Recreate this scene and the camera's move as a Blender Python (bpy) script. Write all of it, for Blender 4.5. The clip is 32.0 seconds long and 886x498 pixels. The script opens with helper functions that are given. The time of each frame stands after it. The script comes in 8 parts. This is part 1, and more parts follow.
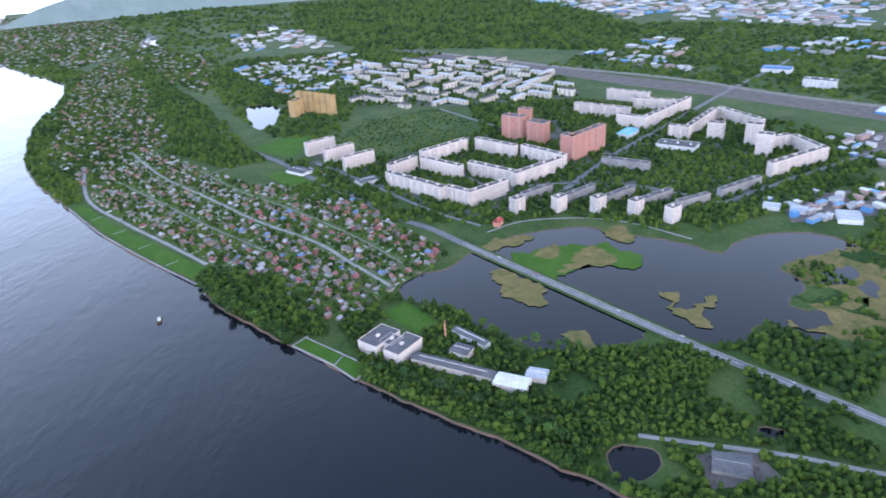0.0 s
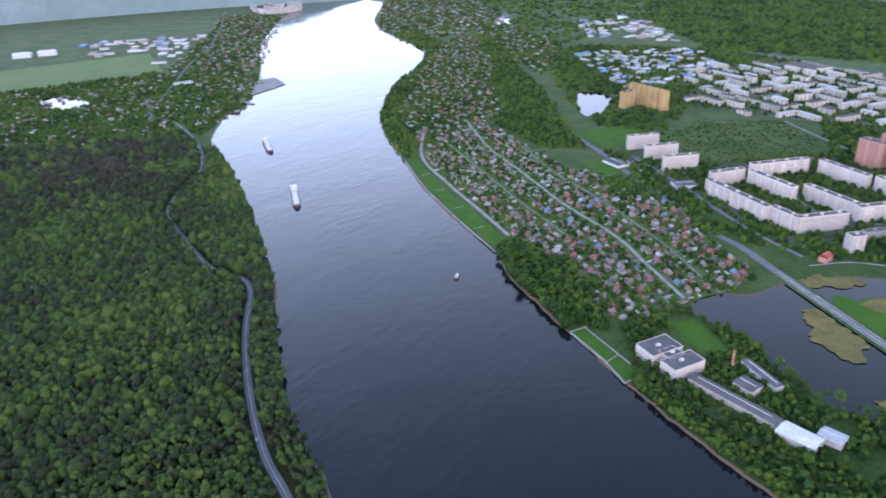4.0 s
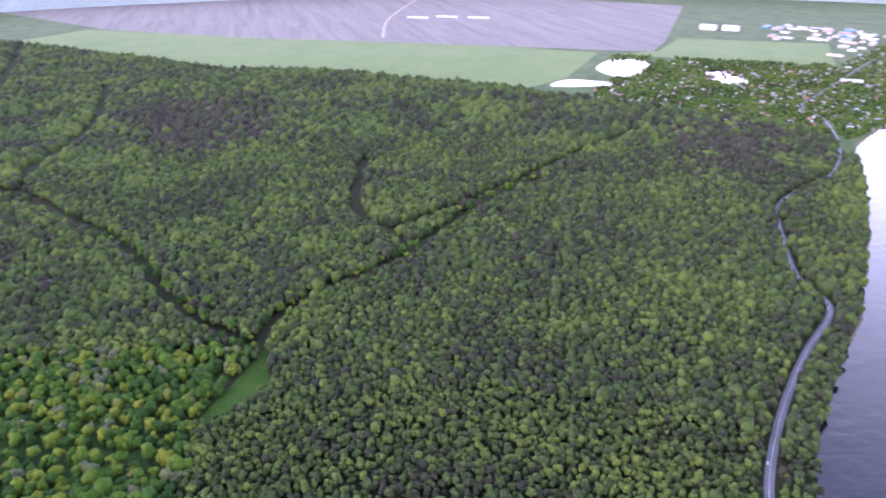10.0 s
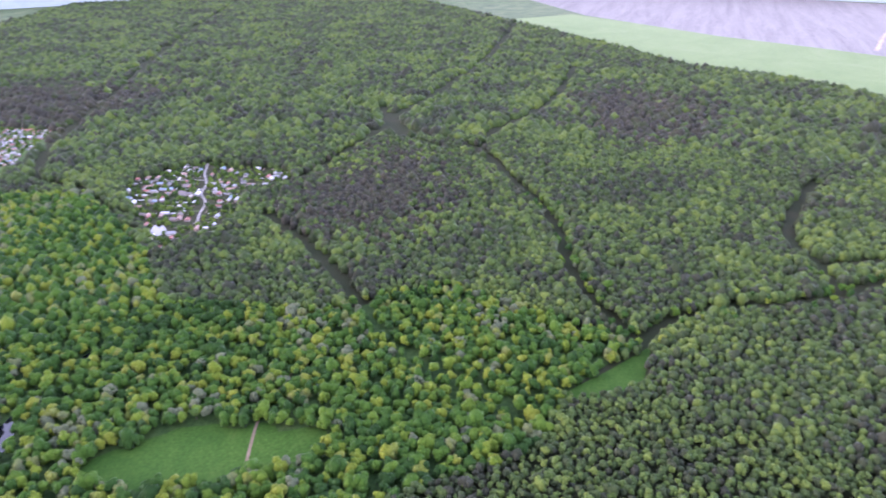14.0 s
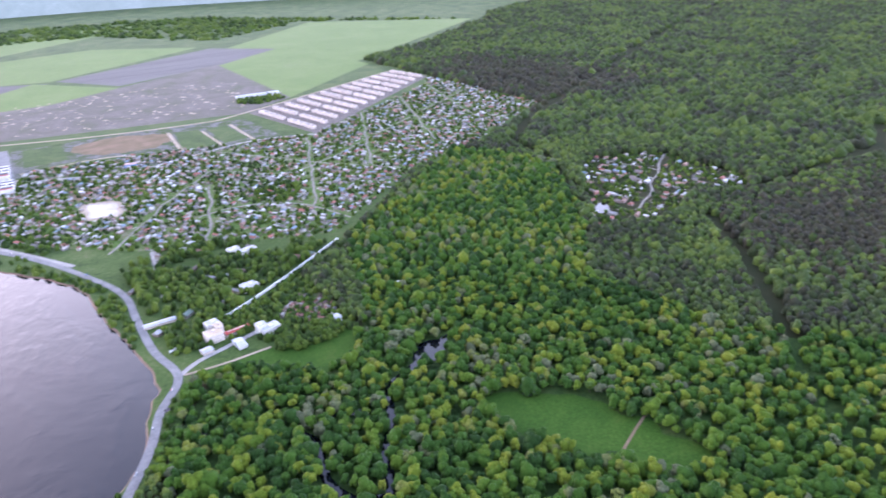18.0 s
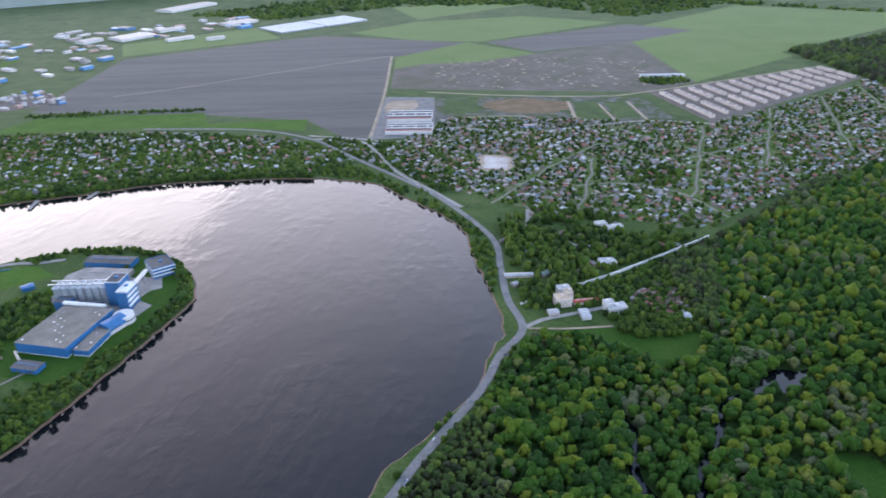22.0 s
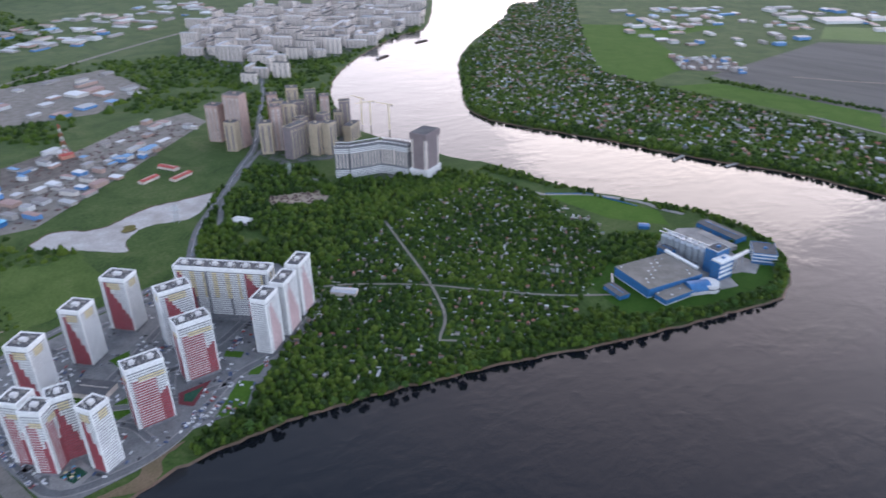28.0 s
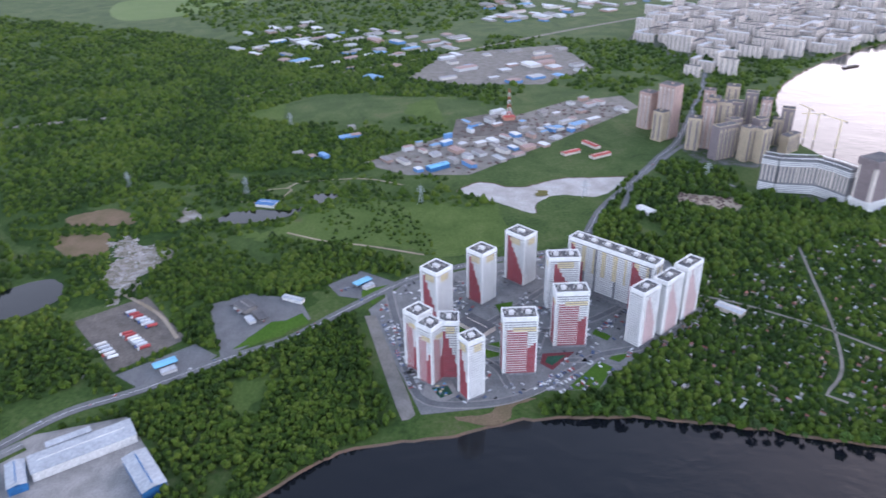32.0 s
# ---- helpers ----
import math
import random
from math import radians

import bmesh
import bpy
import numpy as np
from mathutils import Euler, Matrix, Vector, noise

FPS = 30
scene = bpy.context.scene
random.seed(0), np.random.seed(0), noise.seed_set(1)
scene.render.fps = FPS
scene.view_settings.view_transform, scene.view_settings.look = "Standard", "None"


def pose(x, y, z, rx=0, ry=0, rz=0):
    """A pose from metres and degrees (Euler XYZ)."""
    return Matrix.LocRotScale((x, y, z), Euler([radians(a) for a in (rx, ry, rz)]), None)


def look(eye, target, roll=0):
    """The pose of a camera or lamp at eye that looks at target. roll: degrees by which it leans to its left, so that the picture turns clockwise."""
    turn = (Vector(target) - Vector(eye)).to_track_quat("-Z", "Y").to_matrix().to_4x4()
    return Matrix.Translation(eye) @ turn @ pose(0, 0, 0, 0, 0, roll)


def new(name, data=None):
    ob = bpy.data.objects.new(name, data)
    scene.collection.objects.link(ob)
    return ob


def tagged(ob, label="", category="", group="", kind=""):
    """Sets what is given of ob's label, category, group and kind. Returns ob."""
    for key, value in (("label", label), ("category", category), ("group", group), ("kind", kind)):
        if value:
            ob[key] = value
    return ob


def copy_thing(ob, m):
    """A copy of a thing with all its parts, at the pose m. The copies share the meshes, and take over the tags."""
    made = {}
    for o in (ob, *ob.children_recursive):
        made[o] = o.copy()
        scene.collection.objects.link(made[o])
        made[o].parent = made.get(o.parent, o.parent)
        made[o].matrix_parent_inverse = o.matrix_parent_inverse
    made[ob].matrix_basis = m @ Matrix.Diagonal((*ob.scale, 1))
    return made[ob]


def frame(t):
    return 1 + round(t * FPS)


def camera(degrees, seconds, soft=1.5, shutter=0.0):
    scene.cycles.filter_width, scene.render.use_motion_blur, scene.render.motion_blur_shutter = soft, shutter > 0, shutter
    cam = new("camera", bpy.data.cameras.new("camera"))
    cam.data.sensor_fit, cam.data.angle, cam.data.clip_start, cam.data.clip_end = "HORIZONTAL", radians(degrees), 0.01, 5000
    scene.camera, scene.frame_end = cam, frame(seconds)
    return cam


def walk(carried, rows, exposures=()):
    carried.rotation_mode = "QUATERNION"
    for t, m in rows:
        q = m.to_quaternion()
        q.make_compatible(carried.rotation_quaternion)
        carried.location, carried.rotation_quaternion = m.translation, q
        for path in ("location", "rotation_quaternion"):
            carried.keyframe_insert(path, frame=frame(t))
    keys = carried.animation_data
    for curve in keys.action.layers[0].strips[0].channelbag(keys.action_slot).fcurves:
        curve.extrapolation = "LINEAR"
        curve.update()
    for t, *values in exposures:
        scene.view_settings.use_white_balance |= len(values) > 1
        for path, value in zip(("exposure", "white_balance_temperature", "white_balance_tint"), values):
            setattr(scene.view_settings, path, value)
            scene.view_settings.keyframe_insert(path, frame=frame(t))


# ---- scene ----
# ---- camera: a drone that hovers over the river and turns once round ----
cam = camera(64.09, 32.0, soft=1.7, shutter=0.6)
EYE = (0, 0, 480)
TURNS = [  # seconds, yaw, pitch, roll
    (0.0, -2.96, -25.69, 3.29),
    (0.5, -0.02, -25.64, 3.29),
    (1.0, 2.97, -25.57, 3.04),
    (1.5, 6.02, -25.53, 2.83),
    (2.0, 9.26, -25.51, 2.62),
    (2.5, 12.73, -25.45, 2.47),
    (3.0, 16.50, -25.40, 2.30),
    (3.5, 20.24, -25.34, 2.15),
    (5.5, 35.15, -25.23, 1.61),
    (6.0, 39.30, -25.22, 1.53),
    (6.5, 43.88, -25.18, 1.37),
    (7.0, 48.61, -25.18, 1.20),
    (7.5, 53.23, -25.19, 1.08),
    (8.0, 57.77, -25.19, 0.93),
    (8.5, 61.76, -25.21, 0.85),
    (9.0, 65.78, -25.27, 0.72),
    (9.5, 69.84, -25.30, 0.60),
    (10.0, 74.16, -25.34, 0.52),
    (10.5, 78.50, -25.35, 0.43),
    (11.0, 82.83, -25.37, 0.35),
    (11.5, 87.17, -25.39, 0.26),
    (12.0, 91.56, -25.41, 0.21),
    (12.5, 96.05, -25.43, 0.20),
    (13.0, 100.59, -25.46, 0.23),
    (13.5, 105.23, -25.48, 0.30),
    (14.0, 109.83, -25.48, 0.39),
    (14.5, 114.40, -25.48, 0.52),
    (16.5, 132.85, -25.50, 1.06),
    (17.0, 137.52, -25.49, 1.19),
    (17.5, 142.14, -25.50, 1.37),
    (18.0, 146.74, -25.50, 1.54),
    (18.5, 151.39, -25.54, 1.67),
    (19.0, 155.98, -25.54, 1.80),
    (19.5, 160.47, -25.56, 1.89),
    (20.0, 164.91, -25.61, 1.98),
    (20.5, 169.04, -25.70, 1.98),
    (21.0, 173.15, -25.78, 1.95),
    (21.5, 176.50, -25.90, 1.89),
    (22.0, 178.60, -26.25, 1.59),
    (22.5, 183.03, -26.24, 1.72),
    (23.0, 187.38, -26.25, 1.83),
    (23.5, 191.48, -26.26, 1.85),
    (24.0, 195.60, -26.24, 1.87),
    (24.5, 199.54, -26.29, 1.77),
    (26.5, 215.96, -26.56, 1.25),
    (27.0, 220.74, -26.61, 1.02),
    (27.5, 225.47, -26.70, 0.98),
    (28.0, 230.13, -26.75, 0.83),
    (28.5, 234.70, -26.81, 0.79),
    (29.0, 239.32, -26.88, 0.76),
    (29.5, 243.88, -26.91, 0.76),
    (30.0, 248.40, -26.96, 0.76),
    (30.5, 252.83, -26.96, 1.00),
    (31.0, 257.06, -27.02, 0.92),
    (31.5, 260.81, -27.03, 1.00),
    (32.0, 264.71, -27.05, 0.97),
]
EXPOSURES = [  # seconds, stops, kelvin, tint
    (0, 0.55, 5350, 14), (3, 0.45, 5350, 16), (6, 0.25, 5450, 24), (8, 0.75, 5500, 34), (10, 1.35, 5700, 44), (12, 1.7, 5750, 46), (14, 1.75, 5750, 42),
    (17, 1.55, 5750, 36), (19, 1.05, 5750, 21), (21, 0.5, 5700, 13), (23, 0.35, 5750, 14), (26, 0.2, 5850, 14), (28, 0.05, 5950, 15), (30, 0.25, 5950, 17), (32, 0.4, 5950, 18)]
walk(cam, [(t, pose(*EYE, 90 + p, r, y)) for t, y, p, r in TURNS], EXPOSURES)

# ---- world and sun: a bright overcast evening ----
SUN_AZ, SUN_EL = radians(150), radians(8)
world = bpy.data.worlds.new("world")
scene.world = world
world.use_nodes = True
wn, wl = world.node_tree.nodes, world.node_tree.links
sky = wn.new("ShaderNodeTexSky")
sky.sky_type, sky.sun_disc = "NISHITA", False
sky.sun_elevation, sky.sun_rotation = SUN_EL, SUN_AZ
sky.air_density, sky.dust_density, sky.ozone_density = 1.0, 7.0, 1.0
cloud = wn.new("ShaderNodeMix")
cloud.data_type = "RGBA"
cloud.inputs[0].default_value = 0.75
height = wn.new("ShaderNodeTexCoord")
split = wn.new("ShaderNodeSeparateXYZ")
wl.new(height.outputs["Generated"], split.inputs[0])
veil = wn.new("ShaderNodeMix")
veil.data_type = "RGBA"
veil.inputs[6].default_value = (29.0, 31.5, 35.5, 1)
veil.inputs[7].default_value = (5.4, 7.2, 10.4, 1)
rise = wn.new("ShaderNodeMapRange")
rise.interpolation_type = "SMOOTHSTEP"
rise.inputs[1].default_value, rise.inputs[2].default_value = 0.15, 0.85
wl.new(split.outputs[2], rise.inputs[0])
wl.new(rise.outputs[0], veil.inputs[0])
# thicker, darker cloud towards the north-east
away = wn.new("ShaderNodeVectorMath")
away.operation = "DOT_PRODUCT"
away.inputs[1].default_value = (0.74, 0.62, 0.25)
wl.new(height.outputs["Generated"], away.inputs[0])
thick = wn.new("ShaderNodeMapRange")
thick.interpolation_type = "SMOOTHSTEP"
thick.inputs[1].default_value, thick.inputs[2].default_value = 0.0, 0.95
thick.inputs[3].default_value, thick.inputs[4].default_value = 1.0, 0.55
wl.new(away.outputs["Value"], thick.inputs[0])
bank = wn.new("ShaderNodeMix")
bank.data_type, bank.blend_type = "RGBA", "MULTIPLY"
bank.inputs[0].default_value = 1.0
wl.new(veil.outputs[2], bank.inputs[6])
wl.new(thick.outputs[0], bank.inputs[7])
# the cloud glows pink round the low sun
toward = wn.new("ShaderNodeVectorMath")
toward.operation = "DOT_PRODUCT"
toward.inputs[1].default_value = (math.sin(SUN_AZ), math.cos(SUN_AZ), 0.08)
wl.new(height.outputs["Generated"], toward.inputs[0])
halo = wn.new("ShaderNodeMapRange")
halo.interpolation_type = "SMOOTHERSTEP"
halo.inputs[1].default_value, halo.inputs[2].default_value = 0.58, 1.0
wl.new(toward.outputs["Value"], halo.inputs[0])
glow = wn.new("ShaderNodeMix")
glow.data_type, glow.blend_type = "RGBA", "ADD"
glow.inputs[7].default_value = (12.0, 6.5, 3.5, 1)
wl.new(halo.outputs[0], glow.inputs[0])
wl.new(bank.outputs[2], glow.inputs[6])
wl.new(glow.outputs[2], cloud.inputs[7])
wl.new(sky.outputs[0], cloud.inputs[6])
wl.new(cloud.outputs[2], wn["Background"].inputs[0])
wn["Background"].inputs[1].default_value = 0.12
sun_data = bpy.data.lights.new("sun", "SUN")
sun_data.energy, sun_data.angle, sun_data.color = 0.55, radians(35), (1.0, 0.84, 0.72)
sun = new("sun", sun_data)
sun_way = Vector((math.sin(SUN_AZ) * math.cos(SUN_EL), math.cos(SUN_AZ) * math.cos(SUN_EL), math.sin(SUN_EL)))
sun.matrix_world = look(sun_way * 1000, (0, 0, 0))

# ---- materials ----
def material(name, colour, rough=0.8, second=None, scale=0.05, spread=0.0, fine=2.0, bump=0.0, metal=0.0, random_by="", mottle=0.35, sheen=0.0):
    """A surface: two colours mixed by a large noise, a fine grain over it, and a spread of brightness from piece to piece."""
    m = bpy.data.materials.new(name)
    m.use_nodes = True
    n, l = m.node_tree.nodes, m.node_tree.links
    b = n["Principled BSDF"]
    b.inputs["Roughness"].default_value, b.inputs["Metallic"].default_value = rough, metal
    b.inputs["Specular IOR Level"].default_value = 0.08 if rough >= 0.9 else 0.35
    # sheen pales ground seen at a flat angle, standing in for haze
    b.inputs["Sheen Weight"].default_value, b.inputs["Sheen Roughness"].default_value = sheen, 0.3
    geo = n.new("ShaderNodeNewGeometry")
    big = n.new("ShaderNodeTexNoise")
    big.inputs["Scale"].default_value, big.inputs["Detail"].default_value = scale, 5
    l.new(geo.outputs["Position"], big.inputs["Vector"])
    ramp = n.new("ShaderNodeMapRange")
    ramp.inputs[1].default_value, ramp.inputs[2].default_value = 0.5 - mottle / 2, 0.5 + mottle / 2
    l.new(big.outputs[0], ramp.inputs[0])
    mix = n.new("ShaderNodeMix")
    mix.data_type = "RGBA"
    mix.inputs[6].default_value = (*colour, 1)
    mix.inputs[7].default_value = (*(second or [c * 0.75 for c in colour]), 1)
    l.new(ramp.outputs[0], mix.inputs[0])
    grain = n.new("ShaderNodeTexNoise")
    grain.inputs["Scale"].default_value, grain.inputs["Detail"].default_value = fine, 3
    l.new(geo.outputs["Position"], grain.inputs["Vector"])
    value = n.new("ShaderNodeMapRange")
    value.inputs[1].default_value, value.inputs[2].default_value = 0.3, 0.7
    value.inputs[3].default_value, value.inputs[4].default_value = 0.82, 1.15
    l.new(grain.outputs[0], value.inputs[0])
    hsv = n.new("ShaderNodeHueSaturation")
    l.new(mix.outputs[2], hsv.inputs["Color"])
    if random_by:
        if random_by == "island":
            src = geo.outputs["Random Per Island"]
        else:
            src = n.new("ShaderNodeObjectInfo").outputs["Random"]
        each = n.new("ShaderNodeMapRange")
        each.inputs[3].default_value, each.inputs[4].default_value = 1 - spread, 1 + spread
        l.new(src, each.inputs[0])
        times = n.new("ShaderNodeMath")
        times.operation = "MULTIPLY"
        l.new(value.outputs[0], times.inputs[0])
        l.new(each.outputs[0], times.inputs[1])
        l.new(times.outputs[0], hsv.inputs["Value"])
    else:
        l.new(value.outputs[0], hsv.inputs["Value"])
    l.new(hsv.outputs[0], b.inputs["Base Color"])
    if bump:
        bp = n.new("ShaderNodeBump")
        bp.inputs["Strength"].default_value, bp.inputs["Distance"].default_value = bump, 0.6 / fine
        l.new(grain.outputs[0], bp.inputs["Height"])
        l.new(bp.outputs[0], b.inputs["Normal"])
    return m


def many(name, colours, rough=0.7, fine=1.0, random_by="island", place=0.0, leaf=0.0):
    """A surface whose colour is picked piece by piece from a row of colours; place shifts the pick by a large noise."""
    m = material(name, colours[0], rough, fine=fine, sheen=0.05 if leaf else 0.0)
    n, l = m.node_tree.nodes, m.node_tree.links
    geo = n["Geometry"]
    src = geo.outputs["Random Per Island"] if random_by == "island" else n.new("ShaderNodeObjectInfo").outputs["Random"]
    if place:
        big = n.new("ShaderNodeTexNoise")
        big.inputs["Scale"].default_value, big.inputs["Detail"].default_value = 0.006, 4
        l.new(geo.outputs["Position"], big.inputs["Vector"])
        off = n.new("ShaderNodeMapRange")
        off.clamp = False
        off.inputs[1].default_value, off.inputs[2].default_value = 0.3, 0.7
        off.inputs[3].default_value, off.inputs[4].default_value = -place, place
        l.new(big.outputs[0], off.inputs[0])
        add = n.new("ShaderNodeMath")
        add.operation, add.use_clamp = "ADD", True
        l.new(src, add.inputs[0])
        l.new(off.outputs[0], add.inputs[1])
        src = add.outputs[0]
    ramp = n.new("ShaderNodeValToRGB")
    ramp.color_ramp.interpolation = "LINEAR" if place else "CONSTANT"
    els = ramp.color_ramp.elements
    k = len(colours)
    els[0].color, els[0].position = (*colours[0], 1), 0
    els[1].color, els[1].position = (*colours[-1], 1), ((k - 1) / k if not place else 1)
    for i in range(1, k - 1):
        els.new(i / k if not place else i / (k - 1)).color = (*colours[i], 1)
    l.new(src, ramp.inputs[0])
    l.new(ramp.outputs[0], n["Hue/Saturation/Value"].inputs["Color"])
    if leaf:
        n["Map Range.001"].inputs[3].default_value, n["Map Range.001"].inputs[4].default_value = 0.62, 1.32
        tex = n.new("ShaderNodeTexNoise")
        tex.inputs["Scale"].default_value, tex.inputs["Detail"].default_value = 0.9, 2
        l.new(geo.outputs["Position"], tex.inputs["Vector"])
        bp = n.new("ShaderNodeBump")
        bp.inputs["Strength"].default_value, bp.inputs["Distance"].default_value = leaf, 1.2
        l.new(tex.outputs[0], bp.inputs["Height"])
        l.new(bp.outputs[0], n["Principled BSDF"].inputs["Normal"])
    return m


def water_material(name, colour, rough, wave):
    """Water: calm and ruffled streaks drawn out along the river, small ripples on both."""
    m = bpy.data.materials.new(name)
    m.use_nodes = True
    n, l = m.node_tree.nodes, m.node_tree.links
    b = n["Principled BSDF"]
    b.inputs["Base Color"].default_value = (*colour, 1)
    b.inputs["IOR"].default_value = 1.33
    geo = n.new("ShaderNodeNewGeometry")
    turn = n.new("ShaderNodeMapping")
    turn.inputs["Rotation"].default_value = (0, 0, radians(25))
    turn.inputs["Scale"].default_value = (1.0, 0.6, 1.0)
    l.new(geo.outputs["Position"], turn.inputs["Vector"])

    def waves(scale, detail, src, warp=0.0):
        t = n.new("ShaderNodeTexNoise")
        t.inputs["Scale"].default_value, t.inputs["Detail"].default_value, t.inputs["Distortion"].default_value = scale, detail, warp
        l.new(src, t.inputs["Vector"])
        return t.outputs[0]

    drift = waves(0.013, 7, turn.outputs[0], 0.6)
    mr = n.new("ShaderNodeMapRange")
    mr.inputs[1].default_value, mr.inputs[2].default_value = 0.38, 0.64
    mr.inputs[3].default_value, mr.inputs[4].default_value = rough * 0.4, rough * 2.2
    l.new(drift, mr.inputs[0])
    l.new(mr.outputs[0], b.inputs["Roughness"])
    swell = n.new("ShaderNodeMath")
    swell.operation = "MULTIPLY"
    l.new(waves(0.07, 7, turn.outputs[0], 0.4), swell.inputs[0])
    l.new(mr.outputs[0], swell.inputs[1])
    bp = n.new("ShaderNodeBump")
    bp.inputs["Strength"].default_value, bp.inputs["Distance"].default_value = wave, 9.0
    l.new(swell.outputs[0], bp.inputs["Height"])
    l.new(bp.outputs[0], b.inputs["Normal"])
    return m


def wild(name, colours, scale, contrast=1.0, sheen=0.0):
    """Uneven ground: a ramp of colours by a broken noise, small tufts over it."""
    m = material(name, colours[0], 0.95, fine=0.35, sheen=sheen)
    n, l = m.node_tree.nodes, m.node_tree.links
    geo = n["Geometry"]
    a, b = n.new("ShaderNodeTexNoise"), n.new("ShaderNodeTexNoise")
    a.inputs["Scale"].default_value, a.inputs["Detail"].default_value, a.inputs["Roughness"].default_value, a.inputs["Distortion"].default_value = scale, 9, 0.68, 0.7
    b.inputs["Scale"].default_value, b.inputs["Detail"].default_value = scale * 14, 4
    for t in (a, b):
        l.new(geo.outputs["Position"], t.inputs["Vector"])
    mix = n.new("ShaderNodeMix")
    mix.inputs[0].default_value = 0.35
    l.new(a.outputs[0], mix.inputs[2])
    l.new(b.outputs[0], mix.inputs[3])
    ramp = n.new("ShaderNodeValToRGB")
    els, k = ramp.color_ramp.elements, len(colours)
    lo, hi = 0.5 - 0.17 / contrast, 0.5 + 0.17 / contrast
    els[0].position, els[1].position = lo, hi
    els[0].color, els[1].color = (*colours[0], 1), (*colours[-1], 1)
    for i in range(1, k - 1):
        els.new(lo + (hi - lo) * i / (k - 1)).color = (*colours[i], 1)
    l.new(mix.outputs[0], ramp.inputs[0])
    l.new(ramp.outputs[0], n["Hue/Saturation/Value"].inputs["Color"])
    return m


GRASS = wild("meadow grass", [(0.020, 0.038, 0.011), (0.032, 0.058, 0.015), (0.046, 0.078, 0.020), (0.068, 0.092, 0.030), (0.090, 0.092, 0.046)], 0.012, sheen=0.05)
COURTYARD = wild("grass, asphalt and trodden earth of courtyards", [(0.024, 0.046, 0.013), (0.036, 0.062, 0.017), (0.050, 0.072, 0.024), (0.10, 0.10, 0.098), (0.13, 0.128, 0.125), (0.20, 0.19, 0.18)], 0.03)
GARDEN = wild("garden plots", [(0.024, 0.050, 0.014), (0.042, 0.086, 0.018), (0.062, 0.112, 0.024), (0.085, 0.115, 0.036), (0.13, 0.115, 0.085), (0.22, 0.20, 0.18)], 0.045, 1.0)
RUBBLE = wild("broken pale rubble", [(0.05, 0.075, 0.025), (0.14, 0.12, 0.09), (0.26, 0.24, 0.22), (0.42, 0.41, 0.39)], 0.05, 1.2)
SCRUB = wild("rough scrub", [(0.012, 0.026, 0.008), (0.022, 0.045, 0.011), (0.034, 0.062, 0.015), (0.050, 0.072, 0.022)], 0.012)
REED = wild("dry reed", [(0.045, 0.072, 0.018), (0.085, 0.092, 0.028), (0.135, 0.112, 0.042), (0.175, 0.138, 0.056), (0.205, 0.160, 0.070)], 0.05)
LAWN = wild("bright lawn", [(0.032, 0.075, 0.010), (0.044, 0.096, 0.012), (0.058, 0.110, 0.016), (0.080, 0.112, 0.030)], 0.02, 0.9)
MEADOW_GRASS = wild("lush meadow grass", [(0.018, 0.050, 0.007), (0.025, 0.062, 0.008), (0.034, 0.074, 0.010), (0.050, 0.076, 0.016)], 0.02, 0.9)
CROP = wild("young crop", [(0.072, 0.118, 0.030), (0.088, 0.135, 0.036), (0.105, 0.148, 0.044), (0.125, 0.150, 0.062)], 0.006, 0.8, 0.05)
def furrows(name, colours, turn):
    """A ploughed field: long thin strips side by side, all one way."""
    m = wild(name, colours, 1.0, 0.9, 0.06)
    n, l = m.node_tree.nodes, m.node_tree.links
    way = n.new("ShaderNodeMapping")
    way.inputs["Rotation"].default_value, way.inputs["Scale"].default_value = (0, 0, radians(-turn)), (0.0012, 0.02, 1)
    l.new(n["Geometry"].outputs["Position"], way.inputs["Vector"])
    for t in ("Noise Texture.002", "Noise Texture.003"):
        l.new(way.outputs[0], n[t].inputs["Vector"])
    return m


PLOUGH = furrows("ploughed soil", [(0.052, 0.050, 0.046), (0.070, 0.067, 0.062), (0.088, 0.084, 0.078), (0.105, 0.100, 0.092), (0.070, 0.085, 0.048)], 20)
BARE = wild("bare field with young weeds", [(0.048, 0.066, 0.026), (0.070, 0.074, 0.044), (0.092, 0.084, 0.070), (0.115, 0.103, 0.088), (0.17, 0.145, 0.12)], 0.012, 0.9, 0.05)
PLOUGH_W = furrows("pale brown ploughed soil", [(0.070, 0.064, 0.054), (0.096, 0.088, 0.076), (0.125, 0.114, 0.098), (0.150, 0.136, 0.118), (0.100, 0.112, 0.066)], 70)
# near-black green: the shade of the canopy gaps is put into this colour
SHADED_FLOOR = material("forest floor", (0.02, 0.026, 0.01), 1.0, (0.03, 0.03, 0.014), 0.02, fine=0.5)
SOIL = material("bare brown soil", (0.17, 0.12, 0.08), 0.95, (0.11, 0.09, 0.05), 0.03, fine=0.4)
SAND = material("pale sand", (0.34, 0.28, 0.22), 0.95, (0.22, 0.18, 0.13), 0.02, fine=0.4)
BANK = material("wet river bank", (0.13, 0.075, 0.05), 0.8, (0.08, 0.06, 0.04), 0.03, fine=0.5)
ASPHALT = material("asphalt", (0.15, 0.15, 0.152), 0.9, (0.115, 0.115, 0.118), 0.05, fine=0.5)
CONCRETE = material("pale concrete", (0.29, 0.275, 0.26), 0.9, (0.20, 0.19, 0.18), 0.05, fine=0.6)
GRAVEL = material("gravel yard", (0.22, 0.20, 0.18), 0.95, (0.15, 0.14, 0.12), 0.05, fine=0.4)
WATER = water_material("river water", (0.0065, 0.0075, 0.010), 0.06, 0.5)
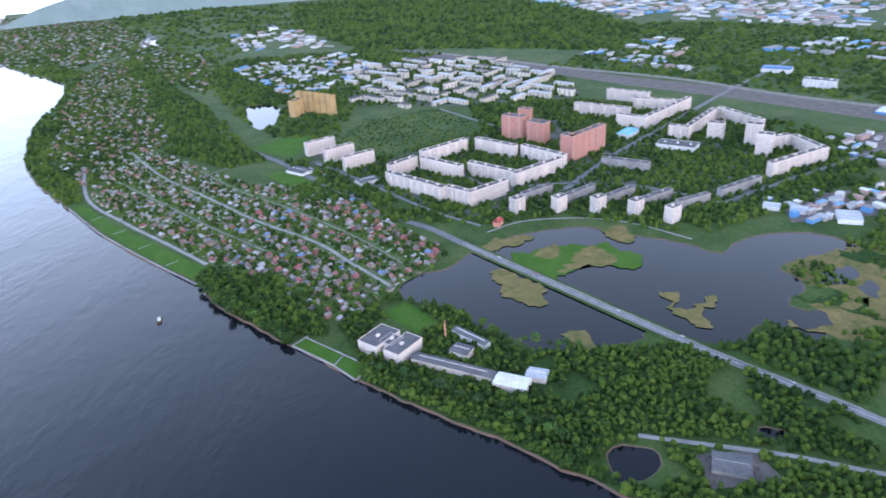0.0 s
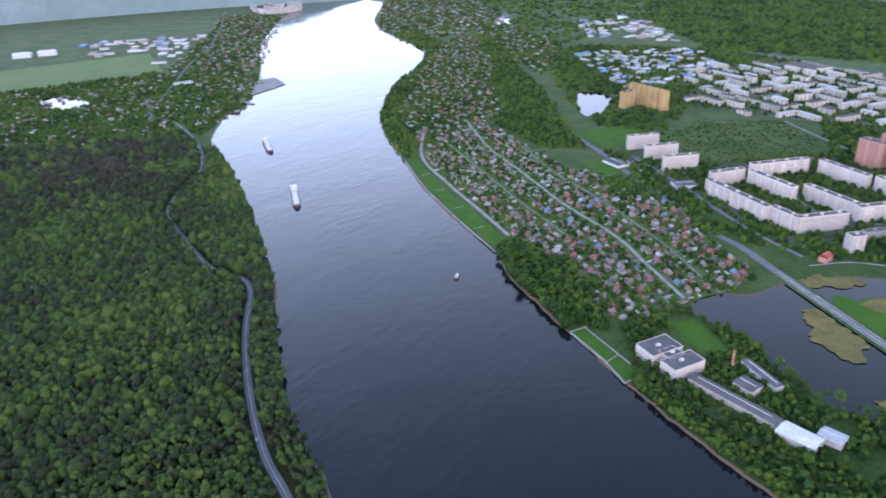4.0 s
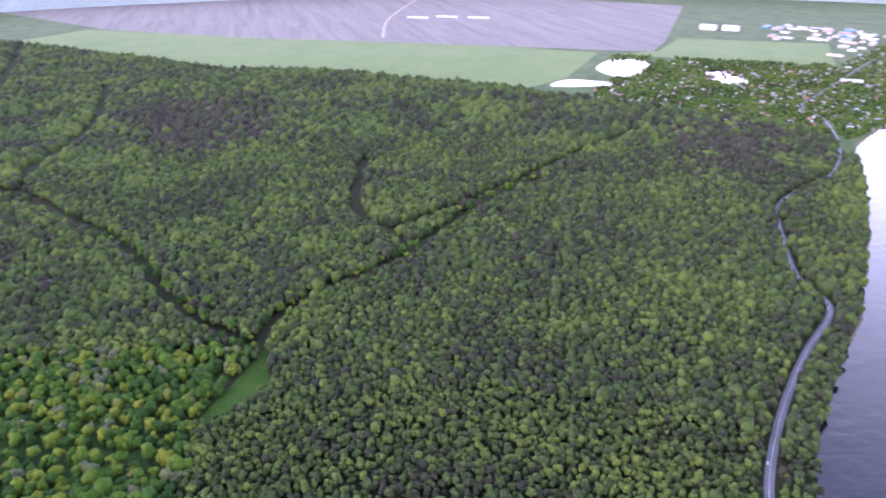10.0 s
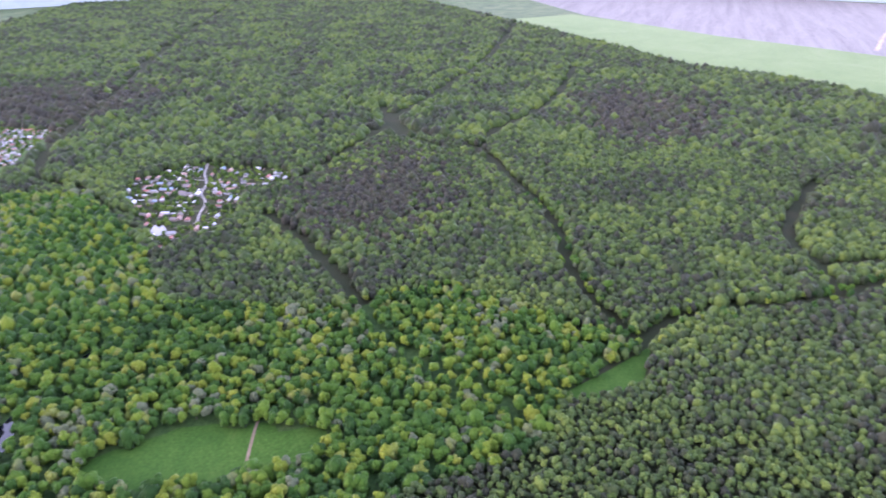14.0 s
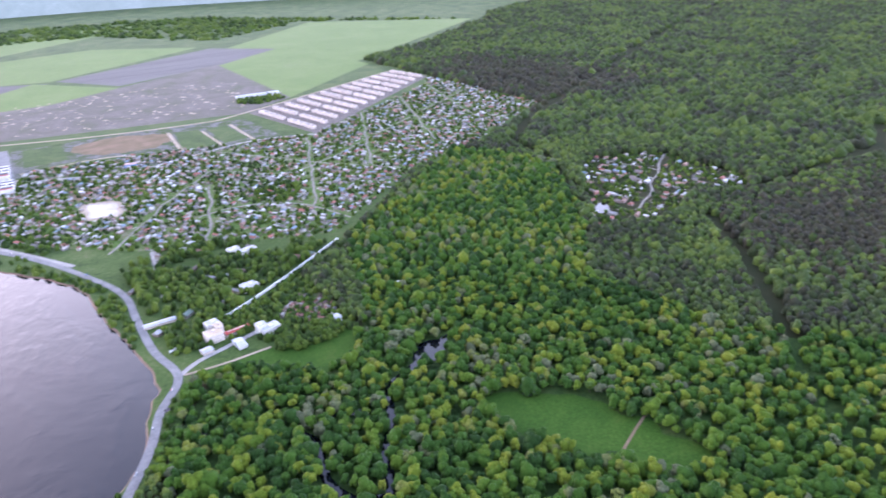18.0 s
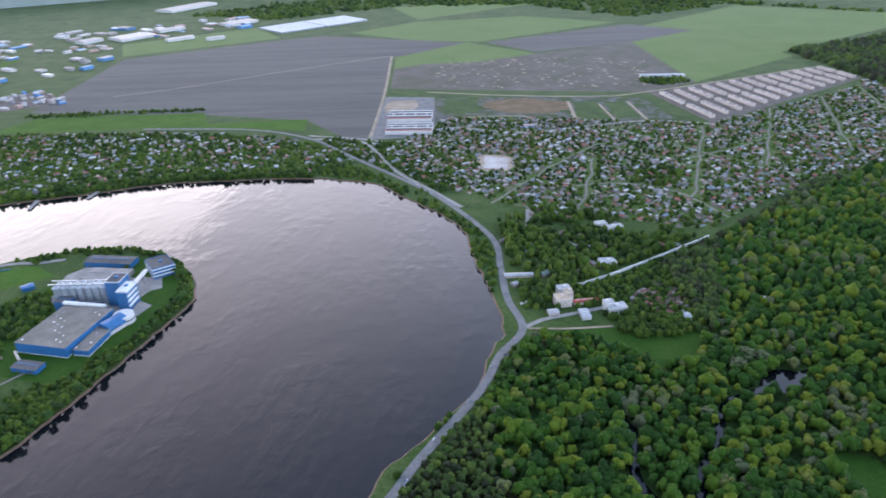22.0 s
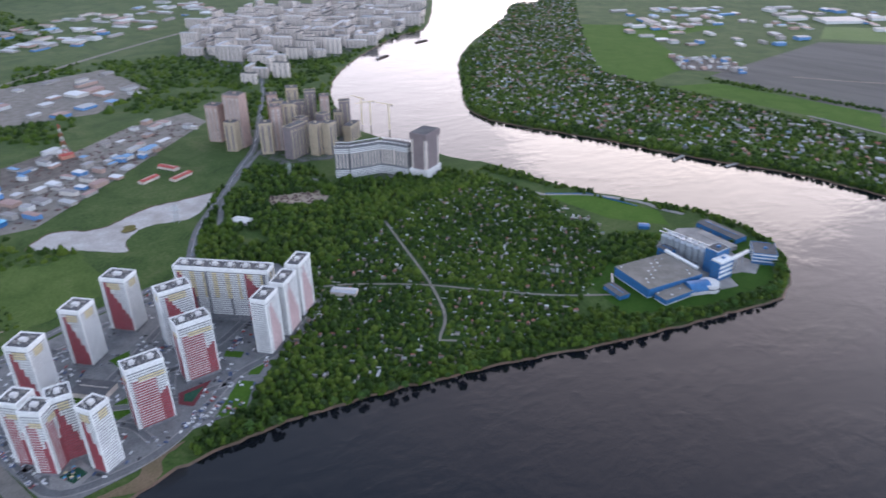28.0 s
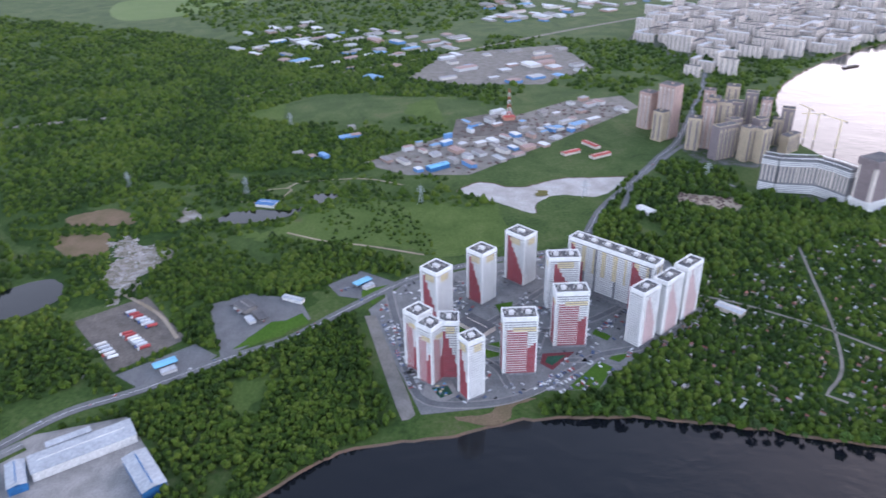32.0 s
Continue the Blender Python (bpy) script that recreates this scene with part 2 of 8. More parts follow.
POND = water_material("pond water", (0.005, 0.006, 0.008), 0.03, 0.25)
LEAF = many("forest crowns", [(0.028, 0.031, 0.018), (0.030, 0.041, 0.016), (0.034, 0.053, 0.016), (0.042, 0.067, 0.017), (0.052, 0.082, 0.018), (0.074, 0.104, 0.020)], 0.9, place=0.4, leaf=0.7)
LEAF_TOWN = many("garden crowns", [(0.018, 0.036, 0.008), (0.027, 0.050, 0.009), (0.038, 0.068, 0.010), (0.054, 0.088, 0.012), (0.072, 0.104, 0.016)], 0.9, place=0.3, leaf=0.8)
BARK = material("bark", (0.10, 0.08, 0.06), 0.95, fine=3)
PANEL = material("pale wall panels", (0.56, 0.49, 0.43), 0.85, (0.50, 0.44, 0.39), 0.03, fine=0.3, random_by="object", spread=0.12)
CREAM = material("cream plaster wall", (0.55, 0.50, 0.40), 0.85, (0.47, 0.41, 0.32), 0.03, fine=0.3, random_by="object", spread=0.2)
BRICK = material("orange brick wall", (0.44, 0.20, 0.14), 0.85, (0.40, 0.19, 0.14), 0.03, fine=0.4)
YELLOW = material("yellow wall", (0.50, 0.33, 0.13), 0.85, fine=0.4)
WHITE = material("white render", (0.58, 0.57, 0.55), 0.8, (0.50, 0.49, 0.48), 0.05, fine=0.4)
BROWN_ROOFS = many("brown and red garden house roofs", [(0.15, 0.07, 0.055), (0.11, 0.075, 0.06), (0.20, 0.19, 0.18), (0.14, 0.06, 0.05), (0.09, 0.085, 0.085)], 0.8)
ROOF = material("grey bitumen roof", (0.085, 0.085, 0.09), 0.9, (0.125, 0.12, 0.12), 0.05, fine=0.3)
ROOF_PALE = material("pale metal roof", (0.36, 0.375, 0.40), 0.6, (0.29, 0.305, 0.325), 0.05, fine=0.3)
HOUSE_WALL = many("house walls", [(0.25, 0.23, 0.20), (0.17, 0.14, 0.115), (0.33, 0.31, 0.28), (0.22, 0.16, 0.12), (0.20, 0.19, 0.185), (0.30, 0.25, 0.16)], 0.85)
HOUSE_ROOF = many("house roofs", [(0.13, 0.125, 0.125), (0.22, 0.215, 0.215), (0.17, 0.065, 0.055), (0.13, 0.095, 0.08), (0.30, 0.30, 0.305), (0.17, 0.155, 0.145), (0.18, 0.095, 0.075), (0.12, 0.16, 0.13)], 0.7)
SILT = material("silty shallow water", (0.36, 0.345, 0.335), 0.6, (0.25, 0.23, 0.21), 0.03, fine=0.3)
GLASS = material("dark window glass", (0.10, 0.11, 0.13), 0.2, (0.16, 0.17, 0.18), 0.2, fine=0.5)
TOWER_BODY = material("grey recessed wall and glazing", (0.115, 0.12, 0.13), 0.4, (0.20, 0.20, 0.21), 0.25, fine=0.5)
TRIM_WHITE = material("white facade panels", (0.70, 0.70, 0.68), 0.75, (0.60, 0.60, 0.59), 0.1, fine=0.5)
TRIM_RED = material("dark red facade panels", (0.30, 0.065, 0.078), 0.75, (0.25, 0.055, 0.066), 0.1, fine=0.5)
TRIM_PINK = material("faded pink facade panels", (0.56, 0.40, 0.39), 0.75, (0.50, 0.36, 0.35), 0.1, fine=0.5)
TRIM_YELLOW = material("yellow facade panels", (0.66, 0.55, 0.32), 0.75, (0.60, 0.50, 0.30), 0.1, fine=0.5)
BROWN_WALL = material("brown tower wall", (0.20, 0.16, 0.16), 0.8, (0.17, 0.14, 0.14), 0.05, fine=0.4)
SAND_WALL = material("sand coloured tower wall", (0.44, 0.36, 0.25), 0.8, (0.40, 0.32, 0.22), 0.05, fine=0.4)
PINK_WALL = material("pinkish tower wall", (0.42, 0.29, 0.25), 0.8, (0.38, 0.26, 0.22), 0.05, fine=0.4)
BLUE = material("blue metal cladding", (0.03, 0.125, 0.29), 0.5, (0.025, 0.105, 0.25), 0.1, fine=0.4)
CYAN = material("light blue cladding", (0.16, 0.42, 0.60), 0.5, fine=0.4)
STEEL = material("galvanised steel", (0.46, 0.50, 0.53), 0.4, (0.38, 0.41, 0.44), 0.1, fine=0.5, metal=0.6)
RED_ROOF = material("red metal roof", (0.38, 0.06, 0.05), 0.6, fine=0.4)
RUST = material("rusty hull steel", (0.10, 0.06, 0.05), 0.7, fine=0.6)
RUBBER = material("tyre rubber", (0.02, 0.02, 0.02), 0.9, fine=2)
SHED_WALL = many("shed walls", [(0.42, 0.42, 0.42), (0.50, 0.47, 0.43), (0.34, 0.24, 0.20), (0.10, 0.22, 0.42), (0.5, 0.5, 0.49), (0.3, 0.28, 0.26)], 0.7)
SHED_ROOF = many("shed roofs", [(0.30, 0.31, 0.32), (0.40, 0.41, 0.42), (0.20, 0.19, 0.19), (0.50, 0.51, 0.52), (0.26, 0.17, 0.15), (0.16, 0.15, 0.15), (0.24, 0.24, 0.25), (0.13, 0.26, 0.42)], 0.6)
HOUSE_WALL_O = many("house wall render", [(0.25, 0.23, 0.20), (0.17, 0.14, 0.115), (0.36, 0.34, 0.31), (0.24, 0.15, 0.12), (0.20, 0.19, 0.185), (0.34, 0.28, 0.17), (0.30, 0.12, 0.09)], 0.85, random_by="object")
HOUSE_ROOF_O = many("house roof sheets", [(0.13, 0.125, 0.125), (0.22, 0.215, 0.215), (0.17, 0.065, 0.055), (0.13, 0.095, 0.08), (0.28, 0.28, 0.285), (0.17, 0.155, 0.145), (0.18, 0.095, 0.075), (0.09, 0.088, 0.088), (0.20, 0.07, 0.07), (0.10, 0.15, 0.24)], 0.7, random_by="object")
CAR_PAINT = many("car paint", [(0.6, 0.6, 0.6), (0.04, 0.04, 0.045), (0.25, 0.26, 0.28), (0.4, 0.05, 0.04), (0.7, 0.7, 0.7), (0.05, 0.1, 0.25), (0.15, 0.15, 0.16)], 0.3, random_by="object")
TRAILER = many("trailer tarpaulin", [(0.7, 0.7, 0.7), (0.35, 0.06, 0.06), (0.55, 0.57, 0.6), (0.65, 0.63, 0.6)], 0.6, random_by="object")
DISTANCE = wild("distant woods with haze glow", [(0.055, 0.075, 0.060), (0.075, 0.098, 0.082), (0.10, 0.125, 0.11), (0.15, 0.17, 0.165)], 0.008)
# Pale blue emission stands in for the haze over far country.
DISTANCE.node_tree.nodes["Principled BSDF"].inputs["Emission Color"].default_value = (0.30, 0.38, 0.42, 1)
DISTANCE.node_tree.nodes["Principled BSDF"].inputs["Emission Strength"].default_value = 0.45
LEAF_BRIGHT = many("spring green crowns", [(0.014, 0.036, 0.007), (0.017, 0.044, 0.008), (0.021, 0.053, 0.008), (0.025, 0.060, 0.009), (0.029, 0.068, 0.009), (0.034, 0.076, 0.009), (0.042, 0.086, 0.010), (0.056, 0.098, 0.010), (0.082, 0.118, 0.011), (0.105, 0.126, 0.013), (0.074, 0.088, 0.044)], 0.9, leaf=0.8, place=0.22)
LEAF_DARK = many("dark bare crowns", [(0.028, 0.027, 0.018), (0.036, 0.034, 0.022), (0.042, 0.040, 0.023), (0.036, 0.045, 0.018)], 0.9, leaf=0.9, place=0.2)
LEAF_O = many("tree foliage", [(0.028, 0.055, 0.014), (0.04, 0.08, 0.018), (0.055, 0.10, 0.02), (0.035, 0.06, 0.02)], 0.9, random_by="object", leaf=0.9)
PAVING = material("grey paving", (0.19, 0.188, 0.185), 0.9, (0.135, 0.134, 0.134), 0.06, fine=0.4)
DUST = material("dark dusty gravel", (0.15, 0.13, 0.115), 0.95, (0.10, 0.09, 0.08), 0.06, fine=0.3)
TURF = material("dark green sports surface", (0.03, 0.08, 0.05), 0.9, fine=0.6)
COURT = material("dark red sports surface", (0.16, 0.045, 0.05), 0.9, fine=0.6)

VILLAGE_ROOF = many("village roofs", [(0.22, 0.22, 0.225), (0.12, 0.115, 0.115), (0.34, 0.34, 0.345), (0.24, 0.09, 0.07), (0.20, 0.19, 0.19), (0.30, 0.27, 0.25), (0.13, 0.11, 0.10), (0.15, 0.20, 0.25), (0.44, 0.44, 0.44), (0.24, 0.15, 0.12), (0.09, 0.09, 0.09), (0.18, 0.08, 0.065)], 0.7)
VILLAGE_WALL = many("village walls", [(0.25, 0.23, 0.20), (0.18, 0.15, 0.125), (0.33, 0.31, 0.28), (0.22, 0.16, 0.125), (0.21, 0.20, 0.19)], 0.85)
BEDS = many("garden beds and fences", [(0.06, 0.10, 0.025), (0.10, 0.08, 0.055), (0.34, 0.33, 0.31), (0.04, 0.075, 0.018), (0.20, 0.17, 0.14), (0.07, 0.115, 0.03), (0.44, 0.44, 0.43), (0.13, 0.10, 0.075)], 0.9)
PARKED = many("paint of parked cars", [(0.55, 0.55, 0.55), (0.04, 0.04, 0.045), (0.22, 0.23, 0.25), (0.40, 0.41, 0.42), (0.26, 0.05, 0.045), (0.66, 0.66, 0.66), (0.06, 0.06, 0.065), (0.30, 0.30, 0.31), (0.06, 0.09, 0.17), (0.13, 0.13, 0.14), (0.60, 0.60, 0.58)], 0.35)
FEN = wild("rough fen grass", [(0.038, 0.066, 0.017), (0.056, 0.090, 0.022), (0.076, 0.112, 0.030), (0.100, 0.114, 0.046)], 0.014, 0.9)
WILLOW = many("pale willow leaves", [(0.085, 0.105, 0.050), (0.095, 0.112, 0.058), (0.075, 0.100, 0.042)], 0.9, random_by="object", leaf=0.9)

# ---- geometry helpers ----
def part(name, bm, mat, parent=None, label=""):
    me = bpy.data.meshes.new(name)
    bm.to_mesh(me)
    bm.free()
    me.materials.append(mat)
    ob = new(name, me)
    ob.parent = parent
    return tagged(ob, label)


def empty(name, m, label, category, group=""):
    ob = new(name)
    ob.matrix_world = m
    return tagged(ob, label, category, group)


def arrays(name, verts, faces, mats, index=None, smooth=False, parent=None):
    """One mesh object from numpy arrays; faces is (n, 3) or (n, 4)."""
    me = bpy.data.meshes.new(name)
    verts, faces = np.asarray(verts, np.float32), np.asarray(faces, np.int32)
    n, k = faces.shape
    me.vertices.add(len(verts))
    me.vertices.foreach_set("co", verts.ravel())
    me.loops.add(n * k)
    me.loops.foreach_set("vertex_index", faces.ravel())
    me.polygons.add(n)
    me.polygons.foreach_set("loop_start", np.arange(0, n * k, k, dtype=np.int32))
    me.polygons.foreach_set("use_smooth", np.full(n, smooth))
    for m in mats if isinstance(mats, (list, tuple)) else [mats]:
        me.materials.append(m)
    if index is not None:
        me.polygons.foreach_set("material_index", np.asarray(index, np.int32))
    me.update(calc_edges=True)
    ob = new(name, me)
    ob.parent = parent
    return ob


def stamp(verts, faces, at, size, turn):
    """Copies of a small mesh at places `at`, with a size (n, 3) and a turn about z each, as one pair of arrays."""
    at, size = np.asarray(at, float), np.asarray(size, float)
    c, s = np.cos(turn)[:, None], np.sin(turn)[:, None]
    v = verts[None] * size[:, None]
    x, y = v[..., 0] * c - v[..., 1] * s, v[..., 0] * s + v[..., 1] * c
    out = np.stack([x, y, v[..., 2]], -1) + at[:, None]
    f = faces[None] + (np.arange(len(at)) * len(verts))[:, None, None]
    return out.reshape(-1, 3), f.reshape(-1, faces.shape[1])


def smooth_line(points, step=12.0, closed=False):
    """A Catmull-Rom curve through the points."""
    p = np.asarray(points, float)
    p = np.vstack([p[-1], p, p[:2]]) if closed else np.vstack([2 * p[0] - p[1], p, 2 * p[-1] - p[-2]])
    out = []
    for a, b, c, d in zip(p, p[1:], p[2:], p[3:]):
        n = max(1, int(np.linalg.norm(c - b) / step))
        for t in np.arange(n) / n:
            out.append(0.5 * (2 * b + (c - a) * t + (2 * a - 5 * b + 4 * c - d) * t * t + (3 * b - a - 3 * c + d) * t ** 3))
    if not closed:
        out.append(p[-2])
    return np.array(out)


def ragged(line, much, scale, closed=False):
    """Pushes a line about by noise, for natural edges."""
    d = np.array([[noise.noise((x / scale, y / scale, 3.1)), noise.noise((x / scale, y / scale, 9.7))] for x, y in line])
    if not closed:
        d[0] = d[-1] = 0
    return line + d * much


def normals(line, closed=False):
    d = (np.roll(line, -1, 0) - np.roll(line, 1, 0)) if closed else np.gradient(line, axis=0)
    d /= np.linalg.norm(d, axis=1)[:, None] + 1e-9
    return np.stack([-d[:, 1], d[:, 0]], 1)


def inside(pts, poly):
    x, y = np.asarray(pts, float).T[:2]
    poly = np.asarray(poly, float)
    hit = np.zeros(len(x), bool)
    for (x1, y1), (x2, y2) in zip(poly, np.roll(poly, -1, 0)):
        cross = (y1 > y) != (y2 > y)
        hit ^= cross & (x < (x2 - x1) * (y - y1) / (y2 - y1 + 1e-12) + x1)
    return hit


def near_line(pts, line, dist):
    pts, line = np.asarray(pts, float)[:, :2], np.asarray(line, float)
    hit = np.zeros(len(pts), bool)
    for a, b in zip(line, line[1:]):
        box = np.all((pts > np.minimum(a, b) - dist) & (pts < np.maximum(a, b) + dist), 1)
        if not box.any():
            continue
        q, u = pts[box] - a, b - a
        t = np.clip(q @ u / (u @ u + 1e-9), 0, 1)
        hit[box] |= np.linalg.norm(q - t[:, None] * u, axis=1) < dist
    return hit


def scatter(poly, gap, rng, jitter=0.45, rmin=0, rmax=1e9):
    """Jittered places in a polygon, about gap metres apart, between two distances from the origin."""
    poly = np.asarray(poly, float)
    lo, hi = poly.min(0), poly.max(0)
    gx, gy = np.meshgrid(np.arange(lo[0], hi[0], gap), np.arange(lo[1], hi[1], gap * 0.87))
    gx[::2] += gap / 2
    p = np.stack([gx.ravel(), gy.ravel()], 1)
    r = np.hypot(*p.T)
    p = p[(r > rmin) & (r < rmax)]
    p = p[inside(p, poly)]
    return p + rng.uniform(-jitter, jitter, p.shape) * gap


LAID = []


def sheet(name, loop, mat, z, label="", category="", kind="structure", parent=None):
    """A flat sheet inside a loop, a hand above the ground, each a little higher than the one before."""
    LAID.append(0)
    z += 0.0015 * len(LAID)
    bm = bmesh.new()
    vs = [bm.verts.new((x, y, z)) for x, y in loop]
    es = [bm.edges.new((a, b)) for a, b in zip(vs, vs[1:] + vs[:1])]
    bmesh.ops.triangle_fill(bm, use_beauty=True, edges=es, normal=(0, 0, 1))
    for f in bm.faces:
        if f.normal.z < 0:
            f.normal_flip()
    return tagged(part(name, bm, mat, parent), label, category, "", kind)


def ribbon(name, line, width, mat, z, label="", category="road", kind="structure", thick=0.0):
    line = np.asarray(line, float)
    n = normals(line) * width / 2
    a, b = line + n, line - n
    k = len(line)
    v = np.vstack([np.c_[a, np.full(k, z)], np.c_[b, np.full(k, z)]])
    i = np.arange(k - 1)
    f = np.stack([i + k, i + 1 + k, i + 1, i], 1)
    if thick:
        v = np.vstack([v, v - [0, 0, thick]])
        f = np.vstack([f, np.stack([i, i + 1, i + 1 + 2 * k, i + 2 * k], 1), np.stack([i + 1 + k, i + k, i + 3 * k, i + 1 + 3 * k], 1)])
    return tagged(arrays(name, v, f, mat), label, category, "", kind)


def box(bm, x0, y0, z0, x1, y1, z1):
    v = [bm.verts.new(p) for p in ((x0, y0, z0), (x1, y0, z0), (x1, y1, z0), (x0, y1, z0), (x0, y0, z1), (x1, y0, z1), (x1, y1, z1), (x0, y1, z1))]
    for q in ((0, 3, 2, 1), (4, 5, 6, 7), (0, 1, 5, 4), (1, 2, 6, 5), (2, 3, 7, 6), (3, 0, 4, 7)):
        bm.faces.new([v[i] for i in q])
    return bm

# ---- ground, river and lake ----
EAST_BANK = [(-2800, 5300), (-2157, 3922), (-1865, 3306), (-1576, 2920), (-1258, 2596), (-1124, 2279), (-1053, 1953), (-935, 1658), (-823, 1471),
             (-685, 1303), (-499, 1086), (-347, 947), (-308, 886), (-225, 799), (-174, 751), (-87, 670), (-11, 608), (56, 555), (113, 504), (157, 469),
             (330, 310), (475, 133), (524, 60), (532, 10), (534, -40), (549, -112), (548, -184), (537, -261), (515, -340), (480, -440),
             (439, -544), (396, -648), (356, -771), (337, -835), (347, -892), (389, -958), (441, -999), (508, -1018), (596, -1007), (703, -962),
             (806, -929), (959, -917)]
EAST_BANK_FAR = [(1042, -885), (1250, -850), (1420, -870), (1656, -978), (1830, -1110), (2020, -1325), (2211, -1606), (2281, -1797), (2546, -2046), (2851, -2303), (5300, -4300)]
WEST_BANK = [(-3450, 5300), (-2639, 3698), (-2319, 3073), (-1982, 2510), (-1626, 2037), (-1363, 1620), (-1342, 1507), (-1234, 1321), (-1126, 1208), (-989, 1093),
             (-845, 962), (-757, 885), (-677, 794), (-606, 722), (-561, 648), (-497, 569), (-435, 497), (-376, 445), (-296, 387), (-180, 180), (-60, -150),
             (60, -400), (60, -490), (21, -544), (-40, -625), (-64, -700), (-82, -745), (-75, -830), (-55, -960), (-48, -1035), (-15, -1105), (50, -1188),
             (98, -1256), (166, -1288), (240, -1307), (339, -1313), (515, -1306), (600, -1283)]
WEST_BANK_FAR = [(737, -1240), (930, -1195), (1076, -1149), (1197, -1126), (1314, -1165), (1476, -1292), (1701, -1476), (1877, -1669), (2061, -1927), (2240, -2200), (2500, -2500), (2700, -2900), (5300, -5200)]
LAKE = [(-40, 899), (-17, 922), (26, 933), (63, 979), (95, 990), (131, 1026), (188, 1042), (263, 1042), (347, 987), (397, 953), (427, 919), (476, 954), (562, 970),
        (616, 939), (622, 880), (530, 873), (490, 857), (503, 813), (457, 760), (490, 727), (451, 681), (403, 723), (350, 681), (264, 726), (252, 709), (209, 700),
        (155, 704), (121, 703), (80, 753), (52, 764), (41, 807), (-37, 850)]
from mathutils.geometry import delaunay_2d_cdt
east = ragged(smooth_line(EAST_BANK + EAST_BANK_FAR), 5, 22)
west = ragged(smooth_line(WEST_BANK + WEST_BANK_FAR), 5, 22)
lake = ragged(smooth_line(LAKE, 10, True), 5, 16, True)
river = np.vstack([east, west[::-1]])
EDGE = 5200
POND_LOOPS = [("lake", lake)] + [("pond", ragged(smooth_line(l, 8, True), 4, 14, True)) for l in (
    [(-490, 2034), (-399, 2022), (-369, 1851), (-403, 1779), (-450, 1872)],
    [(-1229, 3330), (-1319, 3744), (-1264, 3684), (-1142, 3310)],
    [(-735, 3766), (-683, 3802), (-644, 3592), (-672, 3533)],
    [(158, 522), (186, 530), (208, 516), (190, 486), (158, 484)],
    [(313, 541), (337, 532), (327, 518), (310, 522)],
    [(1160, -123), (1198, -171), (1170, -215), (1165, -248), (1183, -290), (1196, -328), (1192, -390), (1186, -443), (1155, -422), (1131, -399), (1103, -360), (1118, -299), (1087, -253), (1046, -239), (1082, -203), (1124, -161)],
    [(880, 530), (912, 472), (854, 443), (805, 497)],
    [(1076, 277), (1108, 269), (1121, 225), (1113, 163), (1134, 136), (1094, 156), (1075, 191), (1068, 235)],
    [(1164, 138), (1179, 115), (1164, 84), (1134, 117)],
    [(-2199, 1159), (-2350, 1312), (-2253, 1401), (-2030, 1195)],
    [(-2004, 907), (-2079, 1012), (-1942, 1153), (-1951, 1046)],
    [(-2034, 1461), (-2056, 1551), (-1869, 1517), (-1863, 1419)],
    [(-104, -1394), (-152, -1385), (-148, -1327), (-102, -1336)],
    [(-900, -830), (-935, -800), (-915, -775), (-880, -795)])]


def build_ground():
    pts, edges = [Vector(p) for p in ((-EDGE, -EDGE), (EDGE, -EDGE), (EDGE, EDGE), (-EDGE, EDGE))], [(0, 1), (1, 2), (2, 3), (3, 0)]
    for loop, closed in [(east, False), (west, False)] + [(l, True) for _, l in POND_LOOPS]:
        k = len(pts)
        pts += [Vector((float(np.clip(x, -EDGE, EDGE)), float(np.clip(y, -EDGE, EDGE)))) for x, y in loop]
        n = len(loop)
        edges += [(k + i, k + (i + 1) % n) for i in range(n if closed else n - 1)]
    v, _, f, _, _, _ = delaunay_2d_cdt(pts, edges, [], 0, 1e-4)
    v, f = np.array([tuple(p) for p in v]), np.array([tuple(t) for t in f if len(t) == 3])
    mid = v[f].mean(1)
    wet = inside(mid, river)
    for _, l in POND_LOOPS:
        wet |= inside(mid, l)
    verts, faces, index = [np.c_[v, np.zeros(len(v))]], [f[~wet]], [np.zeros((~wet).sum(), int)]
    total = len(v)
    for line, side, closed, drop in [(east, -1, False, 4.0), (west, 1, False, 4.0)] + [(l, 0, True, 2.0) for _, l in POND_LOOPS]:
        nrm = normals(line, closed)
        if closed:
            area = np.sum(line[:, 0] * np.roll(line[:, 1], -1) - line[:, 1] * np.roll(line[:, 0], -1))
            side = 1 if area > 0 else -1
        k = len(line)
        out = line + nrm * side * drop * 1.5
        a = np.vstack([np.c_[line, np.zeros(k)], np.c_[out, np.full(k, -drop)]])
        i = np.arange(k if closed else k - 1)
        j = (i + 1) % k
        q = np.vstack([np.stack([i, j, j + k], 1), np.stack([i, j + k, i + k], 1)])
        if side > 0:
            q = q[:, ::-1]
        verts.append(a)
        faces.append(q + total)
        index.append(np.ones(len(q), int))
        total += len(a)
    return tagged(arrays("ground", np.vstack(verts), np.vstack(faces), [GRASS, BANK], np.concatenate(index)), "flat green river plain with earth banks", "ground", "", "structure")


build_ground()
bm = bmesh.new()
bmesh.ops.create_grid(bm, x_segments=1, y_segments=1, size=EDGE, matrix=Matrix.Translation((0, 0, -1.6)))
tagged(part("water", bm, WATER), "broad dark river with a smooth rippled surface", "river", "", "structure")
for i, (kind_of, loop) in enumerate(POND_LOOPS):
    if i in (7, 8, 9, 13, 14):  # laid later, over the patches round them
        continue
    sheet(kind_of + "_water", loop, SILT if i in (6, 13) else POND, -0.9, "pale silty pond with sandy shallows" if i in (6, 13) else "calm dark still water", kind_of)
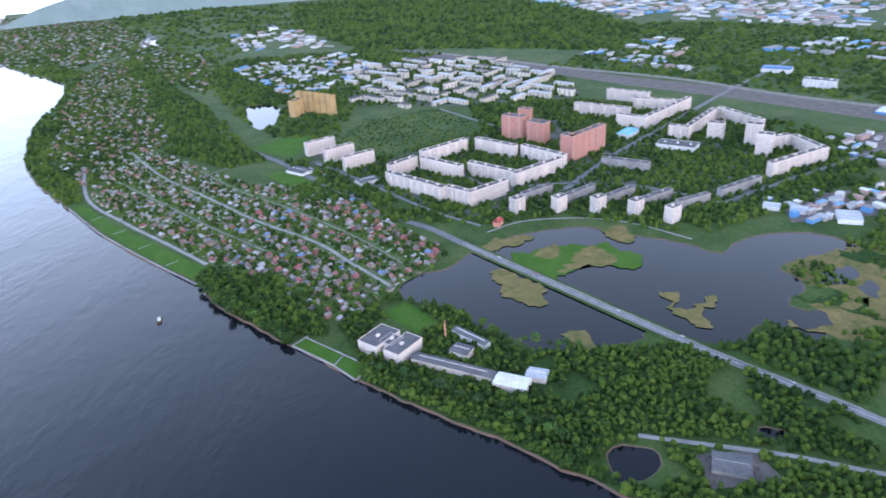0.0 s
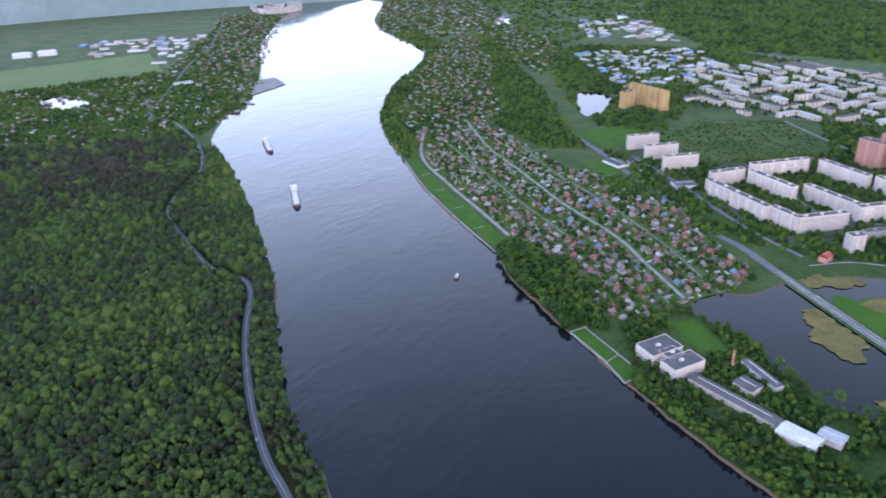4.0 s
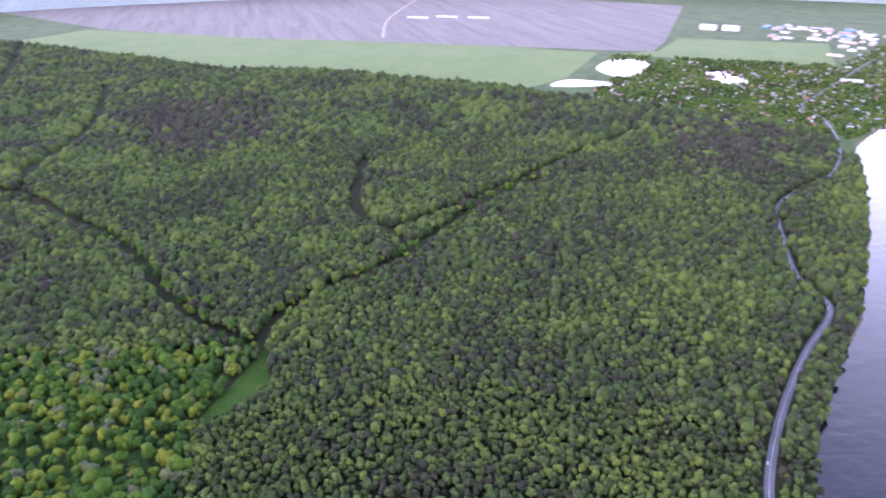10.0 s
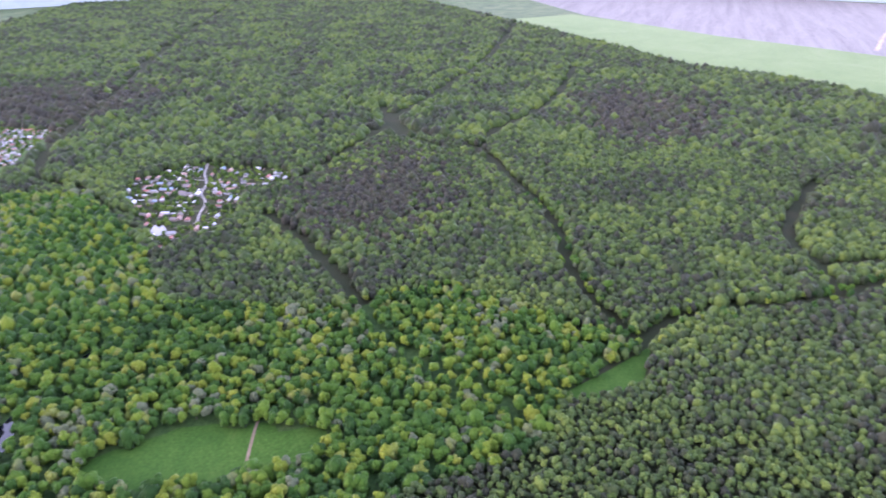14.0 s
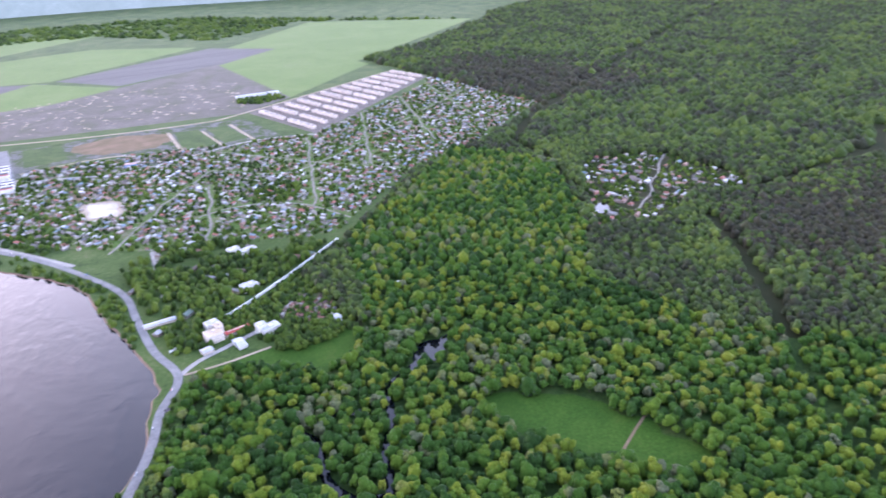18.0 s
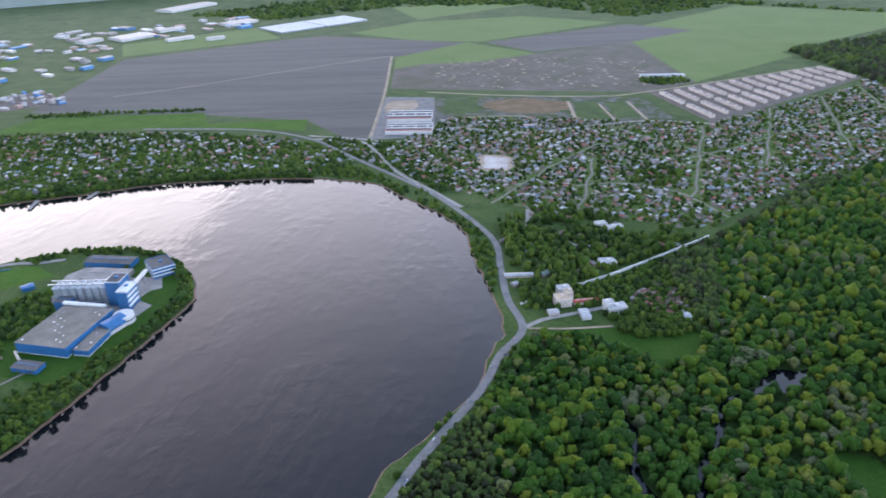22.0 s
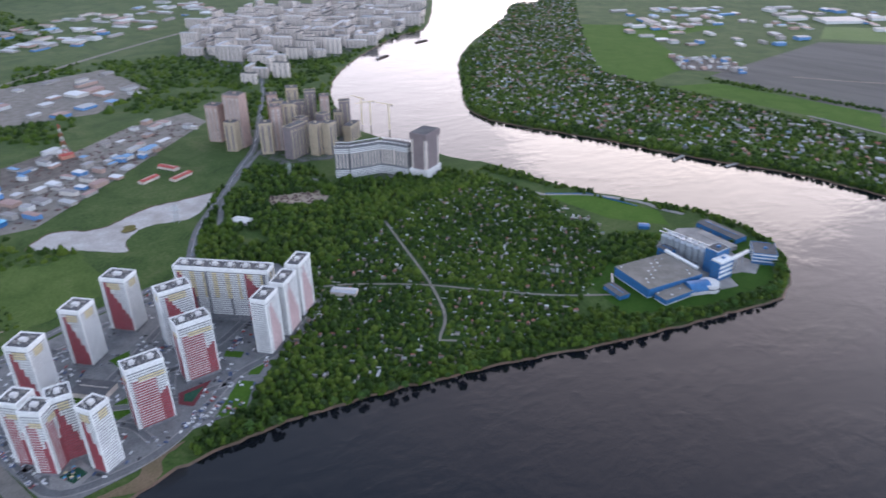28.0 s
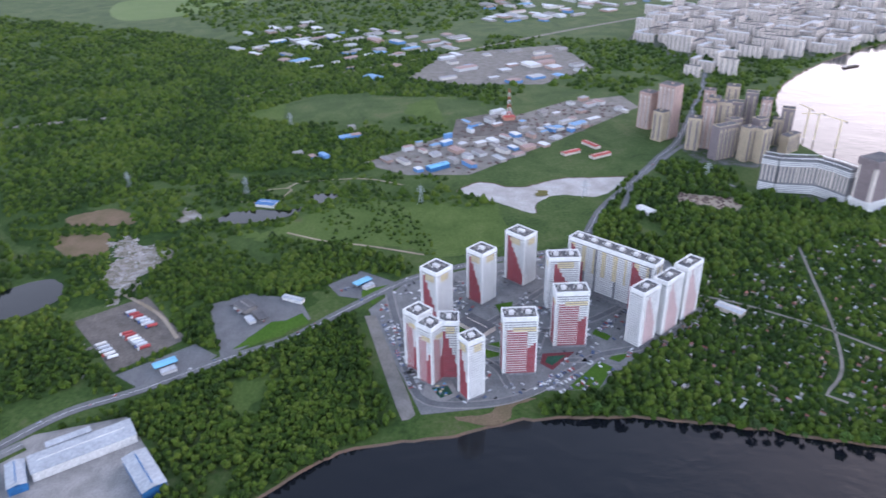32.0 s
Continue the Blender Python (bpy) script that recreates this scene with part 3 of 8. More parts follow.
# added backdrop ring in place of the plain beyond, haze in its glow
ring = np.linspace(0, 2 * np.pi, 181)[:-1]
# two dips where the river leaves: open sky stands in for bright water
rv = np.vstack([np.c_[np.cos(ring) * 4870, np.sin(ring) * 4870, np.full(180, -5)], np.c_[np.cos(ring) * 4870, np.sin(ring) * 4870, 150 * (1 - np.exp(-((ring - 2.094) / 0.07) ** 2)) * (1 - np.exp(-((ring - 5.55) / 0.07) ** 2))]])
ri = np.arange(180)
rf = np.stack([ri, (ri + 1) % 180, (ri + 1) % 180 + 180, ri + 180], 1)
tagged(arrays("backdrop", rv, rf[:, ::-1], DISTANCE), "added backdrop ring of far woods and haze", "hills", "", "structure")

# ---- fields, clearings and roads ----
def field(loop, mat, z, label, category="field"):
    return sheet("field", loop, mat, z, label, category)


field([(-3329, 32), (-3097, 603), (-2473, 1307), (-2090, 997), (-2005, 841), (-2256, 500), (-2441, 325), (-2576, -45), (-2945, -398), (-3498, -949), (-3800, -664)], CROP, 0.1, "light green field of young crop")
field([(-5000, -1500), (-4200, -899), (-3780, -600), (-3280, 50), (-3066, 460), (-2427, 1510), (-2637, 1699), (-3663, 2442), (-4547, 1653), (-4900, 200)], PLOUGH_W, 0.1, "purple-brown ploughed field in long strips")
field([(-2672, 1781), (-2358, 2253), (-1982, 1945), (-2420, 1340), (-2436, 1542)], CROP, 0.12, "light green field of young crop")
field([(316, -3010), (64, -3246), (-420, -3325), (-784, -3069), (-534, -2915), (-191, -2717), (52, -2781)], CROP, 0.1, "light green field of young crop")
field([(114, -2288), (115, -2470), (-142, -2714), (-365, -2460), (-153, -2349), (12, -2347)], CROP, 0.16, "bright green field of young crop")
field([(-845, -2939), (-1442, -3441), (-2108, -2978), (-1158, -2354), (-1168, -2283), (-748, -1980), (-708, -2293), (-732, -2639)], CROP, 0.1, "broad light green field beside the forest")
field([(1074, -1887), (1092, -2595), (653, -2862), (421, -2961), (-187, -2685), (123, -2476), (138, -1538), (200, -1560), (307, -1720), (575, -1802), (1026, -1872)], PLOUGH, 0.1, "broad dark brown ploughed field")
field([(-209, -2706), (-817, -3010), (-1024, -2814), (-751, -2627), (-370, -2489)], PLOUGH, 0.12, "dark ploughed field")
field([(114, -2288), (12, -2347), (-365, -2460), (-732, -2639), (-748, -1980), (-575, -1886), (-72, -1980), (114, -2026)], BARE, 0.13, "bare brown field with pale heaps")
field([(178, -3747), (-940, -4116), (-474, -3689), (42, -3307)], CROP, 0.1, "far light green field")
field([(1906, -2299), (1477, -2655), (1512, -2231), (1181, -1966), (1148, -1692), (1318, -1700), (1581, -1948)], LAWN, 0.1, "bright green riverside field")
field([(1087, -1688), (1015, -1819), (591, -1825), (553, -1720), (307, -1730), (302, -1631), (594, -1695)], LAWN, 0.14, "bright green strip of grass")
field([(1216, -2907), (749, -3237), (591, -2936), (1117, -2651)], CROP, 0.1, "green field")

BRIDGE = smooth_line([(57, 1013), (118, 931), (184, 844), (241, 768), (291, 703), (336, 647), (377, 600), (414, 558), (440, 526), (520, 425), (568, 370)])
ROAD_W = smooth_line([(-240, 250), (-325, 365), (-402, 425), (-482, 504), (-565, 604), (-632, 700), (-665, 725), (-702, 730), (-749, 744), (-843, 803), (-953, 878), (-1006, 944), (-1052, 1042), (-1107, 1144), (-1259, 1291), (-1420, 1400)])
ROAD_S = smooth_line([(130, -350), (52, -467), (25, -516), (-42, -621), (-70, -686), (-104, -742), (-93, -815), (-92, -905), (-92, -990), (-60, -1080), (0, -1198), (78, -1307), (183, -1443), (276, -1563), (431, -1653), (700, -1690)])
ribbon("road", BRIDGE, 13, PAVING, 0.9, "grey two-lane road on a low causeway across the lake", thick=2.5)
ribbon("road", ROAD_W, 9, ASPHALT, 0.6, "grey two-lane road along the wooded bank")
ribbon("road", ROAD_S, 10, PAVING, 0.6, "grey two-lane road along the river bank")
ROADS = [BRIDGE, ROAD_W, ROAD_S]
MAIN_E = smooth_line([(440, 526), (520, 440), (568, 392), (613, 344), (643, 278), (691, 196), (718, 134), (774, 69), (824, 11), (857, -37), (885, -120), (905, -220), (923, -280), (1051, -355), (1177, -458), (1280, -538), (1369, -610), (1565, -723), (1900, -900), (2200, -1000)])
ribbon("road", MAIN_E, 14, ASPHALT, 0.62, "grey highway past the towers")
VILLAGE_ROAD = smooth_line([(285, -1589), (160, -1550), (75, -1522), (-41, -1615), (-211, -1560), (-487, -1616), (-650, -1578)])
SIDE_ROAD = smooth_line([(276, -1563), (159, -1531), (78, -1338), (0, -1211), (-47, -1135)])
for l, w in (([(262, 1216), (398, 1387), (572, 1570), (833, 1845), (1128, 2133), (1451, 2481)], 12), ([(509, 1098), (669, 1183), (926, 1313)], 9), ([(62, 1371), (130, 1258), (268, 1245), (395, 1204), (509, 1098)], 7), ([(-226, 1471), (-121, 1342), (8, 1163), (91, 1078)], 7),
             ([(398, 1387), (330, 1470), (200, 1640), (60, 1860)], 8), ([(1037, -383), (1167, -456), (1302, -574), (1380, -645), (1520, -700)], 9), ([(1204, -551), (1143, -598), (1075, -632)], 7)):
    TOWN_STREET = smooth_line(l)
    ribbon("road", TOWN_STREET, w, PAVING, 0.48, "grey town street between the blocks")
    ROADS.append(TOWN_STREET)
SITE_ROAD = smooth_line([(12, -1967), (-207, -1900), (-439, -1861), (-575, -1886), (-1173, -2125)])
ALLOT_ROAD = smooth_line([(790, -350), (768, -386), (734, -443), (667, -517), (608, -564), (532, -629), (480, -690)])
ALLOT_ROAD2 = smooth_line([(877, -599), (788, -568), (712, -542), (665, -524), (601, -494), (572, -471), (551, -446), (537, -461)])
LOW_ROAD = smooth_line([(194, 541), (254, 521), (325, 497), (395, 465), (470, 440)])
ESTATE_ROAD = smooth_line([(-104, -742), (-130, -760), (-170, -772), (-215, -785)])
NORTH_ROAD = smooth_line([(-1259, 1291), (-1420, 1400), (-1561, 1449), (-1640, 1560), (-1800, 1800), (-2000, 2100), (-2218, 2472), (-2600, 3000), (-3011, 3525)])
RAIL_N = smooth_line([(102, 2662), (481, 2270), (755, 2012), (952, 1747), (1100, 1590), (1400, 1250)])
RAIL_E = smooth_line([(1500, 1500), (1676, 884), (1793, 460), (2105, 120), (2324, -236), (2649, -691), (3008, -1265)])
FIELD_TRACK = smooth_line([(-4500, 1100), (-3700, 760), (-3097, 603)])
for line, w, m, what in ((VILLAGE_ROAD, 9, CONCRETE, "pale village road"), (SIDE_ROAD, 9, CONCRETE, "pale village road"), (SITE_ROAD, 9, SAND, "sandy road along the building site"), (ALLOT_ROAD, 4, GRAVEL, "gravel lane through the allotments"),
                      (ALLOT_ROAD2, 4, GRAVEL, "gravel lane through the allotments"), (LOW_ROAD, 6, CONCRETE, "pale lane along the lake park"), (ESTATE_ROAD, 7, CONCRETE, "pale drive to the villas"), (NORTH_ROAD, 9, ASPHALT, "grey road through the village"),
                      (RAIL_N, 26, GRAVEL, "grey railway bed"), (RAIL_E, 20, GRAVEL, "grey railway bed"), (FIELD_TRACK, 14, SAND, "pale track between the fields")):
    ribbon("road", line, w, m, 0.5, what)
for l, w in (([(-690, 1658), (-547, 1449), (-415, 1302), (-304, 1176), (-181, 1059), (-120, 976), (-56, 890)], 6), ([(-760, 1560), (-663, 1342), (-545, 1207), (-429, 1091), (-339, 999)], 7), ([(99, 1049), (158, 1082), (234, 1083), (288, 1070), (344, 1036), (407, 968)], 4),
             ([(-2400, 5200), (-1696, 4211), (-1103, 2988), (-788, 2338), (-518, 1808), (-399, 1612), (-301, 1488), (-214, 1362), (-116, 1234), (-52, 1141), (6, 1082), (57, 1013)], 14)):
    ribbon("road", smooth_line(l), w, CONCRETE if w < 10 else ASPHALT, 0.54, "pale paved street" if w < 10 else "grey main road into the town")
VILLAGE_STREETS = [smooth_line(l) for l in ([(-327, -1368), (-277, -1186), (-246, -1105)], [(-100, -1149), (-212, -1296), (-276, -1374), (-358, -1458)], [(-262, -1215), (-348, -1222), (-436, -1171), (-482, -1053)], [(-450, -1130), (-620, -1560)],
                                                [(-650, -1290), (-830, -1690)], [(-850, -1350), (-1000, -1780)], [(-1050, -1480), (-1150, -1880)], [(-358, -1458), (-500, -1350), (-760, -1480), (-1000, -1620), (-1200, -1740)], [(-400, -1600), (-540, -1400), (-690, -1230)],
                                                [(-1180, -960), (-1090, -900), (-990, -830), (-900, -780)], [(-1090, -900), (-1050, -1010)])]
for line in VILLAGE_STREETS:
    ribbon("road", ragged(line, 9, 60), 4.5, GRAVEL, 0.5, "narrow grey village street")
ROADS += VILLAGE_STREETS
for l, w in (([(-19, -1690), (-147, -1701), (-235, -1678), (-256, -1565)], 6), ([(-357, -1817), (-341, -1587)], 9), ([(-430, -1779), (-437, -1576)], 7), ([(-507, -1797), (-512, -1567)], 8), ([(910, -2035), (728, -2126), (389, -2352), (136, -2497)], 5), ([(130, -2490), (128, -2000), (140, -1560)], 8),
             ([(1023, 160), (985, 97), (960, 31), (921, -49)], 4), ([(860, 364), (800, 300), (740, 262)], 5), ([(1161, 260), (1196, 257), (1212, 175), (1176, 181), (1148, 193), (1161, 260)], 3), ([(1212, 180), (1240, 150), (1240, 40), (1200, -30)], 4), ([(-111, -742), (-160, -738), (-216, -740)], 4)):
    ribbon("road", smooth_line(l), w, SAND, 0.5, "sandy track", "track")
ROADS += [MAIN_E, VILLAGE_ROAD, SIDE_ROAD, SITE_ROAD, ALLOT_ROAD, ALLOT_ROAD2, LOW_ROAD, ESTATE_ROAD, NORTH_ROAD, RAIL_N, RAIL_E]
# lawns, yards and bare ground
PATCHES = []


def patch(loop, mat, z, label, category):
    PATCHES.append(loop)
    much = 14 if mat is REED or category == "island" else 26 if mat in (FEN, SCRUB, RUBBLE) else 4
    return sheet("ground_patch", ragged(ragged(smooth_line(loop, 4, True), much * 1.2, 36, True), much * 0.75, 9, True) if mat in (REED, SOIL, SAND, RUBBLE, SCRUB, CROP, FEN) or category == "island" else loop, mat, z, label, category)


MARSH = [(493, 848), (560, 885), (663, 892), (690, 800), (600, 690), (553, 660), (507, 660), (470, 691), (434, 715), (470, 745), (526, 778), (499, 814)]
TERRACE = [(-678, 1306), (-664, 1321), (-564, 1203), (-436, 1081), (-340, 988), (-342, 944), (-467, 1065), (-573, 1175)]
patch(TERRACE, LAWN, 0.2, "sloping lawn of the embankment", "lawn")
patch([(-175, 754), (-163, 770), (-113, 725), (-122, 706)], LAWN, 0.2, "square embankment lawn with a pale kerb", "lawn")
patch([(-119, 704), (-110, 722), (-80, 693), (-92, 672)], LAWN, 0.2, "square embankment lawn with a pale kerb", "lawn")
patch([(-325, 1413), (-281, 1446), (-160, 1257), (-203, 1250)], LAWN, 0.2, "green sports ground", "lawn")
patch([(-399, 1612), (-332, 1687), (-250, 1691), (-282, 1523)], LAWN, 0.2, "open green grass", "lawn")
patch([(119, 941), (179, 980), (241, 971), (283, 970), (312, 914), (301, 891), (270, 895), (230, 911), (189, 888), (174, 859), (153, 897)], LAWN, 0.1, "grassy island in the lake", "island")
for l in ([(87, 900), (103, 838), (144, 797), (155, 835), (136, 880), (99, 911)], [(307, 816), (325, 804), (324, 781), (309, 782)], [(316, 776), (334, 763), (375, 793), (378, 781), (337, 751), (333, 730), (318, 733), (309, 748)],
          [(90, 1007), (170, 1036), (162, 1009), (93, 976)], [(276, 1007), (317, 1046), (318, 987), (290, 982)], [(160, 744), (184, 733), (184, 707), (168, 714)], [(187, 900), (240, 964), (276, 952), (268, 901), (230, 914)], [(165, 962), (195, 983), (205, 970), (182, 942)]):
    patch(l, REED, 0.14, "brown reed bed in the lake", "reeds")
patch(MARSH, REED, 0.1, "brown marsh of dry reeds", "reeds")
for l in ([(522, 826), (582, 851), (579, 817), (520, 795)], [(444, 733), (483, 741), (480, 708), (441, 701)], [(560, 790), (590, 800), (570, 760)]):
    sheet("pond_water", ragged(smooth_line(l, 5, True), 10, 20, True), POND, 0.2, "dark pool in the marsh", "pond")
for l in ([(590, 870), (650, 885), (620, 840)], [(520, 740), (560, 750), (530, 700)], [(475, 760), (510, 790), (520, 775)]):
    patch(l, SCRUB, 0.24, "green bushes in the marsh", "scrub")
patch([(-67, 817), (-34, 842), (8, 781), (-20, 758)], LAWN, 0.2, "small green sports ground behind the school", "lawn")
patch([(764, 37), (764, 30), (764, 23), (725, 15), (686, 7), (653, 0), (621, -7), (594, -12), (568, -16), (562, -9), (561, -2), (587, 4), (613, 9), (650, 16), (688, 23), (726, 30)], GRAVEL, 0.2, "strip of bare gravel beside the towers", "gravel")
patch([(779, 32), (843, -20), (880, -140), (900, -243), (940, -290), (863, -394), (738, -406), (701, -374), (644, -276), (587, -213), (592, -153), (571, -95), (568, -22)], PAVING, 0.12, "paved courtyards and car parks round the towers", "pavement")
patch([(562, -55), (562, -93), (578, -102), (581, -143), (569, -118), (549, -108), (545, -85)], SOIL, 0.26, "bare sandy river beach", "beach")
patch([(1040, 230), (1050, 170), (1125, 85), (1130, -15), (1076, -154), (1009, -236), (920, -137), (935, -41), (996, 147)], FEN, 0.1, "wide green meadow of rough grass", "meadow")
patch([(236, 510), (294, 508), (306, 466), (238, 464)], DUST, 0.2, "littered yard of the old workshop", "yard")
patch([(1131, 533), (1158, 468), (1116, 419), (1087, 419), (1095, 511)], SOIL, 0.2, "bare brown soil", "soil")
patch([(1054, 522), (1054, 445), (984, 430), (981, 478)], SOIL, 0.2, "bare brown soil", "soil")
patch([(1013, 429), (1034, 404), (1004, 359), (946, 330), (898, 354), (859, 364), (836, 376), (900, 395)], RUBBLE, 0.3, "broken pale rubble with weeds", "rubble")
patch([(1128, 346), (1144, 324), (1098, 315), (1092, 331)], RUBBLE, 0.3, "broken pale rubble with weeds", "rubble")
patch([(794, 403), (848, 327), (738, 251), (678, 318)], DUST, 0.2, "gravel lorry yard", "yard")
patch([(815, 239), (839, 192), (816, 123), (765, 104), (732, 150), (692, 202)], ASPHALT, 0.22, "paved service station yard", "yard")
patch([(673, 314), (700, 275), (725, 238), (698, 207), (664, 234), (643, 278)], ASPHALT, 0.2, "paved filling station yard", "yard")
patch([(849, 87), (883, 42), (845, -5), (806, 41), (817, 71)], ASPHALT, 0.2, "paved filling station yard", "yard")
patch([(560, 388), (581, 365), (599, 280), (497, 212), (470, 250), (480, 360)], CONCRETE, 0.2, "concrete depot yard", "yard")
patch([(730, 179), (780, 116), (756, 105), (737, 136), (711, 173)], LAWN, 0.36, "green verge of the service yard", "lawn")
patch([(828, 41), (841, -1), (833, -4), (806, 41)], LAWN, 0.36, "green verge of the filling station", "lawn")
patch([(645, 185), (648, 140), (589, 140), (579, 165)], FEN, 0.16, "small clearing in the riverside wood", "meadow")
patch([(1734, -57), (1803, -191), (1700, -262), (1586, -230), (1575, -111)], FEN, 0.16, "open green field below the mast", "meadow")
patch([(3838, 1256), (3959, 779), (3710, 624), (3409, 730), (3240, 1081)], CROP, 0.16, "far pale green field", "field")
sheet("ground_patch", [(1385, -600), (1239, -600), (1195, -700), (1270, -800), (1355, -830), (1480, -760), (1500, -600)], COURTYARD, 0.16, "paved courtyards and car parks among the brown towers", "pavement")
sheet("ground_patch", [(1064, -671), (1063, -783), (1010, -771), (990, -700), (1020, -655)], COURTYARD, 0.18, "dark courtyard of the curved building", "yard")
sheet("ground_patch", [(-250, 1470), (-60, 1240), (70, 1120), (290, 1150), (520, 1090), (700, 1180), (800, 1330), (760, 1560), (600, 1750), (420, 1860), (260, 1800), (170, 1640), (0, 1510), (-90, 1480), (-200, 1600)], COURTYARD, 0.08, "grassy courtyards and car parks between the blocks", "yard")
sheet("ground_patch", [(-190, 1970), (60, 1890), (300, 1840), (450, 1900), (450, 2110), (260, 2500), (-70, 2560), (-240, 2420)], COURTYARD, 0.08, "courtyards and streets of the far town", "yard")
sheet("ground_patch", [(-213, 3110), (62, 2711), (327, 2469), (615, 2096), (859, 1871), (1099, 1590), (1033, 1483), (811, 1757), (585, 1991), (310, 2346), (17, 2581)], DUST, 0.12, "dusty brown railway yard", "yard")
sheet("ground_patch", [(2426, -850), (2936, -1120), (3182, -1541), (3004, -2157), (2830, -2268), (2350, -1822), (2052, -1256), (2020, -930)], COURTYARD, 0.08, "courtyards and streets of the far town", "yard")
patch([(782, -873), (729, -932), (607, -965), (560, -930), (640, -880)], LAWN, 0.2, "bright green lawn on the headland", "lawn")
patch([(560, -890), (600, -850), (540, -690), (440, -660), (380, -760), (360, -880), (420, -975), (500, -990)], MEADOW_GRASS, 0.15, "grass round the grain works", "lawn")
patch([(430, -800), (396, -806), (386, -833), (412, -850), (403, -873), (388, -881), (400, -915), (440, -915), (525, -955), (545, -930), (540, -862), (520, -842)], CONCRETE, 0.2, "pale concrete apron of the grain works", "yard")
patch([(23, -1728), (-17, -1890), (-352, -1880), (-556, -1826), (-577, -1621), (-257, -1568), (-139, -1612), (-31, -1627)], COURTYARD, 0.1, "half-built plots of bare soil and grass", "building site")
patch([(-650, -1578), (-585, -1880), (-1173, -2125), (-1215, -1965)], DUST, 0.1, "sandy ground of the new terraces", "building site")
patch([(122, -1930), (-11, -1905), (-6, -1549), (148, -1543), (140, -1671)], PAVING, 0.18, "paved forecourt of the warehouses", "yard")
patch([(-109, -742), (-216, -737), (-318, -726), (-306, -682), (-284, -652), (-250, -650), (-200, -692), (-145, -722)], MEADOW_GRASS, 0.16, "meadow beside the villas", "meadow")
patch([(-1608, 1811), (-1520, 1979), (-1420, 1900), (-1430, 1716)], CONCRETE, 0.2, "concrete river quay", "quay")
patch([(1324, 46), (1444, -96), (1704, -455), (1734, -609), (1628, -617), (1374, -325), (1234, -155), (1250, -39)], GRAVEL, 0.1, "gravel industrial yards", "yard")
patch([(2003, -75), (2327, -218), (2397, -609), (2053, -627), (1880, -437), (1914, -225)], GRAVEL, 0.1, "gravel industrial yards", "yard")
patch([(1100, -500), (1060, -590), (1010, -560), (1050, -480)], SAND, 0.2, "sandy lot with stacked goods", "yard")
patch([(1700, 350), (1880, 150), (1780, -200), (1620, -150), (1600, 200)], FEN, 0.1, "open green meadow", "meadow")
patch([(-201, 1610), (-145, 1792), (62, 1850), (126, 1721), (144, 1617), (-5, 1520), (-67, 1474)], SCRUB, 0.1, "dark green allotment gardens", "gardens")
# gardens and rough ground
for loop in (((-659, 1341), (-677, 1700), (-523, 1537), (-338, 1355), (-214, 1345), (-52, 1115), (29, 990), (1, 937), (-49, 884), (-94, 813), (-123, 803), (-155, 822), (-224, 929), (-344, 1014)),
             ((-40, -1700), (-286, -1660), (-650, -1578), (-1100, -1830), (-1211, -1950), (-1263, -1480), (-927, -1292), (-688, -1205), (-428, -1010), (-268, -1078), (-138, -1135), (-30, -1230), (30, -1350), (110, -1480)),
             ((666, -300), (802, -425), (893, -656), (907, -860), (791, -873), (640, -850), (540, -743), (490, -616), (490, -486), (530, -359), (570, -280)),
             ((-1000, -1021), (-1115, -1017), (-1178, -961), (-1198, -770), (-1121, -721), (-1061, -782), (-916, -723), (-784, -757), (-844, -841)),
             ((-255, -800), (-262, -840), (-290, -905), (-365, -880), (-330, -800), (-322, -752), (-285, -770)),
             ((1330, -1200), (1476, -1320), (1701, -1500), (2061, -1955), (1581, -1948), (1318, -1700), (911, -1667), (576, -1647), (373, -1587), (241, -1513), (180, -1417), (220, -1355), (352, -1355), (524, -1356), (751, -1287), (942, -1238), (1100, -1189))):
    sheet("ground_patch", loop, SCRUB if loop[0] == (666, -300) else GARDEN, 0.07, "patchwork of garden plots, paths and grass", "gardens")
sheet("ground_patch", ragged(smooth_line([(-135, -1817), (-226, -1864), (-353, -1810), (-313, -1714), (-187, -1731)], 6, True), 14, 30, True), SOIL, 0.2, "bare brown building plot", "soil")
sheet("ground_patch", ragged(smooth_line([(113, -1868), (40, -1873), (45, -1780), (109, -1755)], 6, True), 6, 30, True), SAND, 0.3, "heap of pale sand in the warehouse yard", "sand")
sheet("ground_patch", ragged(smooth_line([(-92, -1488), (-161, -1505), (-211, -1471), (-193, -1419), (-110, -1426)], 6, True), 8, 24, True), SOIL, 0.24, "bare soil beside the village pond", "soil")
for loop in ([(-30, -1700), (-140, -1712), (-235, -1680), (-240, -1580), (-140, -1620), (-30, -1640)], [(-40, -1880), (-120, -1870), (-120, -1740), (-30, -1730)], [(-370, -1810), (-425, -1800), (-430, -1640), (-350, -1640)], [(-445, -1790), (-500, -1800), (-505, -1650), (-445, -1640)]):
    sheet("ground_patch", ragged(loop, 6, 40, True), GRASS, 0.22, "grassy unbuilt plot", "grass")
sheet("ground_patch", ((-156, -1118), (-170, -1117), (-149, -949), (-134, -950)), CONCRETE, 0.2, "narrow pale yard among the trees", "yard")
for loop in (((620, 300), (690, 330), (830, 240), (900, 190), (880, 90), (830, 110), (790, 100), (700, 230)), ((900, 300), (1000, 310), (1130, 420), (1300, 720), (1000, 560), (830, 420)), ((1330, 330), (1250, 150), (1260, 60), (1400, 60), (1560, 150), (1468, 333))):
    sheet("ground_patch", ragged(ragged(smooth_line(loop, 9, True), 30, 60, True), 10, 18, True), SCRUB, 0.04, "rough scrub of the waste land", "scrub")
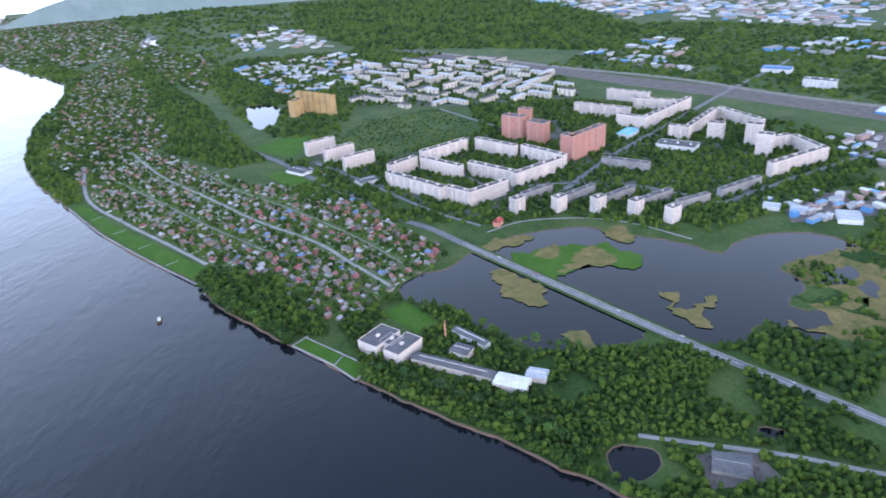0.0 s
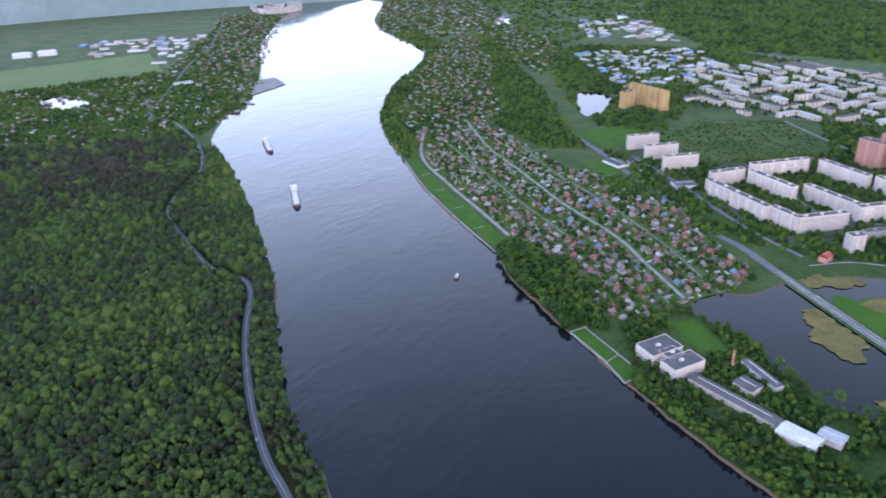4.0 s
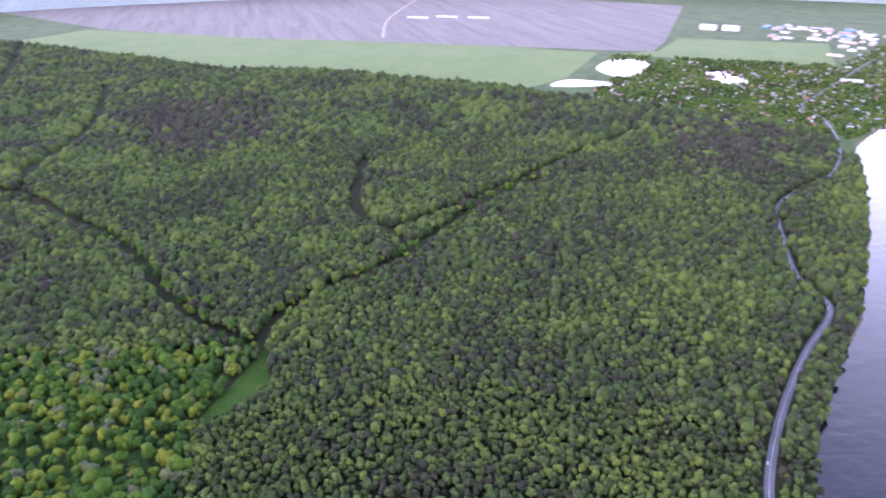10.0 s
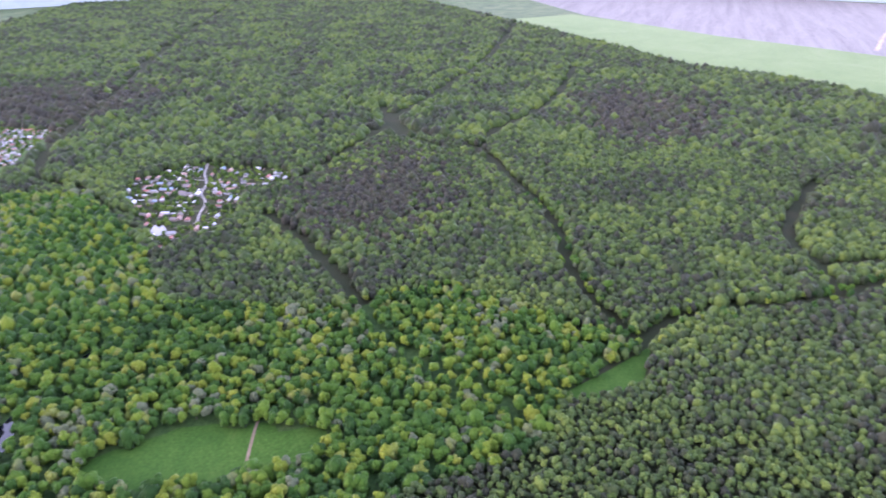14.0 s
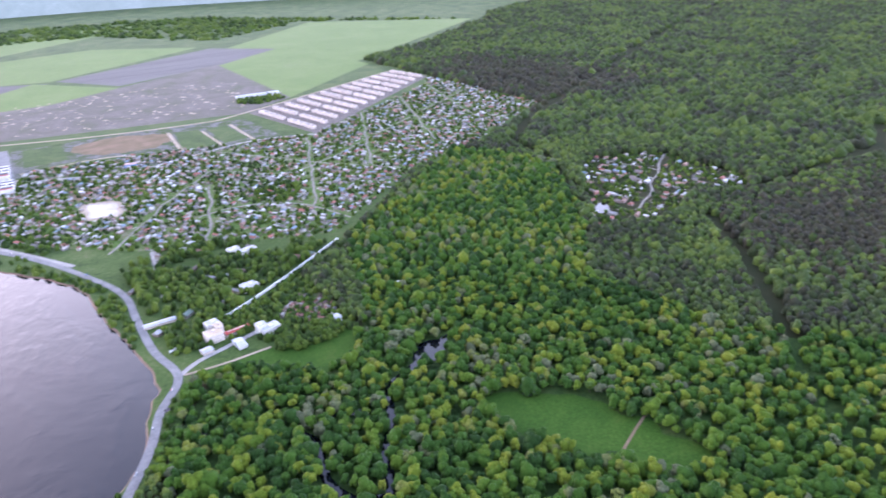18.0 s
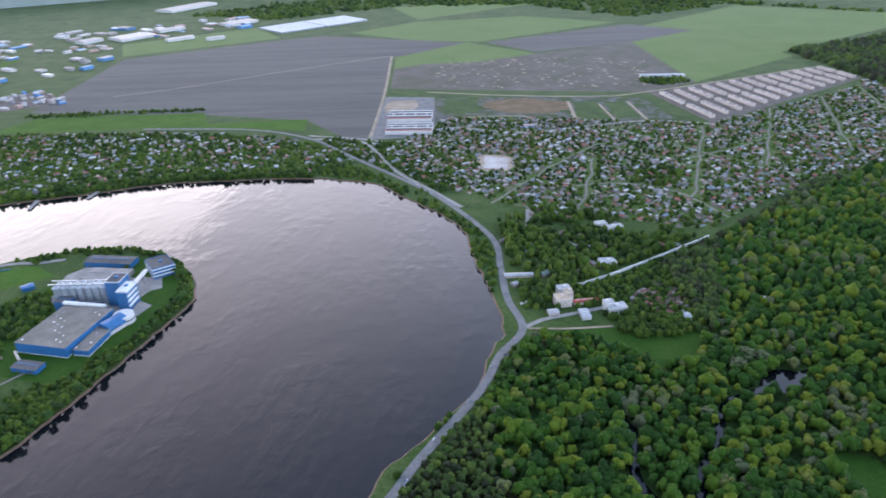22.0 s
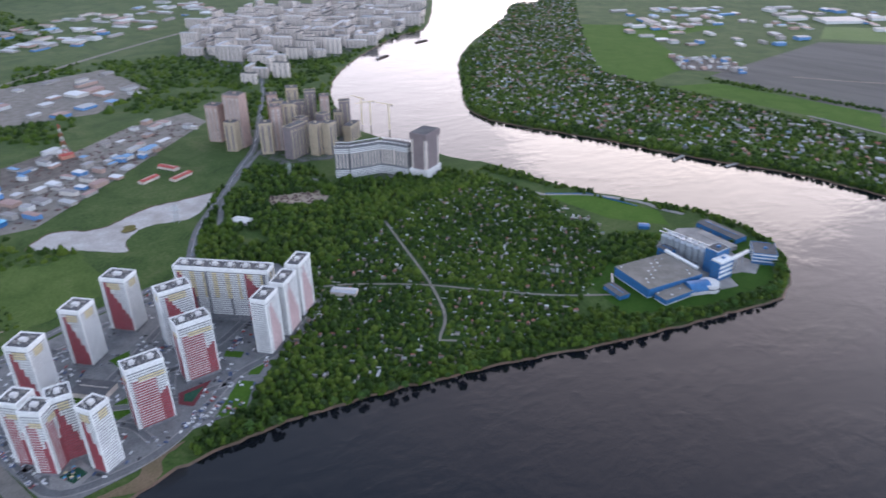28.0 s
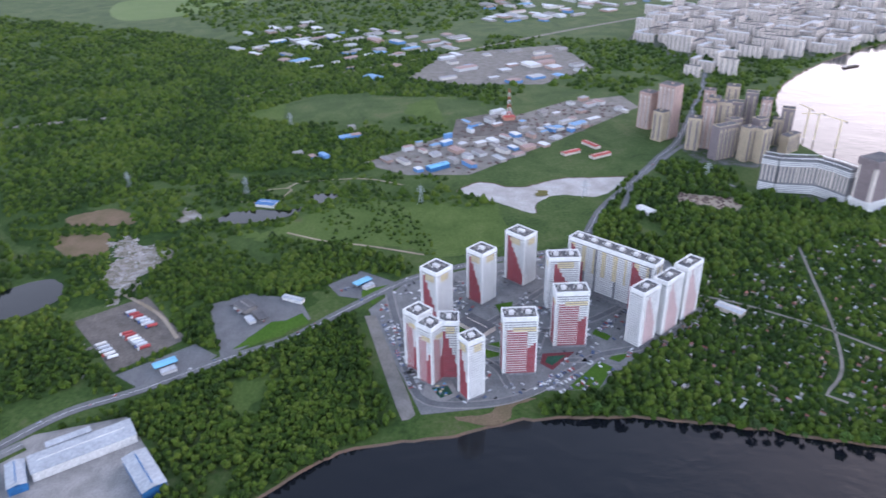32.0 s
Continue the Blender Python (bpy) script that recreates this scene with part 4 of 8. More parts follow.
for loop in ([(860, 500), (880, 520), (895, 500), (880, 470)], [(1125, -255), (1140, -262), (1135, -285), (1120, -278)]):
    patch(loop, REED, 0.1, "brown reeds and mud in the pond", "reeds")
for i in (7, 8, 9):
    sheet("pond_water", POND_LOOPS[i][1], POND, 0.3, "calm dark still water", "pond")
sheet("pond_water", ragged(smooth_line([(-862, -840), (-880, -834), (-860, -804), (-838, -810)], 6, True), 3, 14, True), POND, 0.3, "dark pond beside the forest village", "pond")
sheet("ground_patch", ragged(smooth_line([(-97, -1410), (-161, -1392), (-153, -1316), (-96, -1322)], 8, True), 5, 14, True), SAND, 0.28, "bare sandy rim of the village pond", "sand")
sheet("pond_water", ragged(smooth_line([(-107, -1403), (-131, -1393), (-155, -1381), (-150, -1350), (-145, -1323), (-122, -1327), (-101, -1331), (-104, -1366)], 6, True), 3, 12, True), SILT, 0.3, "pale silty village pond", "pond")

# ---- building kit ----
BUILT = []  # footprints, so that no tree stands in a house


def claim(x, y, l, w, a, edge=2.5):
    BUILT.append((x, y, l / 2 + edge, w / 2 + edge, radians(a)))


def free_of_buildings(p):
    p = p[np.argsort(p[:, 0])]
    xs, keep = p[:, 0].copy(), np.ones(len(p), bool)
    for x, y, hl, hw, a in BUILT:
        r = hl + hw
        i, j = np.searchsorted(xs, (x - r, x + r))
        if i == j:
            continue
        d = p[i:j] - (x, y)
        c, s = math.cos(a), math.sin(a)
        keep[i:j] &= ~((abs(d[:, 0] * c + d[:, 1] * s) < hl) & (abs(d[:, 1] * c - d[:, 0] * s) < hw))
    return p[keep]


UNIT_BOX = (np.array([(-.5, -.5, 0), (.5, -.5, 0), (.5, .5, 0), (-.5, .5, 0), (-.5, -.5, 1), (.5, -.5, 1), (.5, .5, 1), (-.5, .5, 1)]),
            np.array([(4, 5, 6, 7), (0, 1, 5, 4), (1, 2, 6, 5), (2, 3, 7, 6), (3, 0, 4, 7), (0, 3, 2, 1)]))


UNIT_PANE = (UNIT_BOX[0], UNIT_BOX[1][[1, 2, 4]])  # front and reveals of a window that sits in a wall


def boxes(name, at, size, turn, mat, parent=None, label="", kind="stuff", unit=None):
    """Many small boxes, joined: centres of their undersides, sizes and turns."""
    at, size = np.asarray(at, float).reshape(-1, 3), np.asarray(size, float).reshape(-1, 3)
    if not len(at):
        return None
    v, f = stamp(*(unit or UNIT_BOX), at, size, np.broadcast_to(np.asarray(turn, float), len(at)))
    return tagged(arrays(name, v, f, mat, parent=parent), label, "", "", kind)


def facade_grid(l, w, h, bay, floor, base=0.0, inset=0.0):
    """Places on the four sides of a block: position, side angle, u along the side, v up it, side number."""
    out = []
    for side, (length, away, ang) in enumerate(((l, w / 2, 0), (w, l / 2, 90), (l, w / 2, 180), (w, l / 2, 270))):
        n, m = max(1, int((length - inset) / bay)), max(1, int((h - base) / floor))
        c, s = math.cos(radians(ang)), math.sin(radians(ang))
        for i in range(n):
            u = (i + 0.5) / n
            x, y = (u - 0.5) * (length - inset), -away
            for j in range(m):
                out.append((x * c - y * s, x * s + y * c, base + j * floor, radians(ang), u, (j + 0.5) / m, side))
    return np.array(out)


def rim(bm, l, w, z0, z1, t=0.4):
    for x0, y0, x1, y1 in ((-l / 2, -w / 2, l / 2, -w / 2 + t), (-l / 2, w / 2 - t, l / 2, w / 2), (-l / 2, -w / 2 + t, -l / 2 + t, w / 2 - t), (l / 2 - t, -w / 2 + t, l / 2, w / 2 - t)):
        box(bm, x0, y0, z0, x1, y1, z1)
    return bm


def block(row, wall, label, name="apartment_block", floor=3.0, bay=3.4, balconies=True, roof=None, group="", trim=None, category="apartment building"):
    """A flat-roofed block of flats: walls, roof with a parapet, stair huts, rows of windows and stacked balconies."""
    x, y, l, w, h, a = row
    claim(x, y, l, w, a)
    rnd = random.Random(int(x * 7 + y))
    root = empty(name, pose(x, y, 0, 0, 0, a), label, category, group)
    body = part("wall", box(bmesh.new(), -l / 2, -w / 2, 0, l / 2, w / 2, h), wall, root)
    top = part("roof", box(bmesh.new(), -l / 2 + 0.1, -w / 2 + 0.1, h, l / 2 - 0.1, w / 2 - 0.1, h + 0.25), roof or ROOF, root, "grey bitumen roof")
    part("parapet", rim(bmesh.new(), l + 0.3, w + 0.3, h - 0.3, h + 1.0), trim or wall, top)
    n = max(1, int(l / 26))
    for i in range(n):
        cx = (i + 0.5) / n * l - l / 2 + rnd.uniform(-2, 2)
        part("stair_hut", box(bmesh.new(), cx - 2.2, -1.8, h + 0.25, cx + 2.2, 1.8, h + 2.8), wall, top)
    g = facade_grid(l, w, h, bay, floor, 1.0, 1.5)
    nrm = np.c_[np.sin(g[:, 3]), -np.cos(g[:, 3])]
    bal = ((np.round(g[:, 4] * 1000).astype(int) % 4) == 1) & (g[:, 6] % 2 == 0) if balconies else np.zeros(len(g), bool)
    win = g[~bal]
    boxes("window_grid", np.c_[win[:, :2], win[:, 2] + 0.6], np.tile((bay * 0.42, 0.12, 1.3), (len(win), 1)), win[:, 3], GLASS, body, "rows of dark windows", unit=UNIT_PANE)
    b = g[bal]
    if len(b):
        boxes("balcony_stack", np.c_[b[:, :2] + nrm[bal] * 0.5, b[:, 2]], np.tile((bay * 0.95, 1.1, 1.15), (len(b), 1)), b[:, 3], trim or wall, body, "stacked balconies")
    return root


def shed(row, wall, roof, label, name="warehouse", pitch=1.5, category="warehouse", doors=3, group=""):
    """A long low hall with a shallow gabled roof, gates and a roof ridge."""
    x, y, l, w, h, a = row
    claim(x, y, l, w, a)
    root = empty(name, pose(x, y, 0, 0, 0, a), label, category, group)
    part("wall", box(bmesh.new(), -l / 2, -w / 2, 0, l / 2, w / 2, h), wall, root)
    bm = bmesh.new()
    e = 0.6
    pts = [(-w / 2 - e, h - 0.1), (0, h + pitch), (w / 2 + e, h - 0.1), (w / 2 + e, h + 0.25), (0, h + pitch + 0.35), (-w / 2 - e, h + 0.25)]
    ends = [[bm.verts.new((sx * (l / 2 + e), py, pz)) for py, pz in pts] for sx in (-1, 1)]
    for i in range(6):
        bm.faces.new((ends[0][i], ends[0][(i + 1) % 6], ends[1][(i + 1) % 6], ends[1][i]))
    for q in ends:
        bm.faces.new((q[0], q[1], q[4], q[5]))
        bm.faces.new((q[1], q[2], q[3], q[4]))
    bmesh.ops.recalc_face_normals(bm, faces=bm.faces)
    part("roof", bm, roof, root)
    for i in range(doors):
        cx = (i + 0.5) / doors * l - l / 2
        part("gate", box(bmesh.new(), cx - 1.8, -w / 2 - 0.12, 0, cx + 1.8, -w / 2, min(3.6, h * 0.7)), GLASS, root, "dark roller gate")
    n = max(2, int(l / 7))
    part("roof_ridge", box(bmesh.new(), -l * 0.42, -0.5, h + pitch + 0.2, l * 0.42, 0.5, h + pitch + 0.7), wall, root, "raised roof ridge")
    return root


# ---- the estate of tall white and red towers ----
def facade(root, l, w, h, rule, bay=3.2, floor=3.0):
    g = facade_grid(l, w, h - 6, bay, floor, 3.0, 0.6)
    nrm = np.c_[np.sin(g[:, 3]), -np.cos(g[:, 3])]
    pick = np.array([rule(int(s), u, v) for u, v, s in g[:, 4:7]])
    for key, mat, label in ((0, TRIM_WHITE, "white balcony fronts"), (1, TRIM_RED, "dark red balcony fronts"), (2, TRIM_YELLOW, "yellow balcony fronts"), (4, TRIM_RED, "dark red wall panels"), (5, TRIM_PINK, "faded pink balcony fronts")):
        k = pick == key
        boxes("balcony_fronts", np.c_[g[k, :2] + nrm[k] * 0.25, g[k, 2]], np.tile((bay * (1.0 if key == 4 else 0.94), 0.9, 2.2 if key == 4 else 1.6), (k.sum(), 1)), g[k, 3], mat, root, label)
    k = pick == 1
    boxes("window_bands", np.c_[g[k, :2] + nrm[k] * 0.1, g[k, 2] + 1.75], np.tile((bay * 0.98, 0.5, 0.75), (k.sum(), 1)), g[k, 3], TRIM_WHITE, root, "white window bands between red fronts")


def tower(row, rule, label, group="towers of the estate"):
    x, y, l, w, h, a = row
    claim(x, y, l, w, a, 4)
    root = empty("apartment_tower", pose(x, y, 0, 0, 0, a), label, "apartment tower", group)
    part("wall", box(bmesh.new(), -l / 2, -w / 2, 0, l / 2, w / 2, h - 2), TOWER_BODY, root, "grey recessed wall and windows")
    part("plinth", rim(bmesh.new(), l + 1.6, w + 1.6, 0, 3.2, 1.2), TOWER_BODY, root)
    part("cornice", rim(bmesh.new(), l + 1.8, w + 1.8, h - 5.5, h, 1.4), TRIM_WHITE, root, "broad white band under the roof")
    part("roof", box(bmesh.new(), -l / 2, -w / 2, h - 2, l / 2, w / 2, h - 1.2), ROOF, root, "dark flat roof")
    n = max(1, int(l / 18))
    for i in range(n):
        c = (i + 0.5) / n * l - l / 2
        part("roof_house", box(bmesh.new(), c - 2.6, -w * 0.14, h - 1.2, c + 2.6, w * 0.16, h + 2.0), WHITE, root, "white lift and vent house")
        part("vent", box(bmesh.new(), c + 5, -w * 0.3, h - 1.2, c + 6.4, -w * 0.1, h + 1.2), CONCRETE, root)
        for q in range(11):
            vx, vy = c + (q * 37 % 11 - 5) * 1.3, (q * 23 % 9 - 4) * w * 0.1
            part("vent", box(bmesh.new(), vx - 0.6, vy - 0.5, h - 1.2, vx + 0.6, vy + 0.5, h + 0.2 + (q % 3) * 0.4), (WHITE, CONCRETE)[q % 2], root)
        part("vent", box(bmesh.new(), c - 7, w * 0.1, h - 1.2, c - 5.4, w * 0.34, h + 0.9), CONCRETE, root)
    facade(root, l, w, h, rule)
    # corner piers
    for sx in (-1, 1):
        for sy in (-1, 1):
            part("corner_pier", box(bmesh.new(), sx * l / 2 - 0.75, sy * w / 2 - 0.75, 3.2, sx * l / 2 + 0.75, sy * w / 2 + 0.75, h - 5.5), TRIM_WHITE, root)
    return root


def wedge(sides):
    """White walls with a red wedge that narrows to the top, yellow fronts high up."""
    def rule(s, u, v):
        if s in sides and u > 0.16 and v < 1.0 - (u - 0.16) * 0.95:
            return 4
        if v > 0.86 and 0.25 < u < 0.8:
            return 2
        return 0
    return rule


def striped(s, u, v):
    """Red and white stripes under a yellow row, a solid red wedge at one edge, white corners."""
    if 0.80 < v < 0.93 and u > 0.3:
        return 2
    if u > 0.72 and v < 0.62 - (1 - u) * 0.6:
        return 4
    if v < 0.86 and 0.12 < u < 0.72:
        return 1
    return 0


def row_house(s, u, v):
    k = (u * 8) % 1
    if s == 2 and 0.02 < u < 0.2 and v < 1.02 - (u - 0.02) * 2.6:
        return 4
    if s == 2 and 0.76 < u < 0.95 and v < 1.02 - (u - 0.76) * 2.6:
        return 4
    if v < 0.09 and 0.2 < u < 0.78:
        return 3
    if v > 0.45 and 0.3 < k < 0.66:
        return 2
    return 3 if 0.62 < k < 0.72 else 0


def pale(s, u, v):
    return 5 if s in (0, 2) and 0.22 < u < 0.86 and v < 1.0 - abs(u - 0.35) * 1.2 else 0


def faces_left(row, front=False):
    """Which side of a block is turned to the river and to the north."""
    x, y, _, _, _, a = row
    best, pick = -9, 0
    d = Vector((-x, -y)).normalized()
    left = Vector((d.y, -d.x))
    for s in range(4):
        n = Vector((math.sin(radians(a + 90 * s)), -math.cos(radians(a + 90 * s))))
        worth = n.dot(d) if front else n.dot(left)
        if n.dot(d) > 0.12 and worth > best:
            best, pick = worth, s
    return pick


WR = "tall white and dark red apartment tower with stacked balconies"
for r, rule in (((748, -54, 27, 26, 75, 132), "w"), ((788, -115, 26, 25, 75, 130), "w"), ((831, -174, 24, 32, 75, 129), "w"), ((760, -213, 38, 20, 75, 86), "f"),
                ((633, -134, 36, 20, 75, 87), striped), ((678, -202, 37, 20, 75, 87), striped), ((653, -26, 22, 21, 75, 130), striped), ((626, -37, 20, 20, 75, 135), striped), ((634, -58, 20, 20, 75, 83), "w"), ((596, -77, 20, 18, 75, 118), "w")):
    tower(r, wedge((faces_left(r, rule == "f"),)) if rule in ("w", "f") else rule, WR)
tower((769, -281, 121, 20, 75, 42), row_house, "long white apartment slab with red and yellow balcony bays")
for r in ((671, -286, 30, 18, 75, 125), (693, -322, 34, 17, 75, 127), (722, -358, 34, 17, 75, 127)):
    tower(r, pale, "tall white apartment tower with faint red balcony stripes")

# ---- pale panel quarter by the lake ----
PANEL_LABEL = "long pale nine-storey panel apartment block with a flat roof"
for r in ((-14, 1256, 150, 13, 27, 134), (65, 1188, 58, 13, 27, 136), (117, 1194, 87, 13, 27, 34), (40, 1349, 105, 13, 27, 136), (51, 1457, 122, 13, 27, 35), (162, 1453, 107, 13, 27, 135), (136, 1296, 112, 13, 27, 136),
          (222, 1284, 125, 13, 27, 35), (250, 1376, 112, 13, 27, 130), (-38, 1370, 71, 13, 27, 40), (-224, 1548, 70, 13, 30, 33), (-176, 1488, 70, 13, 30, 33), (-130, 1428, 71, 13, 30, 33)):
    block(r, PANEL, PANEL_LABEL, group="panel blocks")
for r in ((492, 1579, 72, 13, 27, 137), (593, 1632, 218, 13, 27, 43), (451, 1688, 143, 13, 27, 142), (551, 1811, 114, 13, 27, 141), (591, 1708, 109, 13, 27, 150), (565, 1473, 44, 13, 27, 143), (631, 1525, 175, 13, 27, 49),
          (727, 1537, 131, 13, 27, 111), (731, 1359, 40, 13, 27, 9), (766, 1310, 96, 13, 27, 99), (701, 1236, 141, 13, 27, 26)):
    block(r, PANEL, PANEL_LABEL, group="panel blocks")
for r in ((693, 1393, 32, 18, 45, 143), (682, 1322, 30, 18, 45, 144), (636, 1449, 33, 18, 36, 142)):
    block(r, PANEL, "pale panel tower of fourteen storeys", group="panel blocks")
for x, y in ((160, 1127), (231, 1119), (295, 1105), (352, 1079), (401, 1041)):
    block((x, y, 23, 16, 27, 33), PANEL, "pale nine-storey tower block near the lake shore", group="lake shore towers")
for r in ((559, 1150, 105, 12, 15, 28), (399, 1303, 94, 14, 18, 146), (343, 1151, 75, 12, 15, 33), (401, 1127, 76, 12, 15, 30), (457, 1101, 67, 12, 15, 22), (278, 1172, 73, 12, 15, 36), (205, 1192, 69, 12, 15, 33)):
    block(r, CONCRETE, "grey five-storey apartment block among trees", group="five-storey blocks")
OL = "tall orange brick apartment building with white bands"
for r in ((217, 1560, 52, 25, 52, 145), (250, 1613, 30, 18, 52, 145), (263, 1510, 45, 25, 48, 136), (345, 1408, 114, 16, 52, 40), (306, 1385, 30, 24, 52, 134)):
    block(r, BRICK, OL, trim=PINK_WALL, group="orange buildings")
block((-274, 1925, 135, 16, 50, 142), YELLOW, "tall yellow apartment building with stepped towers", trim=YELLOW)
block((-324, 1900, 19, 40, 42, 150), YELLOW, "yellow end wing of the apartment building", trim=YELLOW)
for i in range(6):
    x, y = -274 + math.cos(radians(142)) * (i - 2.5) * 22, 1925 + math.sin(radians(142)) * (i - 2.5) * 22
    block((x, y - 10, 13, 10, 53, 142), YELLOW, "yellow bay tower of the apartment building", trim=YELLOW, balconies=False)

# ---- school and low houses on the near shore ----
SCHOOL = "white four-storey school wing with a dark flat roof"
block((-67, 738, 44, 30, 15, 50), PANEL, SCHOOL, "school", 3.6, 4.0, False, category="school")
block((-52, 728, 22, 20, 14.5, 50), PANEL, "white stair wing between the school wings", "school", 3.6, 4.0, False, category="school")
block((-38, 716, 44, 24, 15, 50), PANEL, SCHOOL, "school", 3.6, 4.0, False, category="school")
shed((19, 675, 103, 14, 8, 150), PANEL, ROOF, "long grey-roofed low building beside the school")
shed((82, 636, 38, 22, 8, 154), PANEL, WHITE, "low cream hall with a white metal roof")
shed((32, 706, 24, 20, 8, 147), PANEL, ROOF, "small hall with a grey roof")
shed((45, 733, 55, 11, 8, 132), WHITE, ROOF, "white boiler house with a grey roof")
shed((112, 648, 23, 18, 7, 157), PANEL, ROOF_PALE, "small shed with a pale roof")
shed((265, 489, 34, 26, 5, 158), CONCRETE, ROOF, "old workshop with a patched grey roof")
chimney = empty("chimney", pose(14, 741, 0), "tall red brick boiler chimney", "chimney")
bm = bmesh.new()
bmesh.ops.create_cone(bm, segments=12, radius1=1.4, radius2=0.9, depth=26, cap_ends=True, matrix=Matrix.Translation((0, 0, 13)))
part("shaft", bm, BRICK, chimney)
bm = bmesh.new()
bmesh.ops.create_cone(bm, segments=12, radius1=1.1, radius2=1.1, depth=1, cap_ends=True, matrix=Matrix.Translation((0, 0, 26.3)))
part("rim", bm, RUST, chimney)
block((537, 1401, 79, 40, 11, 144), WHITE, "low white school with a courtyard", "school", 3.6, 4, False, category="school")
shed((465, 1516, 54, 30, 9, 50), WHITE, CYAN, "shop hall with a light blue roof")
shed((668, 997, 34, 40, 8, 158), WHITE, ROOF_PALE, "white warehouse with a pale roof")
shed((610, 1040, 26, 22, 7, 150), WHITE, ROOF_PALE, "white warehouse with a pale roof")
shed((575, 1062, 26, 20, 7, 150), WHITE, ROOF_PALE, "white warehouse with a pale roof")
block((1058, 1808, 78, 30, 22, 137), WHITE, "white office block with rows of windows", "office_building", category="office")
shed((1047, 2020, 79, 50, 12, 144), WHITE, BLUE, "large hall with a blue roof")
shed((-255, 1420, 50, 30, 6, 140), WHITE, ROOF, "market hall with a grey roof")
shed((-110, 1330, 40, 28, 7, 30), WHITE, ROOF, "shop with a dark roof")
shed((120, 1075, 16, 12, 8, 60), BRICK, RED_ROOF, "house with a bright red roof on the lake shore", "house", 5, "house", 1)
shed((150, 1305, 85, 30, 9, 135), WHITE, ROOF_PALE, "shopping centre with a patterned roof among the blocks", doors=6)
claim(-127, -1362, 60, 90, 0)
claim(-860, -822, 32, 36, 30)

# ---- white curved building and brown towers down river ----
def banded(points, h, depth, label):
    """A curved block: straight pieces along a line, white floor bands over dark glass."""
    root = empty("curved_apartment_building", pose(points[0][0], points[0][1], 0), label, "apartment building")
    ox, oy = points[0]
    for (x0, y0), (x1, y1) in zip(points, points[1:]):
        l, a = math.hypot(x1 - x0, y1 - y0) + 2, math.atan2(y1 - y0, x1 - x0)
        cx, cy = (x0 + x1) / 2 - ox, (y0 + y1) / 2 - oy
        claim(cx + ox, cy + oy, l, depth, math.degrees(a))
        boxes("glass_wall", [(cx, cy, 0)], [(l, depth, h)], a, TOWER_BODY, root, "grey glazed wall", "")
        boxes("roof", [(cx, cy, h)], [(l, depth, 0.8)], a, ROOF, root, "grey flat roof", "")
        m = int(h / 3.2)
        lows = [j for j in range(m) if j < 5 or j > m - 4]
        boxes("floor_bands", [(cx, cy, j * 3.2 + 0.4) for j in lows], [(l + 0.6, depth + 2.2, 1.5)] * len(lows), a, TRIM_WHITE, root, "white floor bands")
        n = max(1, int(l / 5.6))
        ux, uy = math.cos(a), math.sin(a)
        piers = [(cx + ux * ((i + 0.5) / n - 0.5) * l, cy + uy * ((i + 0.5) / n - 0.5) * l, 19) for i in range(n)]
        boxes("piers", piers, [(2.5, depth + 1.4, h - 30)] * n, a, PANEL, root, "pale wall piers")
        for side in (-1, 1):
            boxes("roof_frame", [(cx - uy * side * (depth / 2 + 0.6), cy + ux * side * (depth / 2 + 0.6), h + 2.6)], [(l + 0.5, 1.0, 0.9)], a, TRIM_WHITE, root, "white roof frame", "")
            boxes("frame_posts", [(cx + ux * k * l - uy * side * (depth / 2 + 0.6), cy + uy * k * l + ux * side * (depth / 2 + 0.6), h + 0.7) for k in (-0.4, 0, 0.4)], [(0.6, 0.6, 1.95)] * 3, a, TRIM_WHITE, root, "white posts of the roof frame")
    return root


banded([(1106, -654), (1090, -672), (1082, -700), (1074, -733), (1045, -750), (1016, -760)], 60, 20, "white curved apartment building with banded floors")
keep_tower = block((998, -782, 46, 32, 80, 110), PANEL, "pale tower with a grey-brown core and white bands round its foot", "apartment_tower", 3.2, 4.2, False)
boxes("core_wall", [(0, 0, 18)], [(34, 33.4, 58)], 0, BROWN_WALL, keep_tower, "grey-brown glazed core", "")
boxes("core_wall", [(0, 0, 18)], [(47.4, 22, 58)], 0, BROWN_WALL, keep_tower, "grey-brown glazed core", "")
boxes("crown_band", [(0, 0, 76)], [(50, 36, 12)], 0, BROWN_WALL, keep_tower, "grey-brown crown", "")
boxes("crown_roof", [(0, 0, 88)], [(46, 32, 0.6)], 0, ROOF, keep_tower, "grey roof", "")
boxes("floor_bands", [(0, 0, j * 3.4 + 0.5) for j in range(6)], [(52, 38, 1.6)] * 6, 0, TRIM_WHITE, keep_tower, "white floor bands")
